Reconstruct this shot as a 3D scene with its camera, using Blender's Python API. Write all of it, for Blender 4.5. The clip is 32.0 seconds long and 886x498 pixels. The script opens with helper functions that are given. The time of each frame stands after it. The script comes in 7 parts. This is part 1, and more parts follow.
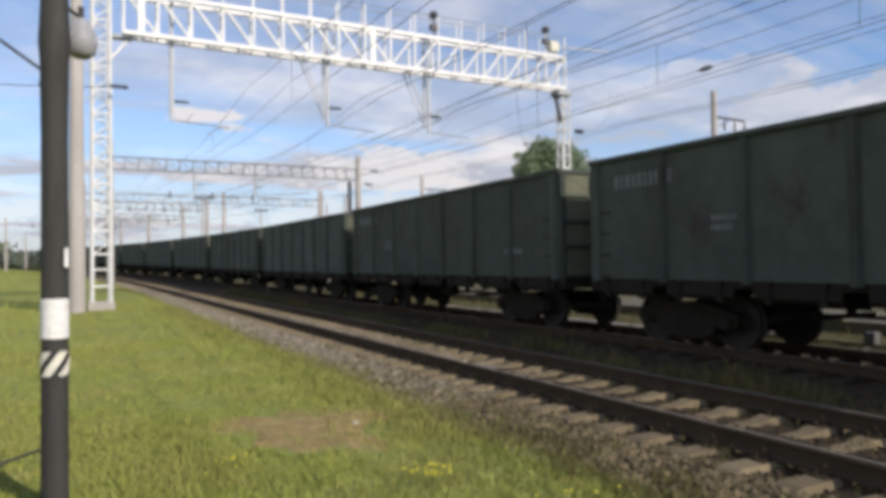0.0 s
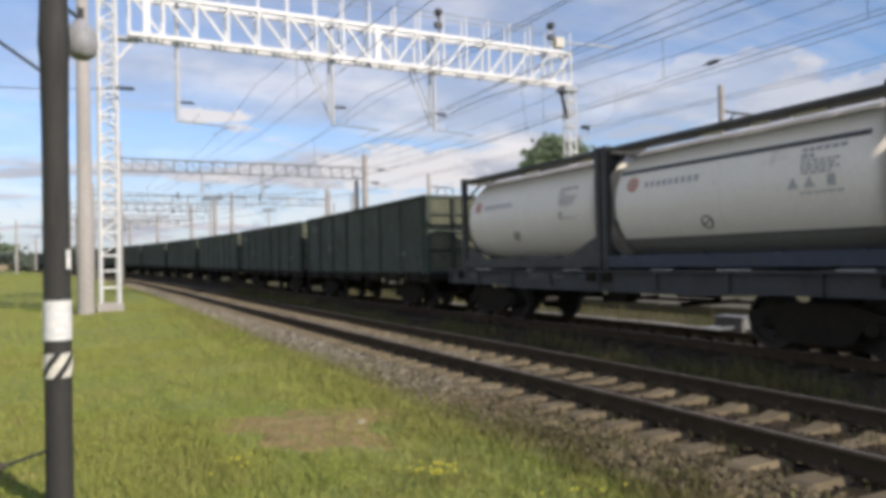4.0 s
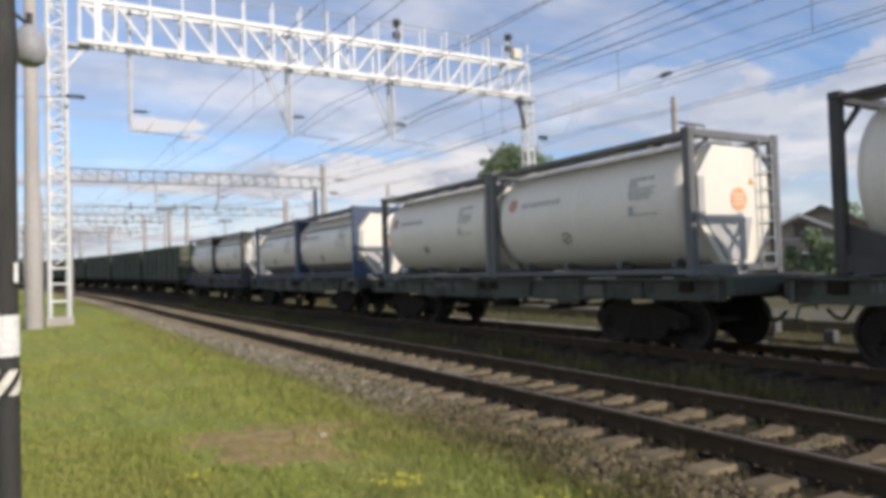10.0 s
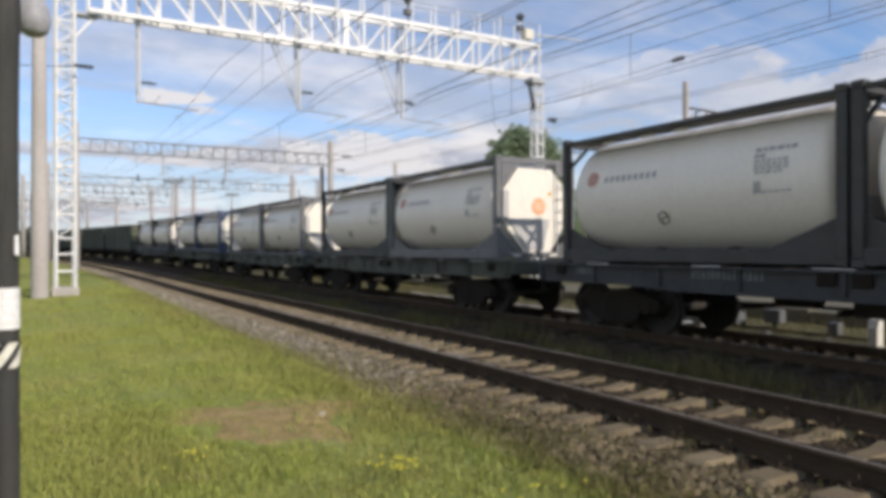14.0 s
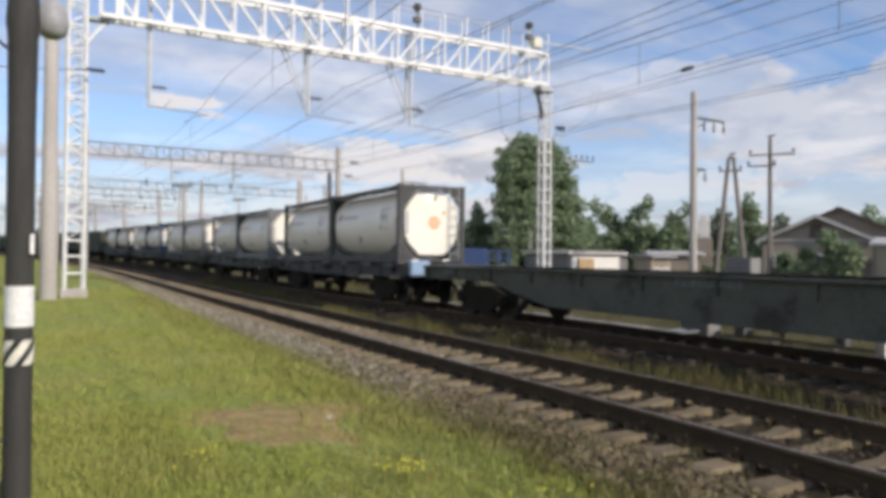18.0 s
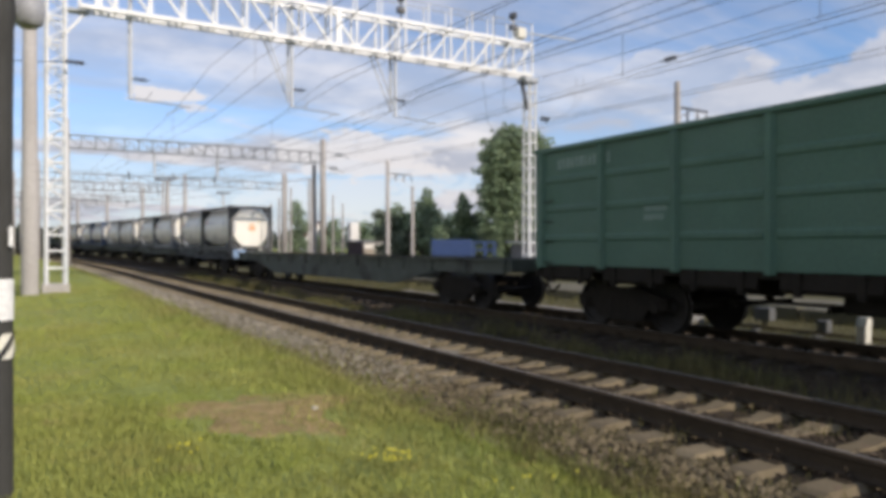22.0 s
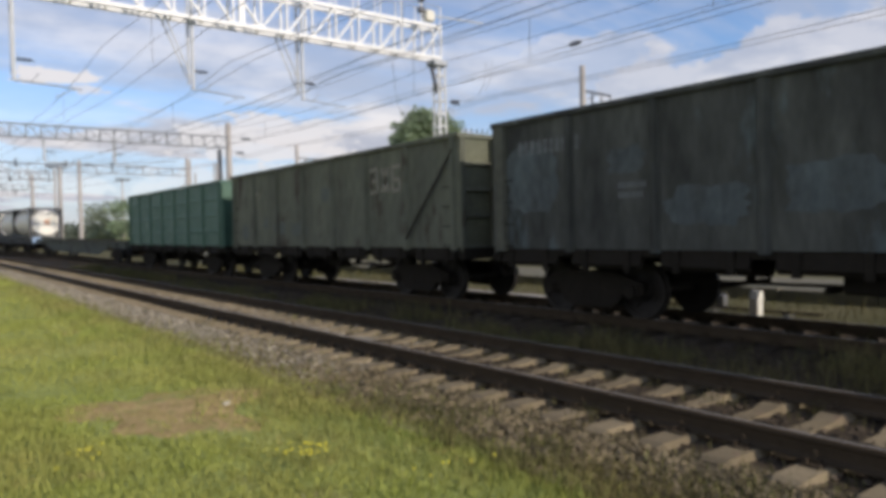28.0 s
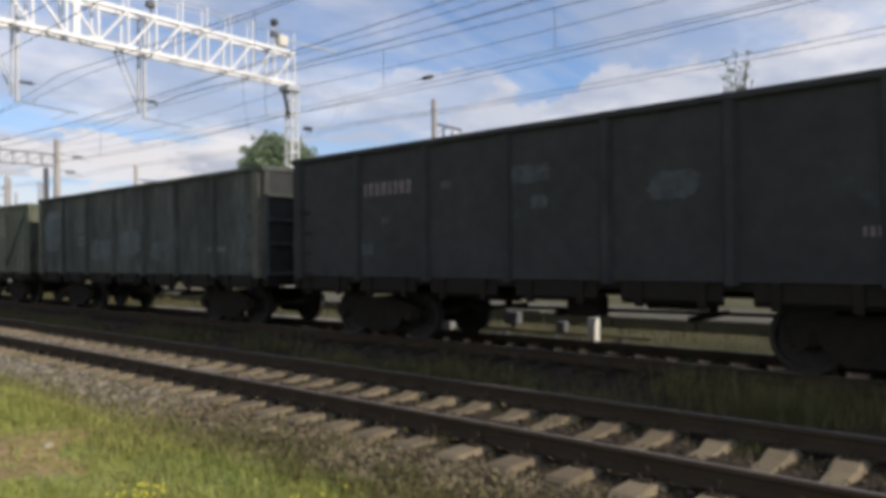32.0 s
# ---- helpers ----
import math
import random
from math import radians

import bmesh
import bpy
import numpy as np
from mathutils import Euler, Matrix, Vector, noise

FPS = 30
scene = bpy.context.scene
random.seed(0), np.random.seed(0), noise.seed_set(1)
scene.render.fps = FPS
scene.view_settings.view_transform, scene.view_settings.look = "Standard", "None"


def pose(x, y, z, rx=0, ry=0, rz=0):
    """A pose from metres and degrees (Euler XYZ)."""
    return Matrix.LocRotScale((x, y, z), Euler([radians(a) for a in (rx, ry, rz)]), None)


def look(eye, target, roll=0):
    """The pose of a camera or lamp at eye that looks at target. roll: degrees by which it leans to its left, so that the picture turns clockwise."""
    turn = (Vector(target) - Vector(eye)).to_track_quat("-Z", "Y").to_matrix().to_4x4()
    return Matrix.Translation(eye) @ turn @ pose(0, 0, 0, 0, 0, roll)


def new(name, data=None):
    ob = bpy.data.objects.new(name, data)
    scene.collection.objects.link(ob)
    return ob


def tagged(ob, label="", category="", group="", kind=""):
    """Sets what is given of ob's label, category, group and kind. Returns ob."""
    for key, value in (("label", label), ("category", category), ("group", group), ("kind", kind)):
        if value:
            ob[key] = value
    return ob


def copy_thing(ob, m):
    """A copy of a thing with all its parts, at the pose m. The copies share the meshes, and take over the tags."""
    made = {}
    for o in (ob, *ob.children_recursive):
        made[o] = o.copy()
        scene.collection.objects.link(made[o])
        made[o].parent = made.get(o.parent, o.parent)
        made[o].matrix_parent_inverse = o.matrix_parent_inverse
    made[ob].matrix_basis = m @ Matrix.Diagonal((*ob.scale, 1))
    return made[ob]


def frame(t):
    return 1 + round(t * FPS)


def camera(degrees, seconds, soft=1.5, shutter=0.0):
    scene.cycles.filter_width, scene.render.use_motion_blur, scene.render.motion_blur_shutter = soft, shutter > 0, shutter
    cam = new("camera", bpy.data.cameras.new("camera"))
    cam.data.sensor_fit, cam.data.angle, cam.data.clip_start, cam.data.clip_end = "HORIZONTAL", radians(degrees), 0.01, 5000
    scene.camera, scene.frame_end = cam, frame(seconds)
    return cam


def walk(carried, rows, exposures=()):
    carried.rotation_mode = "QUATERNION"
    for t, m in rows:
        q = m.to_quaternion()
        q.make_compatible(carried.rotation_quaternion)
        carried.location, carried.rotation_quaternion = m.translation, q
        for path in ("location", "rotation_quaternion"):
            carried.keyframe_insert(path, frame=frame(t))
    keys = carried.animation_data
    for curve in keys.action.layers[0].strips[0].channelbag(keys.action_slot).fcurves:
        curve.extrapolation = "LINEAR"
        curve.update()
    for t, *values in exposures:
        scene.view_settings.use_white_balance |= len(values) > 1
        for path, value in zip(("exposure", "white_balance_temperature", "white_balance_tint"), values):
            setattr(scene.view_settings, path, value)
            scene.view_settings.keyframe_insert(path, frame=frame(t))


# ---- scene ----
cam = camera(64.0, 32.0, soft=4.6)
# seconds, place, turn: a hand-held camera that stays on one spot
ROWS = [
    (0.0, -0.035, -0.032, 1.556, 91.10, 0.67, -27.59),
    (0.5, -0.016, -0.026, 1.550, 90.48, 1.57, -25.27),
    (1.0, -0.023, -0.023, 1.549, 91.24, 1.14, -25.92),
    (1.5, -0.025, -0.031, 1.559, 91.20, 1.92, -25.11),
    (2.0, -0.040, -0.041, 1.556, 90.92, 1.94, -25.39),
    (2.5, -0.003, -0.014, 1.547, 91.11, 2.25, -23.68),
    (3.0, -0.045, -0.039, 1.559, 91.39, 1.56, -26.04),
    (3.5, -0.022, -0.024, 1.557, 91.10, 1.37, -26.32),
    (5.5, 0.066, -0.013, 1.550, 90.79, 0.91, -29.38),
    (6.0, -0.007, 0.000, 1.549, 91.36, 2.06, -27.09),
    (6.5, 0.004, 0.002, 1.552, 91.55, 2.57, -27.73),
    (7.0, -0.011, 0.015, 1.553, 91.88, 2.05, -28.19),
    (7.5, -0.020, 0.009, 1.552, 91.54, 1.19, -29.98),
    (8.0, -0.013, 0.019, 1.555, 91.04, 1.81, -30.10),
    (8.5, -0.012, 0.014, 1.556, 91.90, 2.41, -29.63),
    (9.0, 0.002, 0.012, 1.556, 91.70, 2.20, -30.82),
    (9.5, -0.011, 0.011, 1.553, 91.52, 2.13, -30.58),
    (10.0, 0.005, 0.007, 1.555, 91.64, 1.74, -30.20),
    (10.5, 0.025, 0.009, 1.555, 91.42, 1.31, -31.23),
    (11.0, 0.017, 0.004, 1.558, 92.39, 1.11, -31.66),
    (11.5, -0.003, 0.010, 1.555, 92.73, 2.07, -29.70),
    (12.0, 0.018, 0.001, 1.549, 92.38, 2.33, -29.64),
    (12.5, 0.019, -0.003, 1.550, 91.47, 2.08, -29.86),
    (13.0, 0.002, 0.009, 1.560, 91.38, 1.90, -29.96),
    (13.4, -0.005, -0.012, 1.546, 90.60, 0.40, -30.14),
    (13.5, 0.011, -0.029, 1.541, 90.55, 2.25, -26.32),
    (13.6, -0.009, -0.011, 1.548, 92.36, 2.27, -25.94),
    (13.7, 0.017, 0.011, 1.582, 90.54, 0.80, -30.18),
    (14.0, 0.040, 0.034, 1.584, 90.01, 0.16, -29.77),
    (14.5, 0.006, -0.045, 1.559, 91.22, 0.74, -27.27),
    (15.0, -0.001, 0.020, 1.547, 91.58, -0.99, -30.28),
    (15.5, 0.007, -0.030, 1.544, 91.48, -1.59, -28.36),
    (17.5, -0.017, -0.005, 1.563, 90.47, -2.17, -28.75),
    (18.0, 0.002, 0.016, 1.562, 90.59, -0.53, -29.29),
    (18.5, -0.020, 0.018, 1.562, 90.38, -0.14, -30.06),
    (19.0, 0.017, 0.038, 1.552, 90.65, -0.44, -30.47),
    (19.5, 0.001, 0.010, 1.562, 90.47, 0.32, -29.59),
    (20.0, -0.000, 0.005, 1.563, 90.70, 0.04, -29.50),
    (20.5, 0.025, 0.034, 1.558, 90.41, 0.38, -29.91),
    (21.0, 0.004, 0.014, 1.565, 90.13, 0.07, -29.31),
    (21.5, -0.007, 0.006, 1.565, 90.86, 0.07, -29.99),
    (22.0, 0.015, 0.011, 1.545, 89.93, -0.02, -30.41),
    (22.5, 0.080, -0.113, 1.567, 88.14, -0.16, -30.04),
    (23.0, 0.006, 0.004, 1.556, 89.02, 0.85, -29.41),
    (23.5, 0.058, 0.023, 1.551, 88.60, 0.79, -33.20),
    (24.0, 0.022, 0.041, 1.555, 88.34, 0.84, -34.92),
    (24.5, 0.022, 0.030, 1.547, 88.88, 0.62, -33.50),
    (26.5, 0.051, 0.021, 1.566, 89.05, 3.96, -28.70),
    (27.0, 0.100, -0.010, 1.549, 89.39, 1.47, -30.12),
    (27.5, 0.080, -0.019, 1.544, 88.10, 0.18, -34.64),
    (28.0, 0.042, 0.053, 1.571, 88.53, 1.20, -37.42),
    (28.5, 0.044, -0.031, 1.545, 89.54, 0.50, -36.91),
    (29.0, 0.016, -0.007, 1.562, 88.22, 0.77, -36.38),
    (29.5, 0.019, -0.020, 1.545, 89.51, -0.21, -36.69),
    (30.0, 0.024, 0.013, 1.557, 89.48, 0.41, -41.43),
    (30.5, 0.006, 0.051, 1.545, 89.94, 1.08, -44.33),
    (31.0, 0.008, 0.077, 1.552, 90.71, 0.35, -47.43),
    (31.5, 0.035, 0.086, 1.563, 90.54, 0.31, -48.98),
    (32.0, 0.040, 0.067, 1.561, 90.67, 0.58, -49.33),
]
walk(cam, [(t, pose(x, y, z, rx, ry, rz)) for t, x, y, z, rx, ry, rz in ROWS], exposures=((0.0, 0.05, 6550, 15.0), (32.0, 0.05, 6550, 15.0)))

# ---- light ----
SUN_AZ, SUN_EL = 22.0, 28.5   # degrees: from behind the camera, turned towards +x; height
sun_from = Vector((math.sin(radians(SUN_AZ)) * math.cos(radians(SUN_EL)), -math.cos(radians(SUN_AZ)) * math.cos(radians(SUN_EL)), math.sin(radians(SUN_EL))))
sun_data = bpy.data.lights.new("sun", "SUN")
sun_data.energy, sun_data.angle, sun_data.color = 3.7, radians(0.6), (1.0, 0.92, 0.79)
sun = new("sun", sun_data)
sun.matrix_basis = look(sun_from * 100, (0, 0, 0))


def build_world():
    w = bpy.data.worlds.new("sky")
    scene.world = w
    w.use_nodes = True
    nt = w.node_tree
    nt.nodes.clear()
    N, L = nt.nodes.new, nt.links.new
    sky = N("ShaderNodeTexSky")
    sky.sky_type, sky.sun_disc = "NISHITA", False
    sky.sun_elevation, sky.sun_rotation = radians(SUN_EL), radians(180 - SUN_AZ)
    sky.air_density, sky.dust_density, sky.ozone_density = 1.0, 0.3, 5.0
    tc = N("ShaderNodeTexCoord")
    sep = N("ShaderNodeSeparateXYZ")
    L(tc.outputs["Generated"], sep.inputs[0])

    def m(op, a, b=None, c=None):
        n = N("ShaderNodeMath")
        n.operation = op
        for i, v in enumerate((a, b, c)):
            if v is None:
                continue
            if isinstance(v, (int, float)):
                n.inputs[i].default_value = v
            else:
                L(v, n.inputs[i])
        return n.outputs[0]

    zz = m("ADD", m("MAXIMUM", sep.outputs[2], 0.0), 0.10)
    com = N("ShaderNodeCombineXYZ")
    L(m("DIVIDE", sep.outputs[0], zz), com.inputs[0])
    L(m("DIVIDE", sep.outputs[1], zz), com.inputs[1])

    def fbm(scale, detail, rough, stretch=(1, 1, 1), turn=0.0, shift=(0, 0, 0), warp=0.0):
        mp = N("ShaderNodeMapping")
        mp.inputs["Scale"].default_value = stretch
        mp.inputs["Rotation"].default_value = (0, 0, radians(turn))
        mp.inputs["Location"].default_value = shift
        L(com.outputs[0], mp.inputs[0])
        n = N("ShaderNodeTexNoise")
        n.inputs["Scale"].default_value, n.inputs["Detail"].default_value = scale, detail
        n.inputs["Roughness"].default_value, n.inputs["Distortion"].default_value = rough, warp
        L(mp.outputs[0], n.inputs["Vector"])
        return n.outputs["Fac"]

    def ramp(x, a, b):
        n = N("ShaderNodeMapRange")
        n.interpolation_type = "SMOOTHSTEP"
        n.inputs[1].default_value, n.inputs[2].default_value = a, b
        L(x, n.inputs[0])
        return n.outputs[0]

    # thin streaks, drawn out across the view
    cirrus = m("MULTIPLY", ramp(fbm(0.55, 6, 0.62, (0.55, 1.5, 1), 18, (3.1, 1.7, 0), 0.6), 0.36, 0.68), 0.74)
    # broken banks of cumulus low over the horizon
    banks = ramp(fbm(0.75, 9, 0.55, (0.8, 1.25, 1), 20, (7.3, 2.2, 0), 0.25), 0.45, 0.60)
    low = m("MULTIPLY", banks, m("SUBTRACT", 1.0, ramp(sep.outputs[2], 0.10, 0.42)))
    mask = m("MAXIMUM", cirrus, low)

    # single clouds: azimuth from the track to the right, height, half width, half height
    def puffs(scale, squash):
        mp = N("ShaderNodeMapping")
        mp.inputs["Scale"].default_value = (1, 1, squash)
        L(tc.outputs["Generated"], mp.inputs[0])
        n = N("ShaderNodeTexNoise")
        n.inputs["Scale"].default_value, n.inputs["Detail"].default_value, n.inputs["Roughness"].default_value = scale, 9, 0.58
        L(mp.outputs[0], n.inputs["Vector"])
        return n.outputs["Fac"]

    edge, wisp = puffs(8.5, 1.7), puffs(26.0, 2.2)
    lit = ramp(puffs(13.0, 2.0), 0.36, 0.62)
    white = m("MULTIPLY", mask, 0.0)
    for az, el, wa, we, dens in CLOUDS:
        d = Vector((math.sin(radians(az)) * math.cos(radians(el)), math.cos(radians(az)) * math.cos(radians(el)), math.sin(radians(el))))
        right = Vector((math.cos(radians(az)), -math.sin(radians(az)), 0))
        upv = right.cross(d)
        parts = []
        for ax, half in ((right, wa), (upv, we)):
            dot = N("ShaderNodeVectorMath")
            dot.operation = "DOT_PRODUCT"
            L(tc.outputs["Generated"], dot.inputs[0])
            dot.inputs[1].default_value = ax
            parts.append(m("POWER", m("ABSOLUTE", m("DIVIDE", dot.outputs["Value"], math.sin(radians(half)))), 2.0))
        ahead = N("ShaderNodeVectorMath")
        ahead.operation = "DOT_PRODUCT"
        L(tc.outputs["Generated"], ahead.inputs[0])
        ahead.inputs[1].default_value = d
        r2 = m("ADD", parts[0], parts[1])
        small = we < 2.5
        shape = m("SUBTRACT", m("ADD", m("MULTIPLY", wisp if small else edge, 3.4), -0.75), r2)
        blob = m("MULTIPLY", ramp(shape, 0.0, 0.5 if small else 0.32), m("MULTIPLY", ramp(ahead.outputs["Value"], 0.3, 0.5), dens))
        mask = m("MAXIMUM", mask, blob)
        white = m("MAXIMUM", white, m("MULTIPLY", blob, 0.85) if small else m("MULTIPLY", blob, m("ADD", m("MULTIPLY", lit, 0.55), 0.02)))

    haze = m("MULTIPLY", m("SUBTRACT", 1.0, ramp(sep.outputs[2], 0.0, 0.26)), 0.78)
    mask = m("MINIMUM", m("MAXIMUM", mask, haze), 1.0)
    tone = N("ShaderNodeMix")
    tone.data_type = "RGBA"
    L(m("MAXIMUM", white, m("MULTIPLY", ramp(fbm(1.8, 7, 0.6, (1, 1, 1), 0, (4.4, 0.3, 0)), 0.40, 0.70), ramp(sep.outputs[2], -0.08, 0.2))), tone.inputs["Factor"])
    tone.inputs["A"].default_value, tone.inputs["B"].default_value = (0.55, 0.595, 0.68, 1), (1.0, 0.98, 0.95, 1)
    b1, b2, mix, out = N("ShaderNodeBackground"), N("ShaderNodeBackground"), N("ShaderNodeMixShader"), N("ShaderNodeOutputWorld")
    b1.inputs[1].default_value, b2.inputs[1].default_value = SKY_STRENGTH, CLOUD_STRENGTH
    L(sky.outputs[0], b1.inputs[0])
    L(tone.outputs["Result"], b2.inputs[0])
    L(mask, mix.inputs[0])
    L(b1.outputs[0], mix.inputs[1])
    L(b2.outputs[0], mix.inputs[2])
    L(mix.outputs[0], out.inputs[0])


SKY_STRENGTH, CLOUD_STRENGTH = 0.16, 0.86
# the clouds at -95 and 170 are unseen, added for their light only
CLOUDS = ((8.7, 11.4, 4.0, 0.75, 0.95), (11.0, 10.6, 1.6, 0.5, 0.8), (24.0, 7.4, 8.5, 2.3, 0.9), (64.0, 10.2, 15.0, 5.1, 0.82), (50.0, 12.2, 8.0, 2.6, 0.6), (56.0, 8.6, 11.0, 3.0, 0.5), (84.0, 13.0, 14.0, 5.0, 0.8), (3.0, 4.0, 12.0, 1.2, 0.7), (48.0, 5.5, 9.0, 1.4, 0.7), (23.0, 4.2, 11.0, 1.9, 0.7), (37.0, 4.6, 9.0, 2.0, 0.65), (-38.0, 26.0, 26.0, 13.0, 0.75), (-95.0, 28.0, 48.0, 24.0, 0.85), (170.0, 55.0, 40.0, 18.0, 0.5))
build_world()

# ---- materials ----
def material(name, base, second=None, rough=0.7, metal=0.0, scale=3.0, amount=0.5, fine=40.0, fine_amount=0.15, bump=0.15, bump_scale=60.0, stretch=(1, 1, 1), vary=0.0, island=0.0, spec=0.5, rust=None, rust_from=0.6, rust_scale=1.2, glow_through=0.0):
    """A procedural surface: two colours mixed by broad noise, fine grain, relief, and wear of a third colour."""
    mat = bpy.data.materials.new(name)
    mat.use_nodes = True
    nt = mat.node_tree
    N, L = nt.nodes.new, nt.links.new
    bs = nt.nodes["Principled BSDF"]
    bs.inputs["Metallic"].default_value = metal
    bs.inputs["Specular IOR Level"].default_value = spec
    tc, mp = N("ShaderNodeTexCoord"), N("ShaderNodeMapping")
    L(tc.outputs["Object"], mp.inputs[0])
    mp.inputs["Scale"].default_value = stretch
    src = mp.outputs[0]
    if vary:
        oi, ad = N("ShaderNodeObjectInfo"), N("ShaderNodeVectorMath")
        ad.operation = "ADD"
        sc = N("ShaderNodeVectorMath")
        sc.operation = "SCALE"
        sc.inputs[0].default_value = (17.0, 31.0, 11.0)
        L(oi.outputs["Random"], sc.inputs["Scale"])
        L(src, ad.inputs[0])
        L(sc.outputs[0], ad.inputs[1])
        src = ad.outputs[0]

    def noise_at(s, detail=5.0, rough_=0.6):
        n = N("ShaderNodeTexNoise")
        n.inputs["Scale"].default_value, n.inputs["Detail"].default_value, n.inputs["Roughness"].default_value = s, detail, rough_
        L(src, n.inputs["Vector"])
        return n.outputs["Fac"]

    def remap(x, a, b, lo=0.0, hi=1.0):
        n = N("ShaderNodeMapRange")
        n.inputs[1].default_value, n.inputs[2].default_value, n.inputs[3].default_value, n.inputs[4].default_value = a, b, lo, hi
        L(x, n.inputs[0])
        return n.outputs[0]

    def mixed(fac, a, b, kind="MIX"):
        n = N("ShaderNodeMix")
        n.data_type, n.blend_type = "RGBA", kind
        L(fac, n.inputs["Factor"])
        for k, v in (("A", a), ("B", b)):
            if isinstance(v, tuple):
                n.inputs[k].default_value = (*v, 1)
            else:
                L(v, n.inputs[k])
        return n.outputs["Result"]

    second = second or tuple(c * 0.7 for c in base)
    col = mixed(remap(noise_at(scale), 0.5 - 0.25 / max(amount, 0.01) * 0.5, 0.5 + 0.25 / max(amount, 0.01) * 0.5), base, second)
    if rust:
        col = mixed(remap(noise_at(rust_scale, 8, 0.65), rust_from, rust_from + 0.08), col, rust)
    grain = remap(noise_at(fine, 3), 0.3, 0.7, 1 - fine_amount, 1 + fine_amount)
    if vary or island:
        which = N("ShaderNodeObjectInfo").outputs["Random"] if vary else N("ShaderNodeNewGeometry").outputs["Random Per Island"]
        mul = N("ShaderNodeMath")
        mul.operation = "MULTIPLY"
        L(grain, mul.inputs[0])
        L(remap(which, 0, 1, 1 - (vary or island), 1 + (vary or island)), mul.inputs[1])
        grain = mul.outputs[0]
    vm = N("ShaderNodeVectorMath")
    vm.operation = "SCALE"
    L(col, vm.inputs[0])
    L(grain, vm.inputs["Scale"])
    L(vm.outputs[0], bs.inputs["Base Color"])
    L(remap(noise_at(scale * 2.3), 0.3, 0.7, max(rough - 0.12, 0.03), min(rough + 0.12, 1)), bs.inputs["Roughness"])
    if bump:
        bp = N("ShaderNodeBump")
        bp.inputs["Strength"].default_value, bp.inputs["Distance"].default_value = bump, 0.02
        L(noise_at(bump_scale, 4), bp.inputs["Height"])
        L(bp.outputs[0], bs.inputs["Normal"])
    if glow_through:
        # thin leaves let part of the light through
        tr, mx = N("ShaderNodeBsdfTranslucent"), N("ShaderNodeMixShader")
        mx.inputs[0].default_value = glow_through
        L(vm.outputs[0], tr.inputs["Color"])
        L(bs.outputs[0], mx.inputs[1])
        L(tr.outputs[0], mx.inputs[2])
        L(mx.outputs[0], nt.nodes["Material Output"].inputs["Surface"])
    return mat


def ground_material():
    """Meadow soil and short grass: greens and straw by broad and fine noise, a bare earth patch where the turf is gone."""
    mat = material("meadow", (0.285, 0.31, 0.092), (0.222, 0.255, 0.074), rough=0.95, scale=0.35, amount=0.9, fine=14, fine_amount=0.35, bump=0.6, bump_scale=25, rust=(0.33, 0.285, 0.12), rust_from=0.58, rust_scale=0.8, spec=0.1)
    return mat


M = {}
M["meadow"] = ground_material()
M["dull_plate"] = material("faded_plate", (0.13, 0.13, 0.105), (0.09, 0.09, 0.075), rough=0.8, scale=5)
M["soil"] = material("bare_soil", (0.44, 0.312, 0.145), (0.30, 0.218, 0.092), rough=0.95, scale=5, amount=0.9, fine=30, fine_amount=0.4, rust=(0.27, 0.26, 0.09), rust_from=0.54, rust_scale=2.6, bump=0.8, bump_scale=40, spec=0.1)
M["gravel"] = material("ballast_bed", (0.134, 0.108, 0.064), (0.086, 0.069, 0.041), rough=0.95, scale=1.1, fine=24, fine_amount=0.55, bump=1.0, bump_scale=30, spec=0.15)
M["stone"] = material("ballast_stone", (0.20, 0.162, 0.098), (0.112, 0.089, 0.054), rough=0.92, scale=2, fine=60, island=0.5, spec=0.2)
# paler ballast for the stretch beyond about y = 9.5
M["gravel_pale"] = material("pale_ballast_bed", (0.27, 0.24, 0.185), (0.20, 0.176, 0.132), rough=0.95, scale=1.1, fine=24, fine_amount=0.5, bump=0.35, bump_scale=30, spec=0.15)
M["stone_pale"] = material("pale_ballast_stone", (0.31, 0.275, 0.212), (0.205, 0.18, 0.135), rough=0.92, scale=2, fine=60, island=0.5, spec=0.2)
# oily ballast in the gauge; beyond it the same colour carries the train's shade
M["oily"] = material("oily_shaded_ballast_bed", (0.062, 0.046, 0.030), (0.042, 0.032, 0.021), rough=0.95, scale=1.3, fine=24, fine_amount=0.55, bump=1.0, bump_scale=30, spec=0.15)
M["oily_shaded_stone"] = material("oily_shaded_ballast_stone", (0.085, 0.066, 0.046), (0.055, 0.042, 0.03), rough=0.92, scale=2, fine=60, island=0.5, spec=0.2)
M["end_olive"] = material("pale_olive_end_wall", (0.15, 0.155, 0.105), (0.095, 0.10, 0.07), rough=0.85, scale=1.6, fine=18, fine_amount=0.25, bump=0.15, vary=0.2, rust=(0.07, 0.06, 0.05), rust_from=0.6, rust_scale=2.0, spec=0.25)
M["pale_blue"] = material("pale_blue_paint", (0.30, 0.42, 0.58), (0.22, 0.32, 0.46), rough=0.6, scale=4)
M["rail_side"] = material("rail_rust", (0.074, 0.054, 0.034), (0.05, 0.038, 0.025), rough=0.9, scale=3, fine=50, spec=0.12)
# worn rail top, coloured pale for its grazing reflection
M["rail_top"] = material("rail_head_gleam", (0.36, 0.345, 0.315), (0.28, 0.26, 0.235), rough=0.5, metal=0.4, scale=4, bump=0.03)
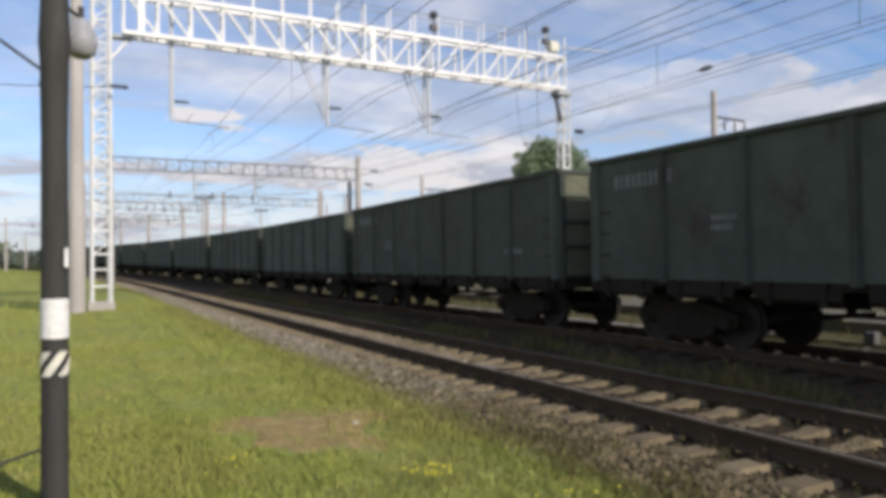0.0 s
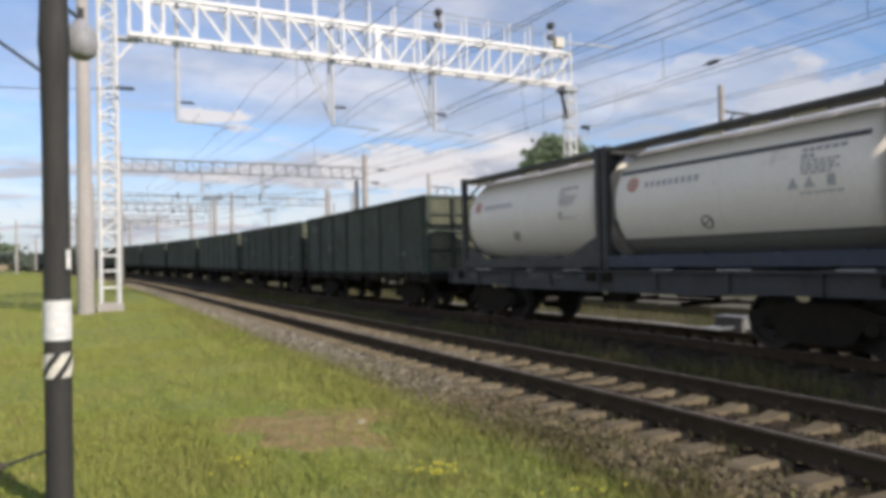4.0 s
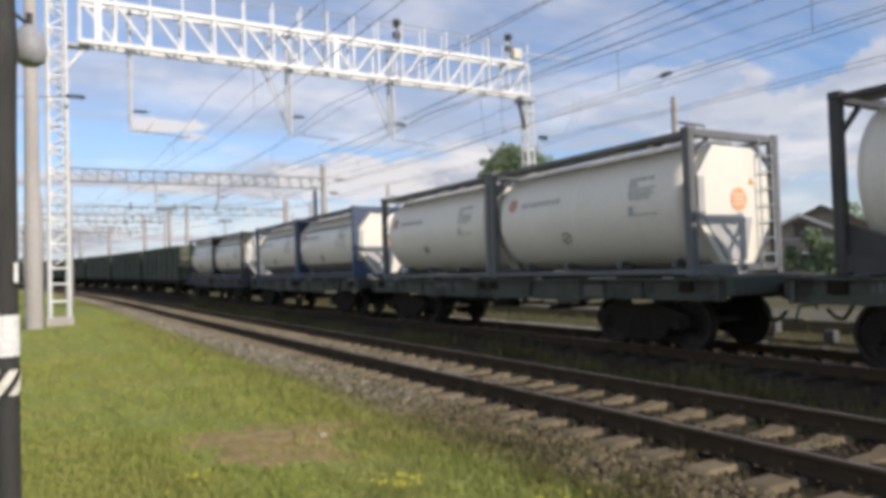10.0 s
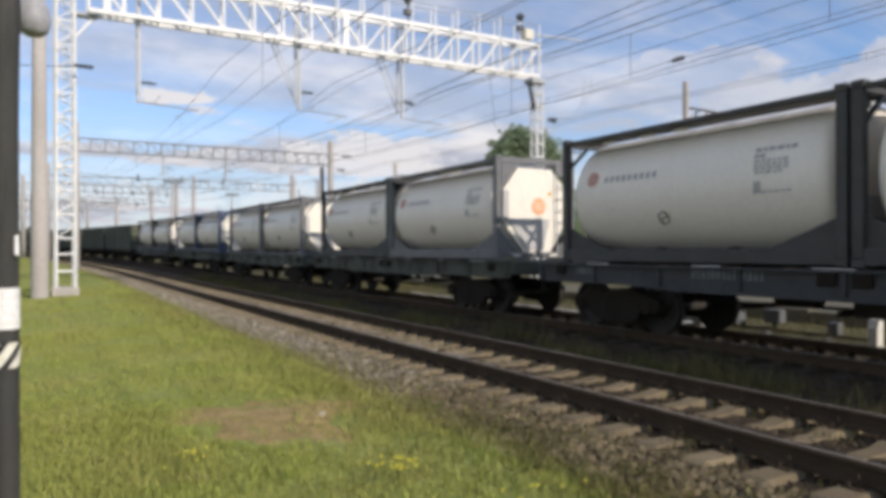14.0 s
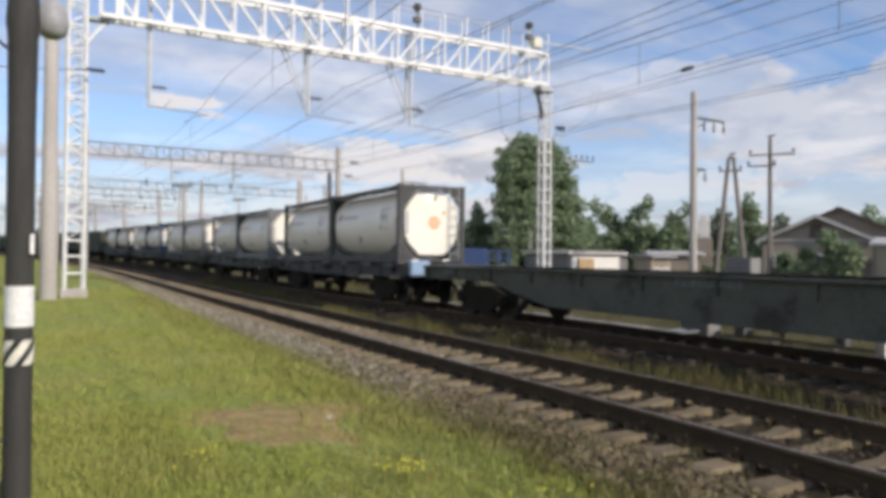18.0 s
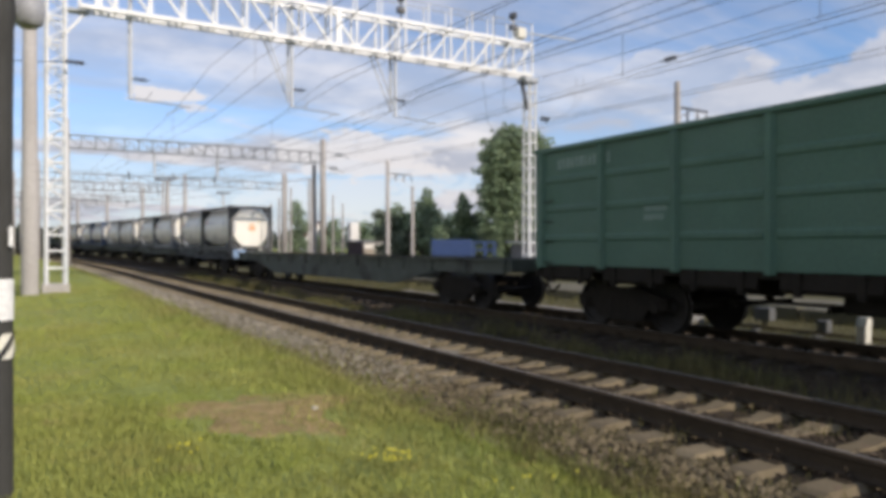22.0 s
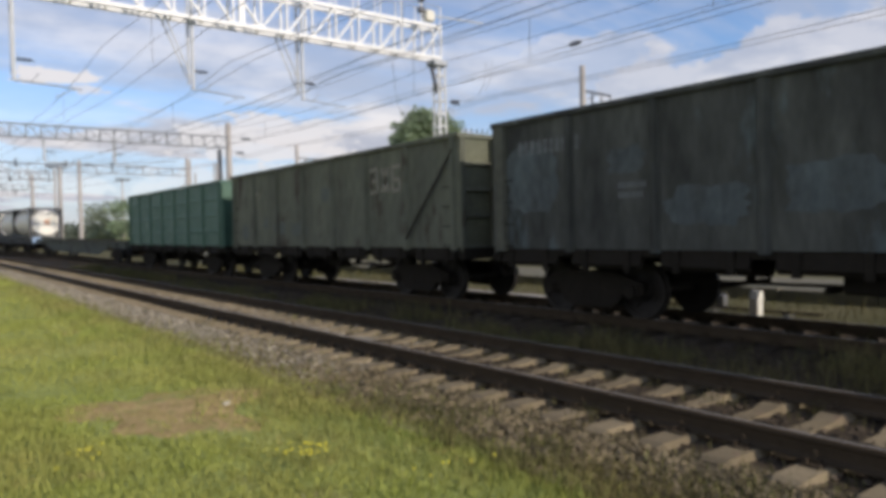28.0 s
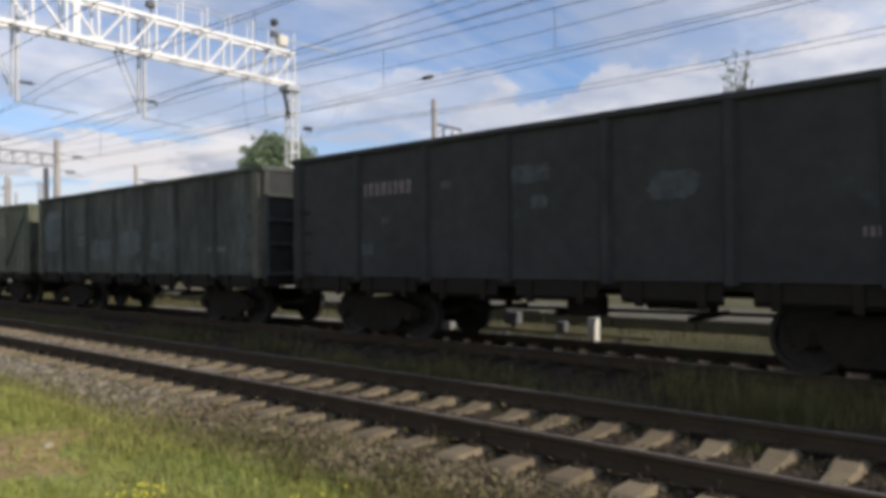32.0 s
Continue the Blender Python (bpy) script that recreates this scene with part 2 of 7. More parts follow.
M["sleeper"] = material("sleeper_concrete", (0.235, 0.188, 0.116), (0.165, 0.130, 0.080), rough=0.92, scale=2.2, fine=40, vary=0.16, bump=0.35, spec=0.2, rust=(0.2, 0.13, 0.09), rust_from=0.62, rust_scale=2.0)
M["white_steel"] = material("white_painted_steel", (0.82, 0.82, 0.80), (0.70, 0.70, 0.69), rough=0.5, scale=2, fine=30, fine_amount=0.06, bump=0.05, vary=0.05)
M["grey_steel"] = material("galvanised_steel", (0.42, 0.44, 0.46), (0.33, 0.35, 0.37), rough=0.55, metal=0.25, scale=2, fine=30, bump=0.05, vary=0.08)
M["dark_steel"] = material("dark_ironwork", (0.05, 0.05, 0.052), (0.035, 0.032, 0.03), rough=0.6, scale=3)
M["concrete"] = material("pole_concrete", (0.44, 0.41, 0.38), (0.35, 0.32, 0.29), rough=0.9, scale=1.2, fine=25, bump=0.25, stretch=(1, 1, 0.35), vary=0.08)
M["wire"] = material("catenary_wire", (0.06, 0.065, 0.07), rough=0.6, metal=0.3, bump=0)
M["black_post"] = material("tarred_post", (0.030, 0.029, 0.026), (0.05, 0.048, 0.042), rough=0.75, scale=5, stretch=(2, 2, 0.3), fine=50, bump=0.3)
M["white_paint"] = material("white_paint", (0.82, 0.81, 0.78), (0.7, 0.69, 0.66), rough=0.6, scale=6, bump=0.08)
M["black_paint"] = material("black_paint", (0.02, 0.02, 0.02), rough=0.6, bump=0.05)
M["under"] = material("underframe_black", (0.017, 0.0145, 0.011), (0.027, 0.022, 0.016), rough=0.9, scale=4, fine=40, spec=0.15)
M["wheel"] = material("wheel_steel", (0.024, 0.020, 0.016), (0.036, 0.03, 0.024), rough=0.7, metal=0.2, scale=6)
M["gondola_dark"] = material("gondola_dark_green", (0.070, 0.086, 0.068), (0.046, 0.056, 0.045), rough=0.75, scale=0.8, stretch=(1, 0.7, 0.5), fine=5, fine_amount=0.14, bump=0.05, bump_scale=12, vary=0.2, rust=(0.046, 0.038, 0.033), rust_from=0.60, rust_scale=1.5, spec=0.3)
M["gondola_green"] = material("gondola_fresh_green", (0.074, 0.152, 0.105), (0.058, 0.12, 0.083), rough=0.55, scale=0.7, fine=20, fine_amount=0.12, bump=0.08, vary=0.03, spec=0.45)
M["gondola_old"] = material("gondola_faded_grey_green", (0.158, 0.165, 0.122), (0.108, 0.112, 0.086), rough=0.85, scale=0.9, amount=0.8, stretch=(1, 1, 0.35), fine=6, fine_amount=0.18, bump=0.08, bump_scale=14, vary=0.04, rust=(0.072, 0.060, 0.045), rust_from=0.57, rust_scale=1.7, spec=0.2)
M["gondola_worn"] = material("gondola_sooty_grey", (0.094, 0.098, 0.086), (0.050, 0.052, 0.047), rough=0.85, scale=0.9, amount=0.9, stretch=(1, 1.1, 0.4), fine=4, fine_amount=0.26, bump=0.05, bump_scale=12, vary=0.04, rust=(0.105, 0.13, 0.13), rust_from=0.58, rust_scale=0.8, spec=0.2)
M["gondola_black"] = material("gondola_coal_black", (0.050, 0.052, 0.050), (0.034, 0.035, 0.034), rough=0.85, scale=0.8, fine=4, fine_amount=0.15, bump=0.04, bump_scale=12, vary=0.04, rust=(0.056, 0.066, 0.069), rust_from=0.64, rust_scale=1.0, spec=0.25)
M["tank"] = material("tank_cladding", (0.86, 0.815, 0.735), (0.80, 0.75, 0.67), rough=0.42, scale=0.8, fine=14, fine_amount=0.04, bump=0.03, vary=0.05, spec=0.45, rust=(0.68, 0.63, 0.55), rust_from=0.64, rust_scale=1.2)
M["tank_end"] = material("tank_end_panel", (0.87, 0.83, 0.72), (0.80, 0.755, 0.65), rough=0.5, scale=2, bump=0.05, vary=0.03)
M["end_patch"] = material("grey_valve_door", (0.50, 0.49, 0.47), (0.4, 0.4, 0.39), rough=0.6, scale=3)
# end emblem, its orange washed paler for the sun on it
M["orange"] = material("sunlit_end_emblem", (0.84, 0.42, 0.20), (0.80, 0.37, 0.17), rough=0.5, scale=5, bump=0.02)
M["marking"] = material("faded_grey_marking", (0.47, 0.475, 0.475), rough=0.7, scale=5, bump=0)
M["blue_scuff"] = material("bluish_scuffed_paint", (0.098, 0.120, 0.122), (0.058, 0.064, 0.060), rough=0.85, scale=1.8, amount=0.95, stretch=(1, 1, 0.5), fine=7, fine_amount=0.25, bump=0)
M["scuff"] = material("scuffed_paint", (0.080, 0.094, 0.096), (0.046, 0.050, 0.050), rough=0.85, scale=5, amount=0.9, bump=0)
M["brush"] = material("faded_white_brush_paint", (0.31, 0.285, 0.225), (0.19, 0.175, 0.14), rough=0.85, scale=7, amount=0.9, bump=0)
M["dry"] = material("dry_verge", (0.135, 0.118, 0.060), (0.092, 0.088, 0.042), rough=0.95, scale=0.5, amount=0.9, fine=12, fine_amount=0.35, bump=0.6, bump_scale=20, spec=0.1)
M["name_grey"] = material("pale_grey_name", (0.47, 0.48, 0.50), rough=0.7, scale=5, bump=0)
M["yellow"] = material("warning_yellow", (0.75, 0.45, 0.05), rough=0.5, bump=0)
M["pale_mark"] = material("pale_stencil", (0.18, 0.19, 0.19), (0.09, 0.095, 0.095), rough=0.8, scale=7, amount=0.8, bump=0)
M["frame_blue"] = material("blue_frame_paint", (0.055, 0.085, 0.16), (0.042, 0.062, 0.112), rough=0.5, scale=2, vary=0.05)
M["frame_grey"] = material("grey_frame_paint", (0.16, 0.164, 0.168), (0.118, 0.122, 0.126), rough=0.55, scale=2, vary=0.1)
M["frame_dark"] = material("dark_frame_paint", (0.058, 0.058, 0.056), (0.038, 0.038, 0.036), rough=0.6, scale=2, vary=0.1)
M["navy"] = material("navy_rail_paint", (0.040, 0.052, 0.082), (0.03, 0.038, 0.058), rough=0.6, scale=2, vary=0.05)
# lower cladding, its grey darkened for the shade on the barrel's underside
M["low_clad"] = material("shaded_lower_cladding", (0.27, 0.265, 0.25), (0.20, 0.198, 0.19), rough=0.55, scale=0.9, stretch=(1, 0.4, 1), fine=14, fine_amount=0.1, bump=0.03, spec=0.4)
M["skirt"] = material("dark_slate_strap", (0.075, 0.082, 0.095), (0.058, 0.063, 0.072), rough=0.6, scale=2)
M["flat_green"] = material("flat_wagon_grey_green", (0.082, 0.093, 0.073), (0.056, 0.062, 0.050), rough=0.8, scale=1.0, fine=20, vary=0.1, rust=(0.036, 0.034, 0.028), rust_from=0.53, rust_scale=1.0)
M["flat_blue"] = material("flat_wagon_slate", (0.056, 0.060, 0.064), (0.040, 0.042, 0.042), rough=0.75, scale=1.2, fine=20, vary=0.1, rust=(0.075, 0.085, 0.115), rust_from=0.62, rust_scale=1.4)
M["leaf"] = material("leaves", (0.305, 0.375, 0.235), (0.25, 0.32, 0.19), glow_through=0.5, rough=0.75, scale=0.25, amount=0.9, fine=3, island=0.4, bump=0, spec=0.2)
M["leaf_dark"] = material("dark_leaves", (0.28, 0.315, 0.225), (0.23, 0.27, 0.185), glow_through=0.5, rough=0.75, scale=0.25, amount=0.9, fine=3, island=0.45, bump=0, spec=0.2)
M["bark"] = material("bark", (0.12, 0.10, 0.08), (0.08, 0.065, 0.05), rough=0.95, scale=4, bump=0.5, bump_scale=20)
M["blade"] = material("grass_blades", (0.258, 0.298, 0.064), (0.305, 0.298, 0.088), rough=0.7, scale=0.5, amount=0.9, fine=3, island=0.24, rust=(0.335, 0.275, 0.11), rust_from=0.60, rust_scale=1.1, bump=0, spec=0.15)
M["blade_tall"] = material("verge_grass_blades", (0.18, 0.215, 0.055), (0.25, 0.225, 0.08), rough=0.7, scale=0.8, amount=0.9, fine=3, island=0.45, bump=0, spec=0.15)
M["weed"] = material("track_weeds", (0.098, 0.100, 0.036), (0.142, 0.118, 0.050), rough=0.8, scale=0.6, amount=0.9, fine=3, island=0.45, bump=0, spec=0.15)
M["petal"] = material("yellow_petals", (0.78, 0.68, 0.05), rough=0.6, bump=0)
M["render_white"] = material("whitewashed_wall", (0.72, 0.70, 0.66), (0.58, 0.56, 0.52), rough=0.9, scale=1, fine=12, bump=0.2)
M["grey_wall"] = material("grey_rendered_wall", (0.23, 0.22, 0.21), (0.17, 0.165, 0.16), rough=0.9, scale=0.8, fine=12, bump=0.2)
M["tan"] = material("tan_boards", (0.46, 0.33, 0.19), (0.38, 0.26, 0.15), rough=0.85, scale=2)
M["roof_grey"] = material("slate_sheet_roof", (0.30, 0.30, 0.30), (0.22, 0.22, 0.22), rough=0.85, scale=0.8, vary=0.06)
M["roof_brown"] = material("brown_roof", (0.15, 0.115, 0.10), (0.11, 0.085, 0.075), rough=0.85, scale=0.8, vary=0.06)
M["blue_sheet"] = material("blue_container_paint", (0.05, 0.095, 0.235), (0.04, 0.07, 0.17), rough=0.6, scale=1)
M["brown_wall"] = material("brown_timber_wall", (0.29, 0.25, 0.205), (0.22, 0.185, 0.15), rough=0.9, scale=1.5, stretch=(1, 1, 3))
M["glass"] = material("dark_window_glass", (0.03, 0.035, 0.04), rough=0.1, bump=0)
M["wood_grey"] = material("weathered_wood", (0.25, 0.225, 0.20), (0.18, 0.16, 0.14), rough=0.9, scale=3, stretch=(3, 3, 0.3), bump=0.3)
M["sand_wall"] = material("yellow_concrete_fence", (0.62, 0.50, 0.31), (0.52, 0.42, 0.26), rough=0.9, scale=0.8)
# far track's sleepers: the shade under the train is put into this colour
M["dark_sleeper"] = material("shaded_sleeper", (0.060, 0.049, 0.036), (0.042, 0.034, 0.026), rough=0.95, scale=2.2, fine=40, vary=0.2, bump=0.35, spec=0.15)
M["teal_patch"] = material("patched_teal_paint", (0.115, 0.132, 0.112), (0.088, 0.098, 0.082), rough=0.8, scale=3, fine=20, bump=0.05)
M["shed_white"] = material("whitewash", (0.80, 0.77, 0.72), (0.68, 0.66, 0.61), rough=0.9, scale=1, fine=12, bump=0.2)
M["platform"] = material("bank_olive_tan", (0.150, 0.132, 0.080), (0.105, 0.094, 0.058), rough=0.9, scale=0.8, fine=20, fine_amount=0.3, bump=0.3)
M["dull_grey"] = material("dull_grey_paint", (0.12, 0.12, 0.115), (0.085, 0.085, 0.08), rough=0.7, scale=4)
M["tank_stain"] = material("grimy_cladding", (0.42, 0.40, 0.365), (0.60, 0.575, 0.53), rough=0.6, scale=1.6, amount=0.9, stretch=(1, 0.5, 1), fine=14, fine_amount=0.12, bump=0.05, vary=0.06, rust=(0.26, 0.235, 0.20), rust_from=0.58, rust_scale=1.3)
M["portal_grey"] = material("weathered_portal_steel", (0.24, 0.255, 0.275), (0.19, 0.20, 0.215), rough=0.65, metal=0.1, scale=2, fine=30, bump=0.05, vary=0.08)
M["lamp_grey"] = material("weathered_lamp_grey", (0.10, 0.102, 0.108), (0.07, 0.07, 0.073), rough=0.6, scale=3)
M["pink_mark"] = material("pinkish_stencil", (0.21, 0.165, 0.155), (0.11, 0.09, 0.085), rough=0.8, scale=7, amount=0.8, bump=0)
M["green_mark"] = material("pale_green_stencil", (0.26, 0.33, 0.29), (0.14, 0.22, 0.18), rough=0.8, scale=7, bump=0)
M["hut_wall"] = material("faded_cream_wall", (0.42, 0.39, 0.31), (0.33, 0.30, 0.24), rough=0.9, scale=1.2, fine=12, bump=0.2)
M["machine_grey"] = material("pale_machine_grey", (0.27, 0.265, 0.25), (0.2, 0.195, 0.185), rough=0.6, scale=4)
M["far_leaf"] = material("distant_leaves", (0.19, 0.215, 0.17), (0.155, 0.18, 0.14), glow_through=0.5, rough=0.8, scale=0.05, amount=0.9, fine=1, island=0.3, bump=0, spec=0.1)
M["maroon"] = material("maroon_boards", (0.075, 0.055, 0.065), (0.055, 0.042, 0.05), rough=0.85, scale=2)
M["red_roof"] = material("red_roof_sheet", (0.30, 0.12, 0.09), (0.22, 0.09, 0.07), rough=0.8, scale=1)
M["cream"] = material("cream_paint", (0.74, 0.71, 0.60), (0.62, 0.59, 0.5), rough=0.6, scale=9, bump=0.05)
M["grey_iron"] = material("weathered_grey_iron", (0.078, 0.068, 0.050), (0.050, 0.045, 0.035), rough=0.8, scale=5, fine=30)
M["tan_brick"] = material("weathered_tan_wall", (0.37, 0.325, 0.265), (0.30, 0.26, 0.21), rough=0.9, scale=1.2, fine=14, bump=0.2)
M["corner_olive"] = material("olive_corner_paint", (0.112, 0.112, 0.082), (0.075, 0.074, 0.056), rough=0.85, scale=2, fine=6, bump=0.05)
M["walkway"] = material("grimy_walkway", (0.15, 0.148, 0.145), (0.24, 0.235, 0.225), rough=0.75, scale=2.2, amount=0.9, stretch=(1, 0.4, 1), fine=14)
# same emblem on the side, duller and pinker for the shade there
M["side_emblem"] = material("shaded_side_emblem", (0.62, 0.31, 0.23), (0.55, 0.27, 0.20), rough=0.6, scale=6, bump=0.02)
M["cabinet"] = material("cabinet_grey", (0.17, 0.175, 0.185), (0.13, 0.135, 0.14), rough=0.6, scale=3, fine=30)
M["roof_pale"] = material("pale_roof_felt", (0.55, 0.54, 0.52), (0.42, 0.41, 0.40), rough=0.85, scale=1.2)
M["speaker"] = material("grey_lamp_housing", (0.40, 0.40, 0.41), (0.3, 0.3, 0.31), rough=0.5, scale=4)


# ---- building helpers ----
def thing(name, label, category, group="", kind="", at=None):
    ob = tagged(new(name), label, category, group, kind)
    if at is not None:
        ob.matrix_basis = at
    return ob


def mesh_of(name, bm, mat, smooth=False):
    me = bpy.data.meshes.new(name)
    bmesh.ops.recalc_face_normals(bm, faces=bm.faces)
    bm.to_mesh(me)
    bm.free()
    me.materials.append(mat)
    if smooth:
        me.polygons.foreach_set("use_smooth", [True] * len(me.polygons))
    return me


def piece(name, me, parent=None, at=None, label=""):
    ob = new(name, me)
    ob.parent = parent
    if at is not None:
        ob.matrix_basis = at
    if label:
        ob["label"] = label
    return ob


def part(name, bm, mat, parent=None, label="", at=None, smooth=False):
    return piece(name, mesh_of(name, bm, mat, smooth), parent, at, label)


def box(bm, x0, x1, y0, y1, z0, z1, c=0.0):
    """A box, with its edges cut off by c."""
    if not c:
        vs = [bm.verts.new((x, y, z)) for z in (z0, z1) for y in (y0, y1) for x in (x0, x1)]
        for f in ((0, 2, 3, 1), (4, 5, 7, 6), (0, 1, 5, 4), (1, 3, 7, 5), (3, 2, 6, 7), (2, 0, 4, 6)):
            bm.faces.new([vs[i] for i in f])
        return bm
    c = min(c, (x1 - x0) * 0.45, (y1 - y0) * 0.45, (z1 - z0) * 0.45)
    pts = []
    lo, hi = (x0, y0, z0), (x1, y1, z1)
    for s in ((a, b, d) for a in (0, 1) for b in (0, 1) for d in (0, 1)):
        corner = [hi[k] if s[k] else lo[k] for k in range(3)]
        for k in range(3):
            q = list(corner)
            for j in range(3):
                if j != k:
                    q[j] += c * (-1 if s[j] else 1)
            pts.append(bm.verts.new(q))
    bmesh.ops.convex_hull(bm, input=pts)
    return bm


def rod(bm, a, b, r, n=6, r2=None):
    """A round bar from a to b."""
    a, b = Vector(a), Vector(b)
    d = (b - a).normalized()
    u = d.orthogonal().normalized()
    w = d.cross(u)
    r2 = r if r2 is None else r2
    rings = []
    for p, q in ((a, r), (b, r2)):
        rings.append([bm.verts.new(p + (u * math.cos(2 * math.pi * i / n) + w * math.sin(2 * math.pi * i / n)) * q) for i in range(n)])
    for i in range(n):
        bm.faces.new((rings[0][i], rings[0][(i + 1) % n], rings[1][(i + 1) % n], rings[1][i]))
    bm.faces.new(rings[0][::-1])
    bm.faces.new(rings[1])
    return bm


def beam(bm, a, b, w, h=None):
    """A square bar from a to b, w wide and h high."""
    a, b, h = Vector(a), Vector(b), h or w
    d = (b - a).normalized()
    side = d.cross(Vector((0, 0, 1)))
    side = Vector((1, 0, 0)) if side.length < 1e-4 else side.normalized()
    up = side.cross(d).normalized()
    vs = [bm.verts.new(p + side * (sx * w / 2) + up * (sz * h / 2)) for p in (a, b) for sx, sz in ((-1, -1), (1, -1), (1, 1), (-1, 1))]
    for f in ((0, 1, 2, 3), (7, 6, 5, 4), (0, 4, 5, 1), (1, 5, 6, 2), (2, 6, 7, 3), (3, 7, 4, 0)):
        bm.faces.new([vs[i] for i in f])
    return bm


def prism(bm, outline, axis, a, b):
    """An outline in the plane across axis, drawn out from a to b. outline: pairs in the other two axes, in order."""
    def at(p, k):
        q = list(p)
        q.insert("xyz".index(axis), k)
        return q
    lo, hi = [bm.verts.new(at(p, a)) for p in outline], [bm.verts.new(at(p, b)) for p in outline]
    n = len(outline)
    bm.faces.new(lo[::-1])
    bm.faces.new(hi)
    for i in range(n):
        bm.faces.new((lo[i], lo[(i + 1) % n], hi[(i + 1) % n], hi[i]))
    return bm


def lathe(bm, profile, axis="z", n=24, centre=(0, 0, 0)):
    """A profile of (radius, along) turned about an axis."""
    k = "xyz".index(axis)
    rings = []
    for r, h in profile:
        ring = []
        for i in range(n):
            q = [r * math.cos(2 * math.pi * i / n), r * math.sin(2 * math.pi * i / n)]
            q.insert(k, h)
            ring.append(bm.verts.new(Vector(q) + Vector(centre)))
        rings.append(ring)
    for p, q in zip(rings, rings[1:]):
        for i in range(n):
            bm.faces.new((p[i], p[(i + 1) % n], q[(i + 1) % n], q[i]))
    bm.faces.new(rings[0][::-1])
    bm.faces.new(rings[-1])
    return bm


def ring(bm, r0, r1, a, b, axis="x", n=20):
    """A flat ring between two radii, from a to b along the axis."""
    k = "xyz".index(axis)
    loops = []
    for r, h in ((r0, a), (r1, a), (r1, b), (r0, b)):
        loop = []
        for i in range(n):
            q = [r * math.cos(2 * math.pi * i / n), r * math.sin(2 * math.pi * i / n)]
            q.insert(k, h)
            loop.append(bm.verts.new(q))
        loops.append(loop)
    for p, q in zip(loops, loops[1:] + loops[:1]):
        for i in range(n):
            bm.faces.new((p[i], p[(i + 1) % n], q[(i + 1) % n], q[i]))
    return bm


def B():
    return bmesh.new()


def quads_mesh(name, verts, faces, mat):
    me = bpy.data.meshes.new(name)
    me.from_pydata(verts, [], faces)
    me.materials.append(mat)
    return me

# ---- the ground and the tracks ----
TRACK_1, TRACK_2 = 6.14, 10.88      # centre lines; z = 0 is the top of the rails
SLEEPER_STEP = 0.553
rng = random.Random(4)


CURVE_FROM, CURVE_TO, CURVE = 28.0, 125.0, 0.0009     # the line bends to the left beyond the portal and climbs a little


def bend(y):
    """How far the tracks have swung to the left at y."""
    u = min(max(y - CURVE_FROM, 0.0), CURVE_TO - CURVE_FROM)
    return -CURVE * u * u - 2 * CURVE * (CURVE_TO - CURVE_FROM) * max(y - CURVE_TO, 0.0)


def rise(y):
    """How far the tracks have climbed at y."""
    u = max(y - 30.0, 0.0)
    return 0.012 * u * u / (u + 12.0) if u < 120 else 1.31 + 0.002 * (min(u, 400.0) - 120)


def heading(y):
    """The turn of the line at y, in degrees to the left."""
    return math.degrees(math.atan(2 * CURVE * min(max(y - CURVE_FROM, 0.0), CURVE_TO - CURVE_FROM)))


LINE_Y = [-400.0, CURVE_FROM] + [CURVE_FROM + 0.5 * i for i in range(1, 900)]
LINE_S = [-400.0, CURVE_FROM]
for ya, yb in zip(LINE_Y[1:], LINE_Y[2:]):
    LINE_S.append(LINE_S[-1] + math.hypot(yb - ya, bend(yb) - bend(ya)))


def on_line(s, x):
    """The pose at s metres along a track whose centre line is x."""
    y = float(np.interp(s, LINE_S, LINE_Y))
    grade = math.degrees(math.atan((rise(y + 2) - rise(y - 2)) / 4))
    h = radians(heading(y))
    return pose(bend(y) + x * math.cos(h), y + x * math.sin(h) * (1 if y > CURVE_FROM else 0), rise(y), grade, 0, heading(y))


def smooth_noise(x, y, s):
    return noise.noise(Vector((x * s, y * s, 3.7)))


def ground_height(x, y):
    """The meadow lies level with the rails, dips under the ballast, and goes on level beyond."""
    steps = ((3.1, 0.0), (3.5, -0.14), (4.2, -0.40), (13.6, -0.42), (14.6, -0.22), (20.0, -0.15))
    z = steps[-1][1]
    u = x - bend(y)
    if u <= steps[0][0]:
        z = 0.0
    else:
        for (xa, za), (xb, zb) in zip(steps, steps[1:]):
            if xa <= u < xb:
                z = za + (zb - za) * (u - xa) / (xb - xa)
                break
    z += rise(y) * min(max((u + 14.0) / 14.0, 0.0), 1.0)
    if abs(x) < 60 and abs(y) < 90 and not 3.5 < u < 14:
        z += 0.03 * smooth_noise(x, y, 0.5) + 0.015 * smooth_noise(x, y, 1.9)
    return z


def build_ground():
    xs = [-2500, -600, -150, -60, -30, -18, -12, -9] + [-7 + 0.4 * i for i in range(26)] + [3.5, 4.2, 6, 9, 12, 13.6, 14.6, 16, 18, 20, 26, 34, 44, 60, 120, 400, 1000, 2500]
    ys = [-400, -100, -40, -15, -5] + [-2 + 0.5 * i for i in range(60)] + [28 + 2 * i for i in range(1, 52)] + [136 + 6 * i for i in range(12)] + [220, 260, 300, 500, 900, 1700, 3500]
    verts = [(x + bend(y), y, ground_height(x + bend(y), y)) for y in ys for x in xs]
    n = len(xs)
    faces = [(j * n + i, j * n + i + 1, (j + 1) * n + i + 1, (j + 1) * n + i) for j in range(len(ys) - 1) for i in range(n - 1)]
    g = piece("ground", quads_mesh("ground", verts, faces, M["meadow"]))
    g.data.polygons.foreach_set("use_smooth", [True] * len(faces))
    tagged(g, "green meadow with short grass beside the railway", "ground", kind="structure")


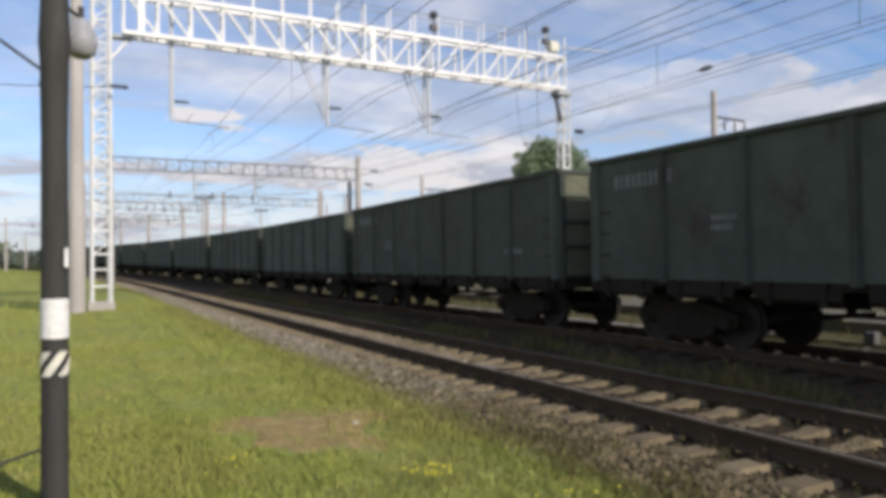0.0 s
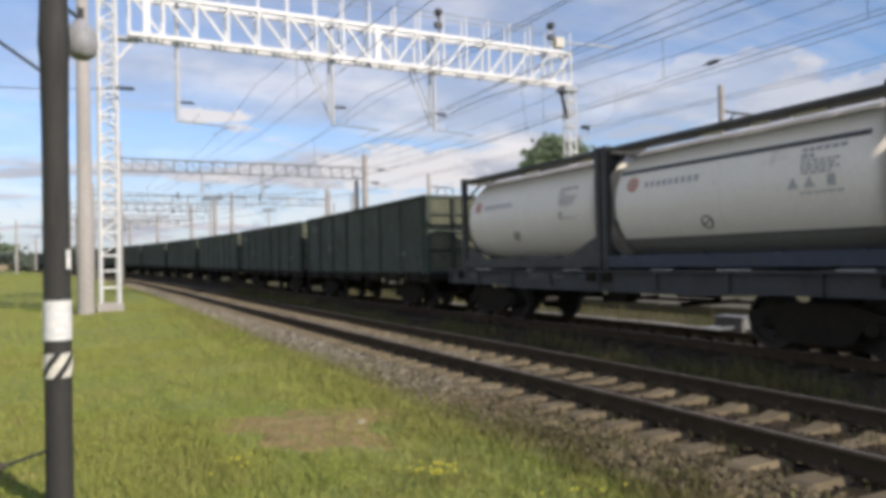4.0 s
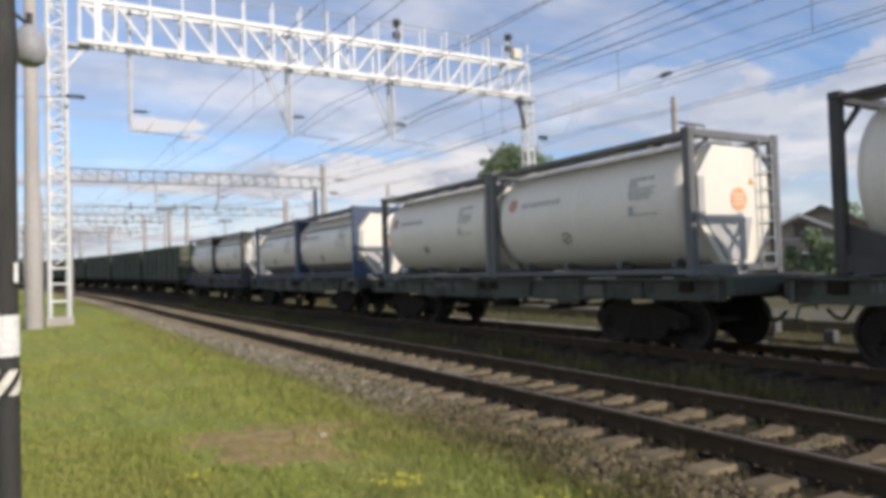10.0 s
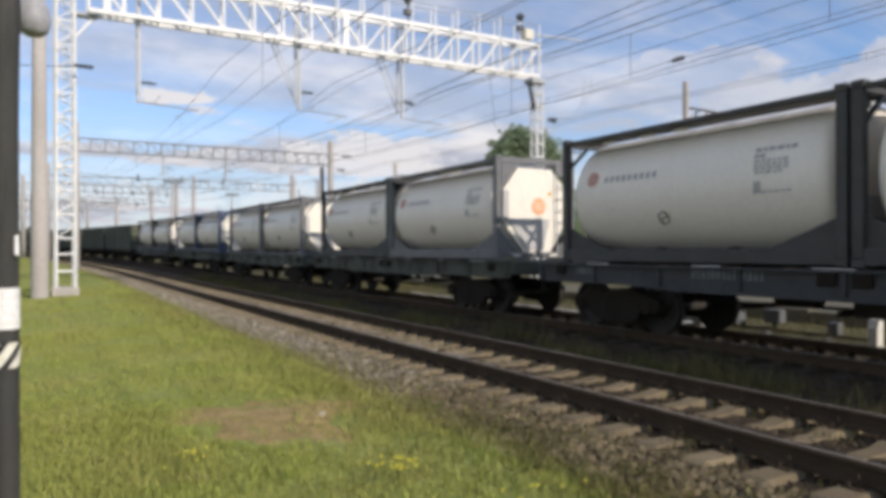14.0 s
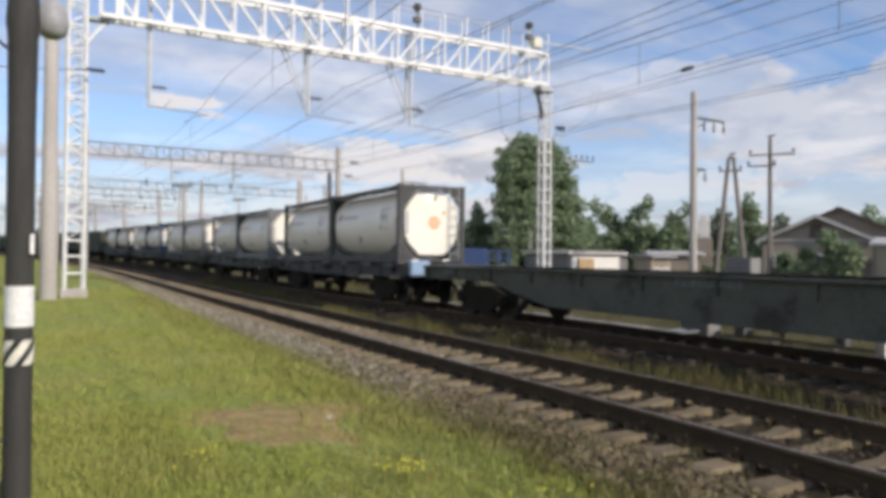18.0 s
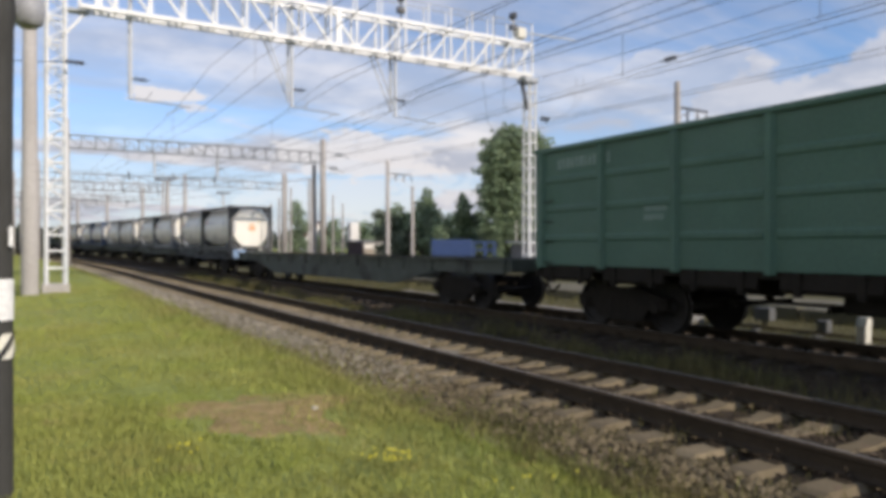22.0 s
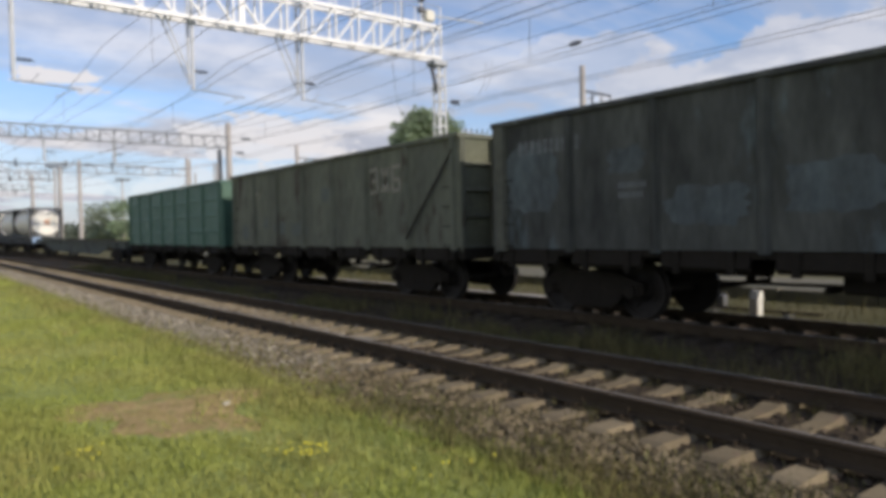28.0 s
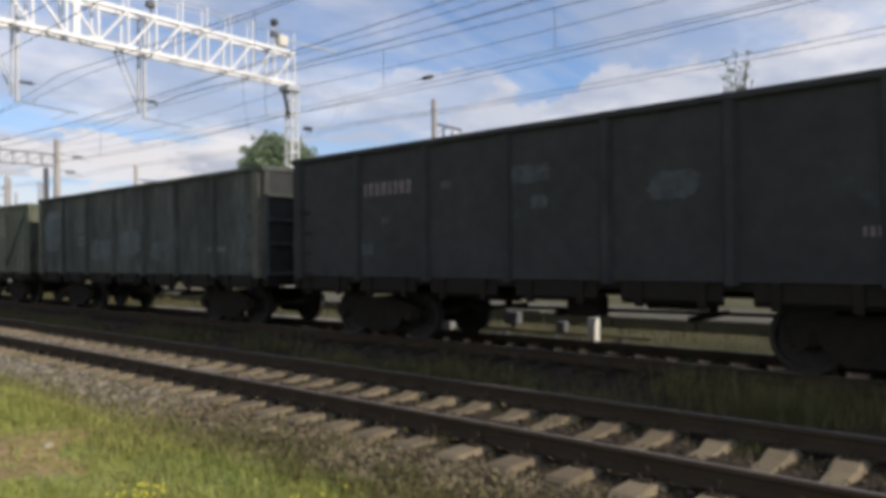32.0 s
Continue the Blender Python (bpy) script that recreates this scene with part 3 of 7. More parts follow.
def build_dry_verge():
    xs, ys = [13.5, 13.8, 14.3, 15, 17, 20, 24, 30, 45, 70], [-40 + 2.5 * i for i in range(70)]
    n = len(xs)
    verts = [(x + bend(y) + (1.5 * smooth_noise(x, y, 0.2) if x > 20 else 0), y, ground_height(x + bend(y), y) + (0.085 if 13.7 < x < 69 else -0.1)) for y in ys for x in xs]
    faces = [(j * n + i, j * n + i + 1, (j + 1) * n + i + 1, (j + 1) * n + i) for j in range(len(ys) - 1) for i in range(n - 1)]
    tagged(piece("dry_verge", quads_mesh("dry_verge", verts, faces, M["dry"])), "dry straw-coloured verge beyond the far track", "ground", kind="structure")


def bed_height(x, y):
    steps = ((3.15, -0.05), (3.45, -0.13), (3.9, -0.235), (4.75, -0.225), (5.6, -0.225), (5.7, -0.214), (6.2, -0.216), (6.45, -0.24), (7.6, -0.235), (8.5, -0.29), (9.4, -0.235), (12.4, -0.235), (13.6, -0.36), (14.3, -0.5))
    for (xa, za), (xb, zb) in zip(steps, steps[1:]):
        if xa <= x <= xb:
            return za + (zb - za) * (x - xa) / (xb - xa)
    return steps[-1][1]


def build_bed():
    xs = [3.15 + 0.11 * i for i in range(102)]
    ys = [-12 + 0.25 * i for i in range(180)] + [33 + 1.5 * i for i in range(60)] + [124 + 6 * i for i in range(16)] + [220, 260, 320, 400]
    verts, n = [], len(xs)
    for y in ys:
        for x in xs:
            wob = 0.022 * smooth_noise(x, y, 2.2) + 0.012 * smooth_noise(x, y, 7.0) if y < 60 else 0
            edge = 0.22 * smooth_noise(1.7, y, 0.35) * max(0.0, 1 - (x - 3.15) / 0.8)
            verts.append((x + edge + bend(y), y, bed_height(x, y) + rise(y) + wob))
    faces = [(j * n + i, j * n + i + 1, (j + 1) * n + i + 1, (j + 1) * n + i) for j in range(len(ys) - 1) for i in range(n - 1)]
    bed = piece("ballast_bed", quads_mesh("ballast_bed", verts, faces, M["gravel"]))
    bed.data.polygons.foreach_set("use_smooth", [True] * len(faces))
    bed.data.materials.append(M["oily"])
    bed.data.materials.append(M["gravel_pale"])
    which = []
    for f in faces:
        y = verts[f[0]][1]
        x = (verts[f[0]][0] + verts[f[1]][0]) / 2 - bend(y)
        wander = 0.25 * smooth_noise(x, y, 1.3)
        # past x = 7.3 the dark bed colour stands in for the train's shade
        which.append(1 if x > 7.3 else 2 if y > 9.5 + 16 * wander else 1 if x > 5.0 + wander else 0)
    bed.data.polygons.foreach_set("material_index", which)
    tagged(bed, "grey-brown crushed stone bed under the tracks", "ballast", kind="structure")


def build_ballast_stones():
    """Loose crushed stone, thick on the shoulder towards the meadow."""
    r = np.random.RandomState(5)
    base = np.array([(0.62, 0, -0.3), (-0.5, 0.62, -0.3), (-0.35, -0.68, -0.3), (0.1, 0.05, 0.62), (0.75, 0.5, 0.25), (-0.62, -0.1, 0.35)])
    tri = np.array([(0, 1, 2), (0, 4, 1), (4, 3, 1), (1, 3, 5), (1, 5, 2), (5, 3, 2), (2, 3, 4), (2, 4, 0)])
    shoulder = ((3.2, 4.95, -7.0, 1.2, 5000), (3.2, 4.95, 1.2, 9.0, 8000), (3.3, 4.95, 9.0, 12.5, 900))
    clean = ((3.3, 4.95, 8.0, 24.0, 5000), (3.3, 5.1, 24.0, 40.0, 3200), (3.3, 5.1, 40.0, 75.0, 3600), (5.2, 7.2, 11.0, 26.0, 1500))
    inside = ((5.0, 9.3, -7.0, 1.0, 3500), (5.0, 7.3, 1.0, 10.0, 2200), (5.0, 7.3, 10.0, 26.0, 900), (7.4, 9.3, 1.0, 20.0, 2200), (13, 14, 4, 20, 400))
    for zones, mat, label in ((shoulder, "stone", "loose grey-brown crushed stones on the ballast shoulder"), (clean, "stone_pale", "pale crushed stones farther along the track"), (inside, "oily_shaded_stone", "dark ballast stones, oily and toned down for the train's shade")):
        vs, fs, k = [], [], 0
        for x0, x1, y0, y1, count in zones:
            for _ in range(count):
                x, y = r.uniform(x0, x1), r.uniform(y0, y1)
                s = r.uniform(0.016, 0.046) * (1.0 + 0.02 * abs(y))
                a, b = r.uniform(0, 6.28), r.uniform(-0.7, 0.7)
                p = base * s * r.uniform(0.7, 1.25, 3)
                ca, sa, cb, sb = math.cos(a), math.sin(a), math.cos(b), math.sin(b)
                rot = np.array([(ca, -sa * cb, sa * sb), (sa, ca * cb, -ca * sb), (0, sb, cb)])
                vs.append(p @ rot.T + (x + bend(y), y, bed_height(x, y) + rise(y) + (0.004 if 5.5 < x < 6.8 else 0.01)))
                fs.append(tri + k)
                k += 6
        me = quads_mesh("ballast_stones", np.concatenate(vs).tolist(), np.concatenate(fs).tolist(), M[mat])
        tagged(piece("ballast_stones", me), label, "gravel", kind="stuff")


RAIL = ((-0.037, 0.0), (-0.037, -0.034), (-0.012, -0.05), (-0.009, -0.13), (-0.03, -0.15), (-0.075, -0.158), (-0.075, -0.17), (0.075, -0.17), (0.075, -0.158), (0.03, -0.15), (0.009, -0.13), (0.012, -0.05), (0.037, -0.034), (0.037, 0.0))


def sleeper_mesh(mat):
    """A concrete sleeper: high under the rails, waisted in the middle, with sloping sides and ends."""
    sections = ((-1.36, 0.125, 0.09, -0.20), (-1.30, 0.15, 0.11, -0.172), (-0.55, 0.145, 0.10, -0.172), (-0.36, 0.12, 0.088, -0.208), (0.36, 0.12, 0.088, -0.208), (0.55, 0.145, 0.10, -0.172), (1.30, 0.15, 0.11, -0.172), (1.36, 0.125, 0.09, -0.20))
    bm = B()
    rings = []
    for x, wb, wt, zt in sections:
        rings.append([bm.verts.new(p) for p in ((x, -wb, -0.37), (x, wb, -0.37), (x, wb, zt - 0.055), (x, wt, zt), (x, -wt, zt), (x, -wb, zt - 0.055))])
    for p, q in zip(rings, rings[1:]):
        for i in range(6):
            bm.faces.new((p[i], p[(i + 1) % 6], q[(i + 1) % 6], q[i]))
    bm.faces.new(rings[0][::-1])
    bm.faces.new(rings[-1])
    return mesh_of("sleeper", bm, mat)


def fastening_mesh():
    """Base plate, two clamps and their bolts on either side of one rail."""
    bm = B()
    box(bm, -0.19, 0.19, -0.075, 0.075, -0.172, -0.158)
    for s in (-1, 1):
        box(bm, s * 0.10 - 0.03, s * 0.10 + 0.03, -0.05, 0.05, -0.158, -0.13)
        rod(bm, (s * 0.10, 0, -0.13), (s * 0.10, 0, -0.075), 0.016, 6)
        rod(bm, (s * 0.155, 0.04, -0.158), (s * 0.155, 0.04, -0.125), 0.018, 6)
    return mesh_of("fastening", bm, M["rail_side"])


def along(bm, outline, x, ys):
    """An outline in x and z drawn out along a track, round its bend."""
    rings = []
    for y in ys:
        h = radians(heading(y))
        rings.append([bm.verts.new((bend(y) + (x + a) * math.cos(h), y + (x + a) * math.sin(h), b + rise(y))) for a, b in outline])
    n = len(outline)
    for p, q in zip(rings, rings[1:]):
        for i in range(n):
            bm.faces.new((p[i], p[(i + 1) % n], q[(i + 1) % n], q[i]))
    bm.faces.new(rings[0][::-1])
    bm.faces.new(rings[-1])
    return bm


def build_track(x, label, near_sleepers, all_to, sleeper_mat):
    track = thing("railway_track", label, "railway track", "parallel tracks")
    ys = [-60.0, 0.0, 26.0] + [28.0 + 3.0 * i for i in range(36)] + [140.0, 180.0, 240.0, 300.0, 380.0]
    for s in (-1, 1):
        bm = B()
        along(bm, RAIL, x + s * 0.7975, ys)
        rail = part("rail", bm, M["rail_side"], track)
        # a narrow pale strip on the far edge imitates the grazing reflection
        bm = B()
        along(bm, ((0.014, -0.004), (0.035, -0.004), (0.035, 0.003), (0.014, 0.003)), x + s * 0.7975, ys)
        part("running_surface", bm, M["rail_top"], rail, "thin pale strip for the gleam on the worn rail top")
    first, last = near_sleepers
    me = sleeper_mesh(sleeper_mat)
    y = -8.03
    while y < last:
        if y >= first:
            piece("sleeper", me, track, on_line(y, x) @ pose(rng.uniform(-0.015, 0.015), rng.uniform(-0.015, 0.015), rng.uniform(-0.008, 0.004), 0, 0, rng.uniform(-0.5, 0.5)))
        y += SLEEPER_STEP
    bm = B()
    while y < all_to:
        old = len(bm.verts)
        box(bm, -1.35, 1.35, -0.14, 0.14, -0.36, -0.19)
        bm.verts.ensure_lookup_table()
        m = on_line(y, x)
        for v in bm.verts[old:]:
            v.co = m @ v.co
        y += SLEEPER_STEP
    tagged(part("far_sleepers", bm, sleeper_mat, track), kind="stuff")
    fm = fastening_mesh()
    y = -8.03 + 8 * SLEEPER_STEP
    while y < 26:
        for s in (-0.7975, 0.7975):
            piece("rail_clamp", fm, track, on_line(y, x) @ pose(s, 0, 0))
        y += SLEEPER_STEP


# ---- masts, portals and wires ----
def portal(x0, x1, y, z_low, z_high, mast_w, depth, mat, label, white=True, rail=True, panels=17, mast_top=(0, 0), mast_z=(0.1, -0.3), poles=False, swing=0.0):
    """A rigid truss across the tracks on two lattice masts."""
    p = thing("catenary_portal", label, "railway portal", "portals over the tracks", at=pose(swing, y, 0, 0, 0, heading(y) if swing else 0))
    for mx, top, base in ((x0, mast_top[0], mast_z[0]), (x1, mast_top[1], mast_z[1])):
        mast = new("mast")
        mast.parent = p
        h = (mast_w if mx == x0 or not rail else 0.44) / 2
        if poles:
            bm = B()
            lathe(bm, [(0.30, base - 0.3), (0.21, top + 1.2), (0.19, top + 1.22)], "z", 16, (mx, 0, 0))
            part("shaft", bm, M["concrete"], mast, "concrete mast", smooth=True)
            continue
        for sx in (-1, 1):
            for sy in (-1, 1):
                bm = B()
                beam(bm, (mx + sx * h, sy * h, base + 0.2), (mx + sx * h * 0.92, sy * h * 0.92, top), 0.10)
                part("leg", bm, mat, mast)
        step = mast_w * 0.7
        k, z = 0, base + 1.9
        flat = []
        for zz in (base + 0.75, base + 1.35):
            flat.append(zz)
        lace_mesh = B()
        beam(lace_mesh, (-h, 0, 0), (h, 0, step), 0.07, 0.04)
        lace_a = mesh_of("lace", lace_mesh, mat)
        lace_mesh = B()
        beam(lace_mesh, (h, 0, 0), (-h, 0, step), 0.07, 0.04)
        lace_b = mesh_of("lace", lace_mesh, mat)
        bar_mesh = B()
        beam(bar_mesh, (-h, 0, 0), (h, 0, 0), 0.06, 0.06)
        bar = mesh_of("bar", bar_mesh, mat)
        for zz in flat:
            for sy in (-1, 1):
                piece("bar", bar, mast, pose(mx, sy * h, zz))
                piece("bar", bar, mast, pose(mx + sy * h, 0, zz, 0, 0, 90))
        if mx == x1:
            z = base + 1.9
            while z < top:
                for sy in (-1, 1):
                    piece("bar", bar, mast, pose(mx, sy * h, z))
                    piece("bar", bar, mast, pose(mx + sy * h, 0, z, 0, 0, 90))
                z += 0.62
        while z + step < top:
            for sy in (-1, 1):
                piece("lace", (lace_a, lace_b)[k % 2], mast, pose(mx, sy * h, z))
                piece("lace", (lace_a, lace_b)[(k + 1) % 2], mast, pose(mx + sy * h, 0, z, 0, 0, 90))
            if mast_w > 0.5 and k % 2 == 0:
                for sy in (-1, 1):
                    piece("bar", bar, mast, pose(mx, sy * h, z))
            z += step
            k += 1
        bm = B()
        box(bm, mx - mast_w * 0.72, mx + mast_w * 0.72, -mast_w * 0.72, mast_w * 0.72, base - 0.3, base + 0.2, 0.03)
        part("foundation", bm, M["concrete"], p, "pale concrete foundation block")
    a, b, d = x0 + (0.75 if rail else 0.0), x1 - 0.1, depth / 2
    for sy in (-1, 1):
        for z in (z_low, z_high):
            bm = B()
            beam(bm, (a, sy * d, z), (b, sy * d, z), 0.15 if white else 0.075)
            part("chord", bm, mat, p)
    step = (b - a) / panels
    up, dn, cross = B(), B(), B()
    thick = 0.085 if rail else 0.05
    beam(up, (0, 0, z_low), (step, 0, z_high), thick)
    beam(dn, (0, 0, z_high), (step, 0, z_low), thick)
    beam(cross, (0, -d, 0), (0, d, 0), 0.05)
    post = B()
    beam(post, (0, 0, z_low), (0, 0, z_high), 0.08 if rail else 0.05)
    up, dn, cross, post = mesh_of("diagonal", up, mat), mesh_of("diagonal", dn, mat), mesh_of("cross_bar", cross, mat), mesh_of("upright", post, mat)
    for i in range(panels + 1):
        x = a + i * step
        for sy in (-1, 1):
            piece("upright", post, p, pose(x, sy * d, 0))
            if i < panels and sy < 0:
                piece("diagonal", dn if i < panels * 0.52 else up, p, pose(x, sy * d, 0))
        piece("cross_bar", cross, p, pose(x, 0, z_low))
        piece("cross_bar", cross, p, pose(x, 0, z_high))
    if rail:
        bar_post = B()
        beam(bar_post, (0, 0, z_high), (0, 0, z_high + 1.0), 0.05)
        bar_post = mesh_of("railing_post", bar_post, mat)
        for i in range(panels + 1):
            for sy in (-1, 1):
                if not (i == panels and sy > 0):
                    piece("railing_post", bar_post, p, pose(a + i * step + (0.1 if sy > 0 else 0), sy * d, 0))
        bm = B()
        for sy in (-1, 1):
            rod(bm, (a, sy * d, z_high + 1.0), (b, sy * d, z_high + 1.0), 0.022)
        part("walkway_handrail", bm, M["grey_steel"], p, "grey walkway handrail")
        for x in (a + step * 0.5, (a + b) / 2 - step * 0.2):
            bm = B()
            box(bm, x - 0.13, x + 0.13, -d - 0.06, -d + 0.06, z_low + 0.05, z_high, 0.02)
            part("joint_plate", bm, mat, p, "broad white joint plate")
    return p


def hanger(x, y, z_top, z_low, vee=True, stay_top=None):
    """A drop strut under the portal with its stays, insulator and registration arm."""
    s = thing("catenary_support", "galvanised drop strut with insulators under the portal", "catenary support", "supports under the portal", at=pose(x, y, 0))
    bm = B()
    beam(bm, (0, 0, z_top), (0, 0, z_low), 0.10)
    part("strut", bm, M["grey_steel"], s)
    bm = B()
    beam(bm, (0, 0.5, z_top), (0, 0.5, z_low + 0.3), 0.08)
    part("strut", bm, M["grey_steel"], s)
    if vee:
        for dy, dz in ((0, 0.5), (0.5, 0.6)):
            bm = B()
            beam(bm, (-1.05, dy, stay_top or z_top), (-0.08, dy, z_low + dz), 0.05)
            part("stay", bm, M["grey_steel"], s)
    bm = B()
    prof = [(0.02, 0.05)]
    for k in range(4):
        prof += [(0.03, 0.10 + k * 0.11), (0.085, 0.13 + k * 0.11), (0.03, 0.17 + k * 0.11)]
    prof.append((0.02, 0.62))
    lathe(bm, prof, "x", 10, (0.0, 0, z_low + 0.75))
    part("insulator", bm, M["dark_steel"], s, "dark ribbed insulator")
    bm = B()
    rod(bm, (-0.1, 0, z_low + 0.05), (2.1, 0, z_low - 0.1), 0.03)
    rod(bm, (0.5, 0, z_low + 0.02), (0.75, 0, z_low + 0.35), 0.02)
    rod(bm, (1.9, 0, z_low - 0.08), (1.2, 0, z_low - 0.45), 0.018)
    part("registration_arm", bm, M["grey_steel"], s)


def searchlight(x, y, z, label="dark round searchlight on a short bracket"):
    s = thing("searchlight", label, "lamp", "lamps on the portal", at=pose(x, y, z))
    bm = B()
    rod(bm, (0, 0, 0), (0, 0, 0.75), 0.04)
    part("stem", bm, M["lamp_grey"], s)
    bm = B()
    lathe(bm, [(0.06, -0.2), (0.14, -0.12), (0.185, 0.03), (0.185, 0.13), (0.165, 0.15)], "y", 16, (0, 0, 0.95))
    part("lamp_head", bm, M["lamp_grey"], s, smooth=False)
    bm = B()
    box(bm, -0.2, 0.14, -0.12, 0.12, 0.25, 0.5, 0.02)
    part("control_box", bm, M["lamp_grey"], s)


def wire(points, r=0.012, label="thin dark overhead wire", sag=0.0, parts=12):
    """One wire through the points, hanging between them."""
    cu = bpy.data.curves.new("overhead_wire", "CURVE")
    cu.dimensions, cu.bevel_depth, cu.bevel_resolution = "3D", r, 0
    pts = []
    for a, b in zip(points, points[1:]):
        for i in range(parts):
            t = i / parts
            p = Vector(a).lerp(Vector(b), t)
            p.z -= sag * 4 * t * (1 - t)
            pts.append(p)
    pts.append(Vector(points[-1]))
    sp = cu.splines.new("POLY")
    sp.points.add(len(pts) - 1)
    for q, p in zip(sp.points, pts):
        q.co = (*p, 1)
    cu.materials.append(M["wire"])
    return tagged(new("overhead_wire", cu), label, "wire", "overhead wires")


PORTALS = (28.2, 56.6, 84.0, 98.0, 112.0, 128.0, 146.0)
LEFT_X, RIGHT_X = 0.88, 21.55


def build_overhead():
    main = portal(LEFT_X, RIGHT_X, 28.2, 10.05, 11.55, 0.6, 0.62, M["white_steel"], "white-painted lattice portal over the tracks with a railed walkway", mast_top=(13.2, 9.75), mast_z=(0.1, -0.1))
    bm = B()
    box(bm, LEFT_X + 0.3, LEFT_X + 1.05, -0.2, 0.2, 9.86, 9.98, 0.02)
    part("bracket_seat", bm, M["grey_steel"], main)
    bm = B()
    beam(bm, (LEFT_X + 0.33, 0, 9.1), (LEFT_X + 0.9, 0, 9.86), 0.09)
    part("bracket_stay", bm, M["white_steel"], main)
    bm = B()
    box(bm, RIGHT_X - 0.55, RIGHT_X + 0.3, -0.35, 0.35, 9.70, 9.98, 0.05)
    part("mast_head", bm, M["grey_steel"], main)
    bm = B()
    beam(bm, (RIGHT_X - 0.5, 0, 9.75), (RIGHT_X - 0.15, 0, 8.4), 0.12)
    part("bracket_stay", bm, M["dark_steel"], main)
    bm = B()
    beam(bm, (20.3, -0.4, 12.0), (24.1, -0.4, 12.15), 0.07)
    part("side_arm", bm, M["grey_steel"], main)
    bm = B()
    box(bm, 20.45, 20.95, -0.55, -0.2, 11.72, 12.22, 0.03)
    part("lamp_box", bm, M["cream"], main, "pale lamp control box")
    bm = B()
    lathe(bm, [(0.03, 0.0), (0.12, 0.12), (0.05, 0.2), (0.13, 0.3), (0.05, 0.38), (0.13, 0.48), (0.03, 0.6)], "x", 10, (22.2, 0, 8.05))
    part("strain_insulator", bm, M["dark_steel"], main, "dark ribbed strain insulator")
    portal(2.4, 21.5, 56.6, 8.65, 9.55, 0.5, 0.35, M["portal_grey"], "grey lattice portal over the tracks", white=False, rail=False, panels=20, mast_top=(9.5, 9.5), poles=True)
    for x, z in ((22.9, 9.5), (22.4, 8.3)):
        ins = thing("wire_insulator", "pale ribbed insulator beside the portal mast", "insulator", "insulators in the wires", at=pose(x, 56.4, z))
        bm = B()
        lathe(bm, [(0.03, -0.4), (0.17, -0.3), (0.06, -0.18), (0.18, -0.05), (0.06, 0.08), (0.17, 0.2), (0.03, 0.35)], "x", 10)
        part("ribbed_body", bm, M["grey_steel"], ins)
        wire([(21.6, 56.4, z + 0.1), (x, 56.4, z), (x + 1.6 , 58.0, z - 0.1)], 0.02, "short dark wire at the portal mast")
    for y, zl in zip(PORTALS[2:], (8.6, 8.9, 8.4, 8.8, 8.6)):
        portal(1.5 + rng.uniform(-1, 1) if y < 90 else 3.0 if y < 120 else 8.4, 26.9 if y < 90 else 21.5 + rng.uniform(-1, 2), y, zl, zl + 0.8, 0.5, 0.3, M["portal_grey"], "far grey lattice portal over the tracks", white=False, rail=False, panels=16, mast_top=(9.4, 9.4), poles=True, swing=bend(y) if y > 90 else 0.0)
    for x, z in ((3.3, 7.0), (9.38, 7.3), (14.1, 7.35)):
        hanger(x, 28.2, 11.5, z, vee=x > 5, stay_top=10.12)
    for y in PORTALS[1:6]:
        for x in (9.0, 13.6):
            hanger(x + bend(y), y, 8.65, 7.0, vee=False)
    searchlight(14.25, 27.9, 11.65)
    searchlight(20.35, 27.9, 11.85)
    # loose jumper loops beside the mast
    for pts in (((26.2, 30.0, 10.9), (26.0, 30.0, 9.6), (25.3, 30.0, 8.8), (24.2, 30.0, 8.6)), ((26.7, 30.0, 11.0), (26.5, 30.0, 10.0), (26.1, 30.0, 9.3)), ((19.0, 28.6, 10.0), (19.3, 28.6, 7.6), (20.2, 28.6, 7.0), (21.3, 28.6, 7.3))):
        wire(pts, 0.011, "thin dark jumper wire hanging in a loop", sag=0.08, parts=4)
    # thin cross spans with insulators between the far masts
    for y, z in ((70.0, 8.1), (91.0, 8.2), (105.0, 7.7), (137.0, 8.3)):
        wire([(1.0 + bend(y), y, z + 0.6), (11.5 + bend(y), y, z), (23.0 + bend(y), y, z + 0.7)], 0.02, "thin dark cross-span wire", sag=0.1)
        for x in (4.6, 9.6, 13.4, 17.2):
            ins = thing("span_insulator", "small dark insulator hung in a cross span", "insulator", "insulators in the wires", at=pose(x + bend(y), y, z + 0.1))
            bm = B()
            lathe(bm, [(0.02, -0.4), (0.11, -0.3), (0.05, -0.2), (0.12, -0.05), (0.05, 0.08), (0.11, 0.2), (0.02, 0.3)], "z", 8)
            part("ribbed_body", bm, M["dark_steel"], ins)
    # the running wires over both tracks, with droppers, and the feeders beside them
    for x, zc, zm in ((TRACK_1, 6.75, 8.6), (TRACK_2, 6.75, 8.6), (15.6, 6.75, 8.6)):
        spans = [-40.0] + list(PORTALS) + [320.0]
        wire([(x + bend(y) + (0.25 if i % 2 else -0.25), y, zc + rise(y)) for i, y in enumerate(spans)], 0.011, "thin dark contact wire over the track")
        wire([(x + bend(y), y, zm + rise(y)) for y in spans], 0.012, "thin dark messenger wire over the track", sag=0.9)
        drop = thing("dropper_row", "thin droppers between messenger and contact wire", "wire", "overhead wires")
        rodm = B()
        rod(rodm, (0, 0, 0), (0, 0, 1), 0.008, 4)
        rodm = mesh_of("dropper", rodm, M["wire"])
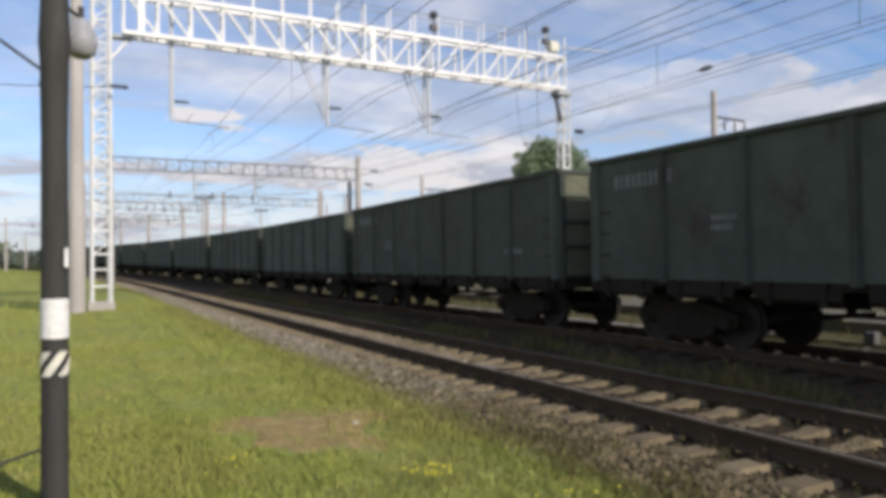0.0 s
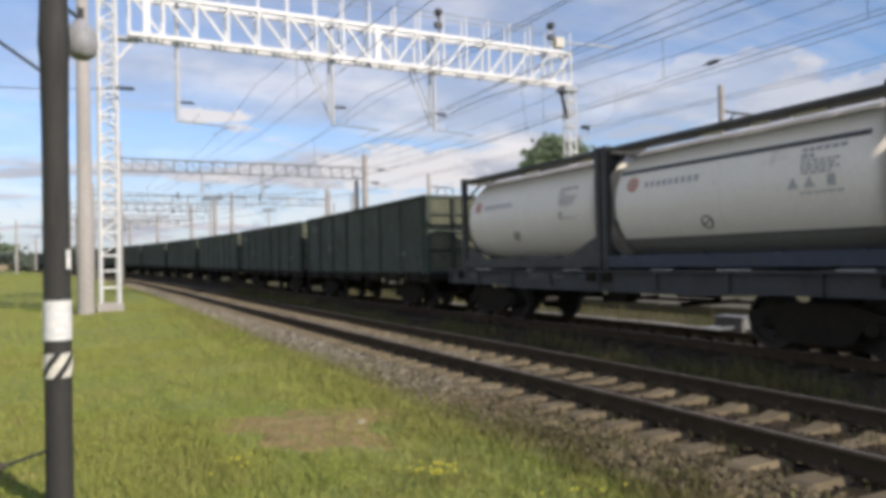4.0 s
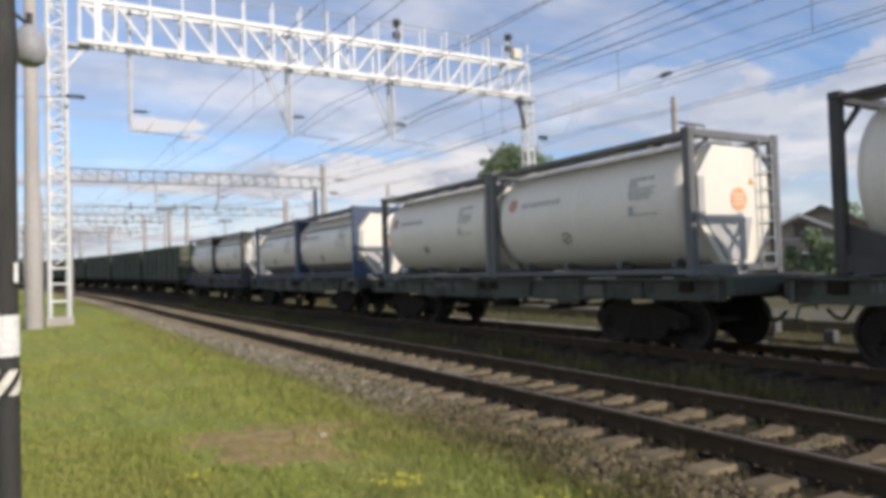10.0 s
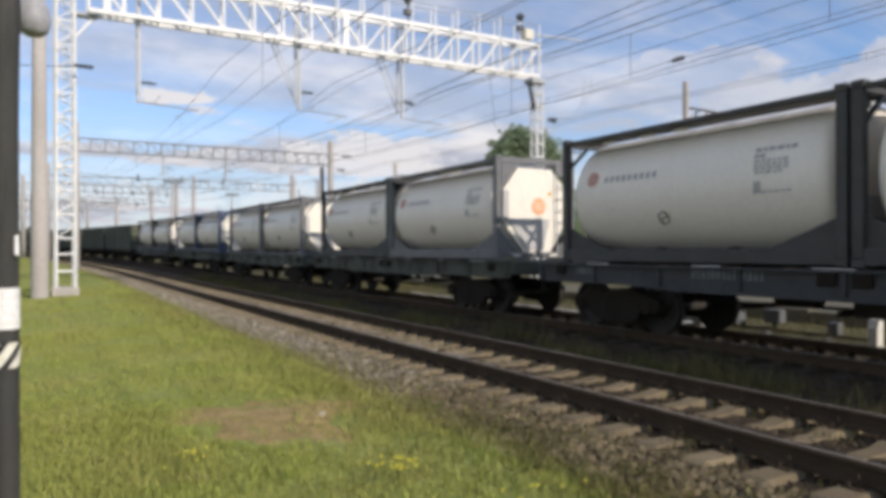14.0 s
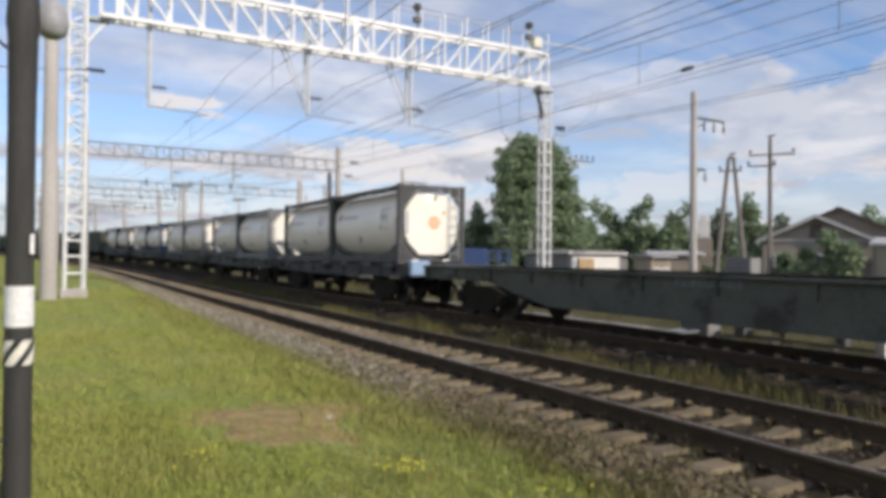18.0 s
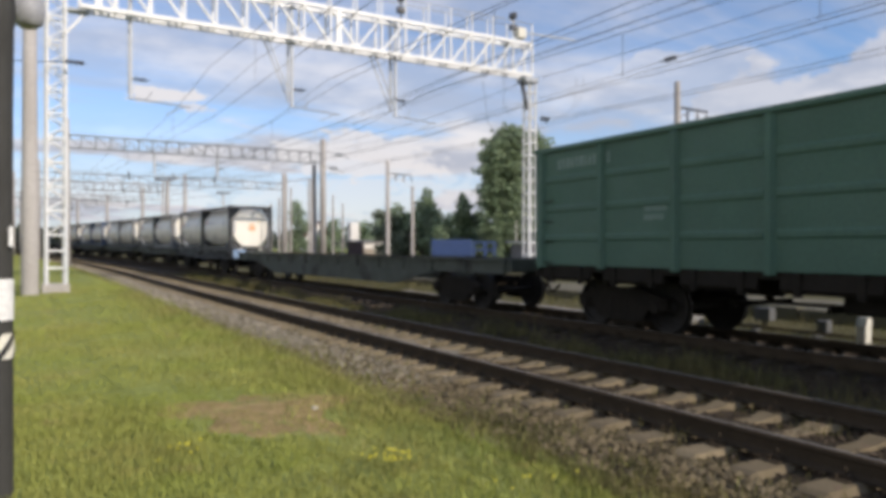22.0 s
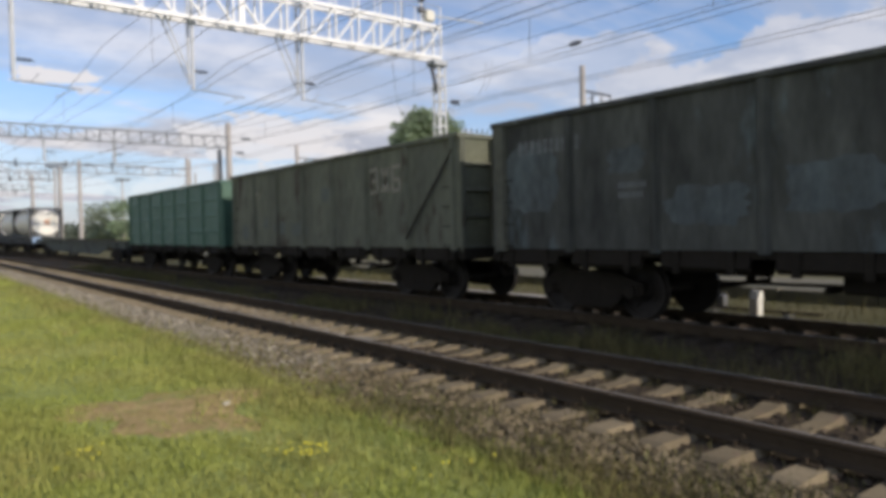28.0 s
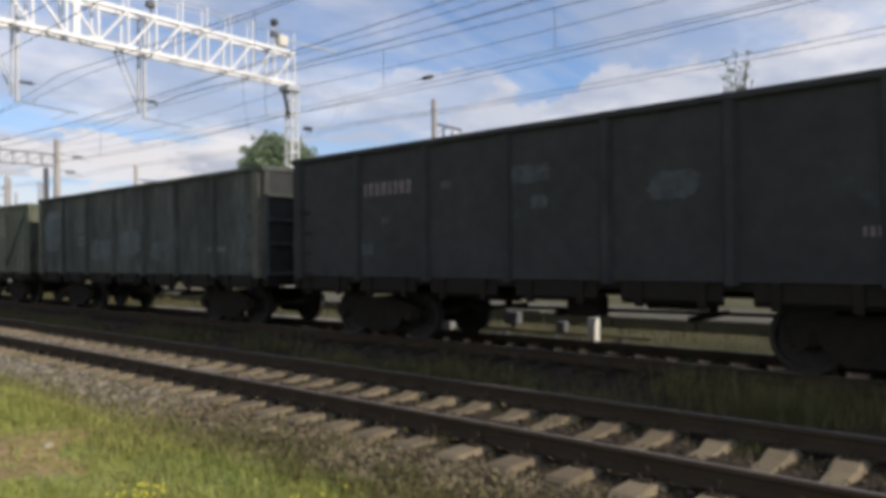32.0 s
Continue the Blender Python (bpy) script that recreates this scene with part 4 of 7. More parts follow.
        for ya, yb in zip(spans, spans[1:]):
            if yb > 120:
                break
            count = max(3, int((yb - ya) / 6))
            for i in range(1, count):
                t = i / count
                z = zm - 0.9 * 4 * t * (1 - t)
                ob = piece("dropper", rodm, drop)
                ob.location, ob.scale = (x + bend(ya) + (bend(yb) - bend(ya)) * t, ya + (yb - ya) * t, zc + rise(ya) + (rise(yb) - rise(ya)) * t), (1, 1, max(z - zc, 0.1))
    for x, z in ((17.6, 9.4), (19.4, 10.6), (22.2, 9.0), (22.9, 10.4), (23.4, 11.9), (26.6, 9.1), (27.4, 9.1), (12.6, 9.3), (8.4, 9.4)):
        wire([(x + bend(y), y, z + rng.uniform(-0.1, 0.1)) for y in (-60, -5, 30, 56, 84, 112, 146, 190, 250)], 0.013, "thin dark feeder wire beside the tracks", sag=0.35)
    ins = thing("wire_insulator", "dark ribbed insulator hung in a feeder wire", "insulator", at=pose(24.5, 22.0, 9.9))
    bm = B()
    lathe(bm, [(0.02, -0.55), (0.03, -0.4), (0.11, -0.34), (0.04, -0.26), (0.12, -0.18), (0.04, -0.1), (0.12, 0.0), (0.04, 0.08), (0.11, 0.16), (0.03, 0.24), (0.02, 0.55)], "y", 10)
    part("insulator", bm, M["dark_steel"], ins)
    wire([(24.5, -60, 10.3), (24.5, 22, 9.9), (24.5 + bend(60), 60, 10.3), (24.5 + bend(112), 112, 10.2), (24.5 + bend(190), 190, 10.2)], 0.013, "thin dark feeder wire beside the tracks", sag=0.3)

# ---- the goods train ----
WHEEL_R = 0.475
MOVERS, SPINNERS = [], []      # things that travel: the thing, its wagon's place in the train, its place on the wagon; wheelsets that roll


def wheelset_mesh():
    bm = B()
    rod(bm, (-1.05, 0, 0), (1.05, 0, 0), 0.075, 10)
    for s in (-1, 1):
        prof = [(0.10, s * 0.71), (0.20, s * 0.735), (0.40, s * 0.73), (0.405, s * 0.705), (0.505, s * 0.705), (0.505, s * 0.735), (WHEEL_R, s * 0.75), (WHEEL_R - 0.006, s * 0.835), (0.40, s * 0.835), (0.39, s * 0.78), (0.18, s * 0.765), (0.12, s * 0.87), (0.09, s * 0.88)]
        lathe(bm, prof, "x", 28)
        for k in range(4):
            a = k * math.pi / 2 + 0.3
            rod(bm, (s * 0.84, math.cos(a) * 0.28, math.sin(a) * 0.28), (s * 0.80, math.cos(a) * 0.28, math.sin(a) * 0.28), 0.03, 6)
    return mesh_of("wheelset", bm, M["wheel"])


def side_mesh():
    """The cast side of a bogie, with its window for the springs, as three arms and a hanging middle."""
    bm = B()
    outline = ((-1.15, 0.62), (-1.15, 0.42), (-0.72, 0.42), (-0.60, 0.24), (-0.42, 0.17), (0.42, 0.17), (0.60, 0.24), (0.72, 0.42), (1.15, 0.42), (1.15, 0.62), (0.78, 0.72), (0.52, 0.80), (-0.52, 0.80), (-0.78, 0.72))
    prism(bm, outline, "x", -0.07, 0.07)
    return mesh_of("side_arm", bm, M["under"])


def axle_box_mesh():
    bm = B()
    box(bm, -0.11, 0.11, -0.16, 0.16, -0.115, 0.125, 0.03)
    rod(bm, (-0.15, 0, 0), (0.0, 0, 0), 0.11, 12)
    return mesh_of("axle_box", bm, M["under"])


def spring_mesh():
    bm = B()
    prof = []
    for j in range(5):
        prof += [(0.065, 0.30 + j * 0.07), (0.09, 0.32 + j * 0.07), (0.09, 0.345 + j * 0.07), (0.065, 0.365 + j * 0.07)]
    lathe(bm, prof, "z", 10)
    return mesh_of("spring", bm, M["under"])


def coupler_mesh():
    bm = B()
    box(bm, -0.10, 0.10, 0, 0.55, 0.95, 1.15, 0.03)
    prism(bm, ((-0.20, 0.50), (-0.20, 0.80), (-0.08, 0.86), (0.0, 0.68), (0.12, 0.66), (0.22, 0.78), (0.24, 0.52)), "z", 0.90, 1.20)
    return mesh_of("coupler", bm, M["under"])


def hose_mesh():
    bm = B()
    pts = ((0.35, 0.15, 0.95), (0.40, 0.30, 0.70), (0.42, 0.42, 0.56), (0.40, 0.54, 0.58), (0.33, 0.64, 0.72))
    for a, b in zip(pts, pts[1:]):
        rod(bm, a, b, 0.03, 8)
    return mesh_of("brake_hose", bm, M["under"])


def lever_mesh():
    bm = B()
    rod(bm, (-0.4, 0.05, 0.88), (-1.2, 0.12, 0.86), 0.015, 6)
    rod(bm, (-1.2, 0.12, 0.86), (-1.28, 0.14, 0.62), 0.015, 6)
    return mesh_of("uncoupling_lever", bm, M["under"])


SHARED = {}


def running_gear(car, centres, half_length, spin):
    """Two bogies, couplers at both ends."""
    if "wheels" not in SHARED:
        SHARED.update(wheels=wheelset_mesh(), side=side_mesh(), spring=spring_mesh(), coupler=coupler_mesh(), axle_box=axle_box_mesh(), hose=hose_mesh(), lever=lever_mesh())
        bm = B()
        box(bm, -1.05, 1.05, -0.22, 0.22, 0.52, 0.80, 0.04)
        box(bm, -0.3, 0.3, -0.3, 0.3, 0.80, 0.95)
        for s in (-1, 1):
            box(bm, -0.85, 0.85, s * 0.40 - 0.03, s * 0.40 + 0.03, 0.40, 0.48)
            for q in (-0.76, 0.76):
                box(bm, q - 0.05, q + 0.05, s * 0.40 - 0.03, s * 0.40 + 0.08, 0.30, 0.62, 0.01)
        SHARED["bolster"] = mesh_of("bolster", bm, M["under"])
    for yc in centres:
        bogie = piece("bogie", SHARED["bolster"], car, pose(0, yc, 0), "black cast bogie")
        for s in (-1, 1):
            piece("side_arm", SHARED["side"], bogie, pose(s * 1.02, 0, 0, 0, 0, 0 if s < 0 else 180))
            for q in (-0.925, 0.925):
                piece("axle_box", SHARED["axle_box"], bogie, pose(s * 1.02, q, WHEEL_R, 0, 0, 0 if s < 0 else 180))
            for q in (-0.2, 0, 0.2):
                piece("spring", SHARED["spring"], bogie, pose(s * 1.02, q, -0.04))
            w = piece("wheelset", SHARED["wheels"], bogie, pose(0, s * 0.925, WHEEL_R))
            if spin:
                SPINNERS.append((w, s * 0.925))
    for s in (-1, 1):
        for name in ("coupler", "hose", "lever"):
            piece({"coupler": "coupler", "hose": "brake_hose", "lever": "uncoupling_lever"}[name], SHARED[name], car, pose(0, s * (half_length - 0.75), 0, 0, 0, 0 if s > 0 else 180))


def brake_gear(car, reach):
    """Rods, levers and their brackets hung under the frame."""
    for x, z in ((-0.5, 0.72), (0.35, 0.64)):
        bm = B()
        rod(bm, (x, -reach, z), (x, reach, z - 0.06), 0.025, 6)
        part("brake_rod", bm, M["under"], car)
    for y in (-1.9, 0.3, 1.9):
        bm = B()
        box(bm, -0.95, 0.6, y - 0.03, y + 0.03, 0.60, 0.68)
        box(bm, -0.06, 0.06, y - 0.05, y + 0.05, 0.66, 0.95)
        part("brake_lever", bm, M["under"], car)
    bm = B()
    box(bm, -1.05, -0.75, -0.55, 0.05, 0.62, 0.95, 0.03)
    part("brake_valve", bm, M["under"], car)


def bars(bm, x, y0, z0, rows, height, r, axis=-1):
    """Blocks in the place of stencilled characters on a side, x out from the middle."""
    z = z0
    for length in rows:
        y = y0
        while y > y0 - length:
            w = r.uniform(0.3, 0.5) * height
            box(bm, x - 0.004, x + 0.004, y - w, y, z, z + height)
            y -= w + 0.24 * height
        z -= height * 1.55


def step_iron():
    if "step" not in SHARED:
        bm = B()
        rod(bm, (0, -0.19, 0), (0, 0.19, 0), 0.012, 5)
        SHARED["step"] = mesh_of("step_iron", bm, M["under"])
    return SHARED["step"]


GON_L, GON_W, GON_LOW = 12.9, 1.50, 1.20


def blotch(bm, x, y0, y1, z0, z1, r):
    """A ragged-edged patch of paint, a few millimetres proud of the sheet."""
    n = 26
    outline = []
    for i in range(n):
        a = 2 * math.pi * i / n
        c, s = math.cos(a), math.sin(a)
        k = (abs(c) ** 4 + abs(s) ** 4) ** -0.25 * r.uniform(0.74, 1.04)
        outline.append(((y0 + y1) / 2 + k * c * (y1 - y0) / 2, (z0 + z1) / 2 + k * s * (z1 - z0) / 2))
    prism(bm, outline, "x", x - 0.006, x + 0.002)


def gondola(label, mat, ribs=8, corrugated=False, spin=True, marks=True, seed=1, brace=False, patch=None, GON_TOP=3.60, end_mat=None, number=None, corner_mat=None):
    r = random.Random(seed)
    car = thing("gondola_wagon", label, "goods wagon", "wagons of the goods train")
    hl, w, t = GON_L / 2, GON_W - 0.07, 0.05
    end_mat = end_mat or M["end_olive"]
    walls, ends = {}, {}
    for s in (-1, 1):
        bm = B()
        box(bm, s * w - t / 2, s * w + t / 2, -hl, hl, GON_LOW, GON_TOP - 0.1)
        walls[s] = part("side_wall", bm, mat, car, "sheet-steel side wall")
        bm = B()
        box(bm, -w + t / 2, w - t / 2, s * (hl - 0.12) - t / 2, s * (hl - 0.12) + t / 2, GON_LOW, GON_TOP - 0.1)
        ends[s] = part("end_wall", bm, end_mat, car, "ribbed end wall")
    bm = B()
    box(bm, -w + t / 2, w - t / 2, -hl + 0.15, hl - 0.15, GON_LOW + 0.1, GON_LOW + 0.16)
    part("floor", bm, M["under"], car)
    for s in (-1, 1):
        bm = B()
        box(bm, s * (w + 0.02) - 0.07, s * (w + 0.02) + 0.07, -hl, hl, GON_TOP - 0.11, GON_TOP, 0.02)
        part("top_rail", bm, mat, car)
        bm = B()
        box(bm, -w + 0.06, w - 0.06, s * (hl - 0.12) - 0.07, s * (hl - 0.12) + 0.07, GON_TOP - 0.11, GON_TOP, 0.02)
        part("top_rail", bm, mat, car)
    rm = B()
    prism(rm, ((0, -0.10), (0.075, -0.05), (0.075, 0.05), (0, 0.10)), "z", GON_LOW - 0.05, GON_TOP - 0.11)
    rm = mesh_of("rib", rm, mat)
    span = (GON_L - 0.5) / (ribs - 1)
    corner = rm
    if corner_mat:
        cb = B()
        prism(cb, ((0, -0.16), (0.08, -0.12), (0.08, 0.12), (0, 0.16)), "z", GON_LOW - 0.05, GON_TOP - 0.11)
        corner = mesh_of("rib", cb, corner_mat)
    for s in (-1, 1):
        for i in range(ribs):
            piece("rib", corner if i in (0, ribs - 1) else rm, walls[s], pose(s * (w + t / 2), -hl + 0.25 + i * span, 0, 0, 0, 0 if s > 0 else 180))
    if corrugated:
        cm = B()
        prism(cm, ((0, -0.08), (0.022, -0.035), (0.022, 0.035), (0, 0.08)), "y", -span / 2 + 0.1, span / 2 - 0.1)
        cm = mesh_of("corrugation", cm, mat)
        for s in (-1, 1):
            for i in range(ribs - 1):
                for z in (1.75, 2.35, 2.95):
                    piece("corrugation", cm, walls[s], pose(s * (w + t / 2), -hl + 0.25 + (i + 0.5) * span, z, 0, 0, 0 if s > 0 else 180))
    # ends: uprights, cross rails, foot irons
    pm, hm = B(), B()
    box(pm, -0.055, 0.055, 0, 0.11, GON_LOW - 0.1, GON_TOP - 0.1, 0.012)
    box(hm, -w, w, 0, 0.06, -0.04, 0.04, 0.01)
    pm, hm = mesh_of("end_post", pm, mat), mesh_of("end_rail", hm, mat)
    for s in (-1, 1):
        turn = 0 if s > 0 else 180
        for x in (-w + 0.06, -0.5, 0.5, w - 0.06):
            piece("end_post", pm, ends[s], pose(x, s * (hl - 0.095), 0, 0, 0, turn))
        for z in (GON_LOW + 0.02, 1.9, 2.45, 3.0):
            piece("end_rail", hm, ends[s], pose(0, s * (hl - 0.095), z, 0, 0, turn))
        for sx in (-1, 1):
            for k in range(4):
                piece("step_iron", step_iron(), car, pose(sx * (w + 0.06), s * (hl - 0.43), 1.25 + k * 0.42))
    # underframe with drop hatches
    bm = B()
    box(bm, -0.28, 0.28, -hl - 0.15, hl + 0.15, 0.92, GON_LOW, 0.02)
    for s in (-1, 1):
        box(bm, -1.35, 1.35, s * 4.32 - 0.2, s * 4.32 + 0.2, 0.98, GON_LOW, 0.02)
        box(bm, -1.42, 1.42, s * (hl - 0.05) - 0.1, s * (hl - 0.05) + 0.1, 0.95, GON_LOW)
    box(bm, -1.42, -1.30, -hl, hl, 1.08, GON_LOW)
    box(bm, 1.30, 1.42, -hl, hl, 1.08, GON_LOW)
    rod(bm, (-0.7, 1.2, 0.95), (-0.7, 2.0, 0.95), 0.17, 12)
    rod(bm, (0.6, -1.6, 0.85), (0.6, -0.6, 0.85), 0.2, 12)
    part("underframe", bm, M["under"], car, "black steel underframe")
    brake_gear(car, 3.0)
    hm = B()
    prism(hm, ((0, 1.2), (0.05, 1.2), (0.10, 0.95), (0.03, 0.88)), "y", -0.72, 0.72)
    for q in (-0.45, 0.45):
        box(hm, 0.03, 0.12, q - 0.06, q + 0.06, 0.84, 1.2, 0.01)
    hm = mesh_of("drop_hatch", hm, M["under"])
    for s in (-1, 1):
        for i in range(7):
            piece("drop_hatch", hm, car, pose(s * 1.37, -hl + 0.98 + i * 1.825, 0, 0, 0, 0 if s > 0 else 180))
    if marks:
        bm = B()
        if number:
            bars(bm, -w - t / 2 - 0.003, hl - number[0], number[1], (1.22,), 0.25, r)
        else:
            bars(bm, -w - t / 2 - 0.003, hl - 0.75, 3.16 if corrugated else 2.95, (1.5,), 0.2 if corrugated else 0.25, r)
            bars(bm, -w - t / 2 - 0.003, hl - 3.1, 2.2, (0.5, 0.45), 0.10, r)
        bars(bm, -w - t / 2 - 0.003, -hl + 2.3, 1.75, (0.7,), 0.12, r)
        tagged(part("stencilled_number", bm, M["pink_mark" if number else "green_mark" if corrugated else "pale_mark"], car, "faded pale stencilled number"), kind="stuff")
    for y0, y1, z0, z1 in patch or ():
        bm = B()
        blotch(bm, -w - t / 2, y0, y1, z0, z1, r)
        part("paint_patch", bm, M["scuff" if number else "blue_scuff"], car, "worn greyish paint patch")
    if brace:
        bm = B()
        beam(bm, (-w - 0.09, -hl + 1.98, GON_LOW + 0.2), (-w - 0.09, -hl + 0.2, GON_TOP - 0.36), 0.03, 0.045)
        part("brace", bm, M["under"], car, "dark rusty diagonal brace")
        x = -w - t / 2 - 0.003
        for y, strokes in ((0, ((0, .02, .4, .0), (.4, 0, .38, .27), (.38, .27, .12, .28), (.38, .27, .42, .55), (.42, .55, 0, .58))), (-.62, ((0, 0, .4, .58), (.4, 0, 0, .58), (.2, .0, .2, .58))), (-1.2, ((.4, 0, 0, 0), (0, 0, 0, .58), (0, .3, .36, .32), (.36, .32, .36, .56), (.36, .56, 0, .58)))):
            for a, b, c, d in strokes:
                bm = B()
                beam(bm, (x, -2.84 + y * 0.85 - a * 0.85, 3.12 - b), (x, -2.84 + y * 0.85 - c * 0.85, 3.12 - d), 0.01, 0.085)
                part("brush_stroke", bm, M["brush"], car, "thick faded white brush stroke")
        bm = B()
        for a, b, c, d in ((4.7, 2.95, 4.5, 2.97), (4.62, 2.96, 4.66, 2.72), (4.46, 2.94, 4.26, 2.95), (4.26, 2.95, 4.44, 2.72), (4.44, 2.72, 4.2, 2.73), (4.1, 2.95, 4.04, 2.72), (4.16, 2.85, 3.98, 2.9)):
            beam(bm, (x, a, b), (x, c, d), 0.01, 0.035)
        part("chalk_scrawl", bm, M["brush"], car, "thin pale chalk scrawl")
        for y0, y1, z0, z1 in ((2.05, 3.05, 1.54, 1.96), (0.6, 1.82, 1.50, 1.95), (5.0, 5.6, 1.35, 1.95), (-0.75, -0.2, 2.45, 2.85), (3.4, 3.75, 1.75, 2.1)):
            bm = B()
            blotch(bm, -w - t / 2, y0, y1, z0, z1, r)
            part("paint_patch", bm, M["teal_patch"], car, "worn teal paint patch")
    running_gear(car, (-4.32, 4.32), 6.96, spin)
    return car


def flat_wagon(label, mat, half, belly, centres, half_c, seed=1, plates=True):
    """A container flat wagon: side sills with a deep belly, cross bearers, decks over the ends."""
    r = random.Random(seed)
    car = thing("flat_wagon", label, "goods wagon", "wagons of the goods train")
    low0, low1 = 1.28 - belly[0], 1.28 - belly[1]
    ya, yb = belly[2], belly[3]
    sill = ((-half, 1.28), (half, 1.28), (half, low0), (yb, low0), (ya, low1), (-ya, low1), (-yb, low0), (-half, low0))
    for s in (-1, 1):
        bm = B()
        prism(bm, sill, "x", s * 1.28 - 0.02, s * 1.28 + 0.02)
        box(bm, s * 1.28 - 0.02 - (0.08 if s < 0 else 0), s * 1.28 + 0.02 + (0.08 if s > 0 else 0), -half, half, 1.24, 1.284)
        part("side_sill", bm, mat, car)
        sm = B()
        box(sm, -0.02, 0.05, -0.03, 0.03, low0 + 0.02, 1.24)
        sm = mesh_of("stiffener", sm, mat)
        n = int(half * 2 / 1.6)
        for i in range(n + 1):
            piece("stiffener", sm, car, pose(s * 1.30, -half + 0.1 + i * (half * 2 - 0.2) / n, 0, 0, 0, 0 if s > 0 else 180))
    bm = B()
    box(bm, -0.25, 0.25, -half, half, 0.92, 1.22, 0.02)
    n = int(half * 2 / 1.5)
    for i in range(n + 1):
        y = -half + 0.15 + i * (half * 2 - 0.3) / n
        box(bm, -1.25, 1.25, y - 0.07, y + 0.07, 1.06, 1.24)
    rod(bm, (0.55, -1.4, 0.86), (0.55, -0.4, 0.86), 0.2, 12)
    rod(bm, (-0.75, 0.7, 0.84), (-0.75, 1.3, 0.84), 0.15, 12)
    part("underframe", bm, M["under"], car, "black steel underframe")
    brake_gear(car, 3.4)
    for s in (-1, 1):
        bm = B()
        box(bm, -1.27, 1.27, s * half - 0.12, s * half + 0.02 * s + 0.06, 0.98, 1.30, 0.02)
        part("end_beam", bm, mat, car)
        bm = B()
        box(bm, -1.25, 1.25, s * (half - 0.65) - 0.5, s * (half - 0.65) + 0.5, 1.285, 1.305)
        part("end_deck", bm, mat, car)
    if plates:
        pm = B()
        box(pm, -0.06, 0.02, -0.14, 0.14, 1.05, 1.30, 0.01)
        pm = mesh_of("lock_plate", pm, M["under"])
        for y in (-6.0, -0.25, 0.25, 6.0):
            for s in (-1, 1):
                if abs(y) < half:
                    piece("lock_plate", pm, car, pose(s * 1.33, y, 0, 0, 0, 180 if s < 0 else 0))
    if plates:
        # pale strips imitate the broken line of light between deck and containers
        for k in range(6):
            y0 = -half + 0.6 + k * 2.1 + r.uniform(-0.4, 0.4)
            bm = B()
            box(bm, -1.384, -1.376, y0, y0 + r.uniform(0.15, 0.75), 1.286, 1.306)
            part("worn_edge", bm, M["end_patch"], car, "pale strip for the line of light above the deck")
    bm = B()
    bars(bm, -1.304, 2.6, 1.08, (1.35,), 0.15, r)
    bars(bm, -1.304, half - 1.2, 1.08, (0.5,), 0.14, r)
    tagged(part("stencilled_number", bm, M["pale_mark"], car, "faded pale stencilled number"), kind="stuff")
    running_gear(car, centres, half_c, True)
    return car


TC_L, TC_W, TC_H = 6.058, 2.438, 2.55


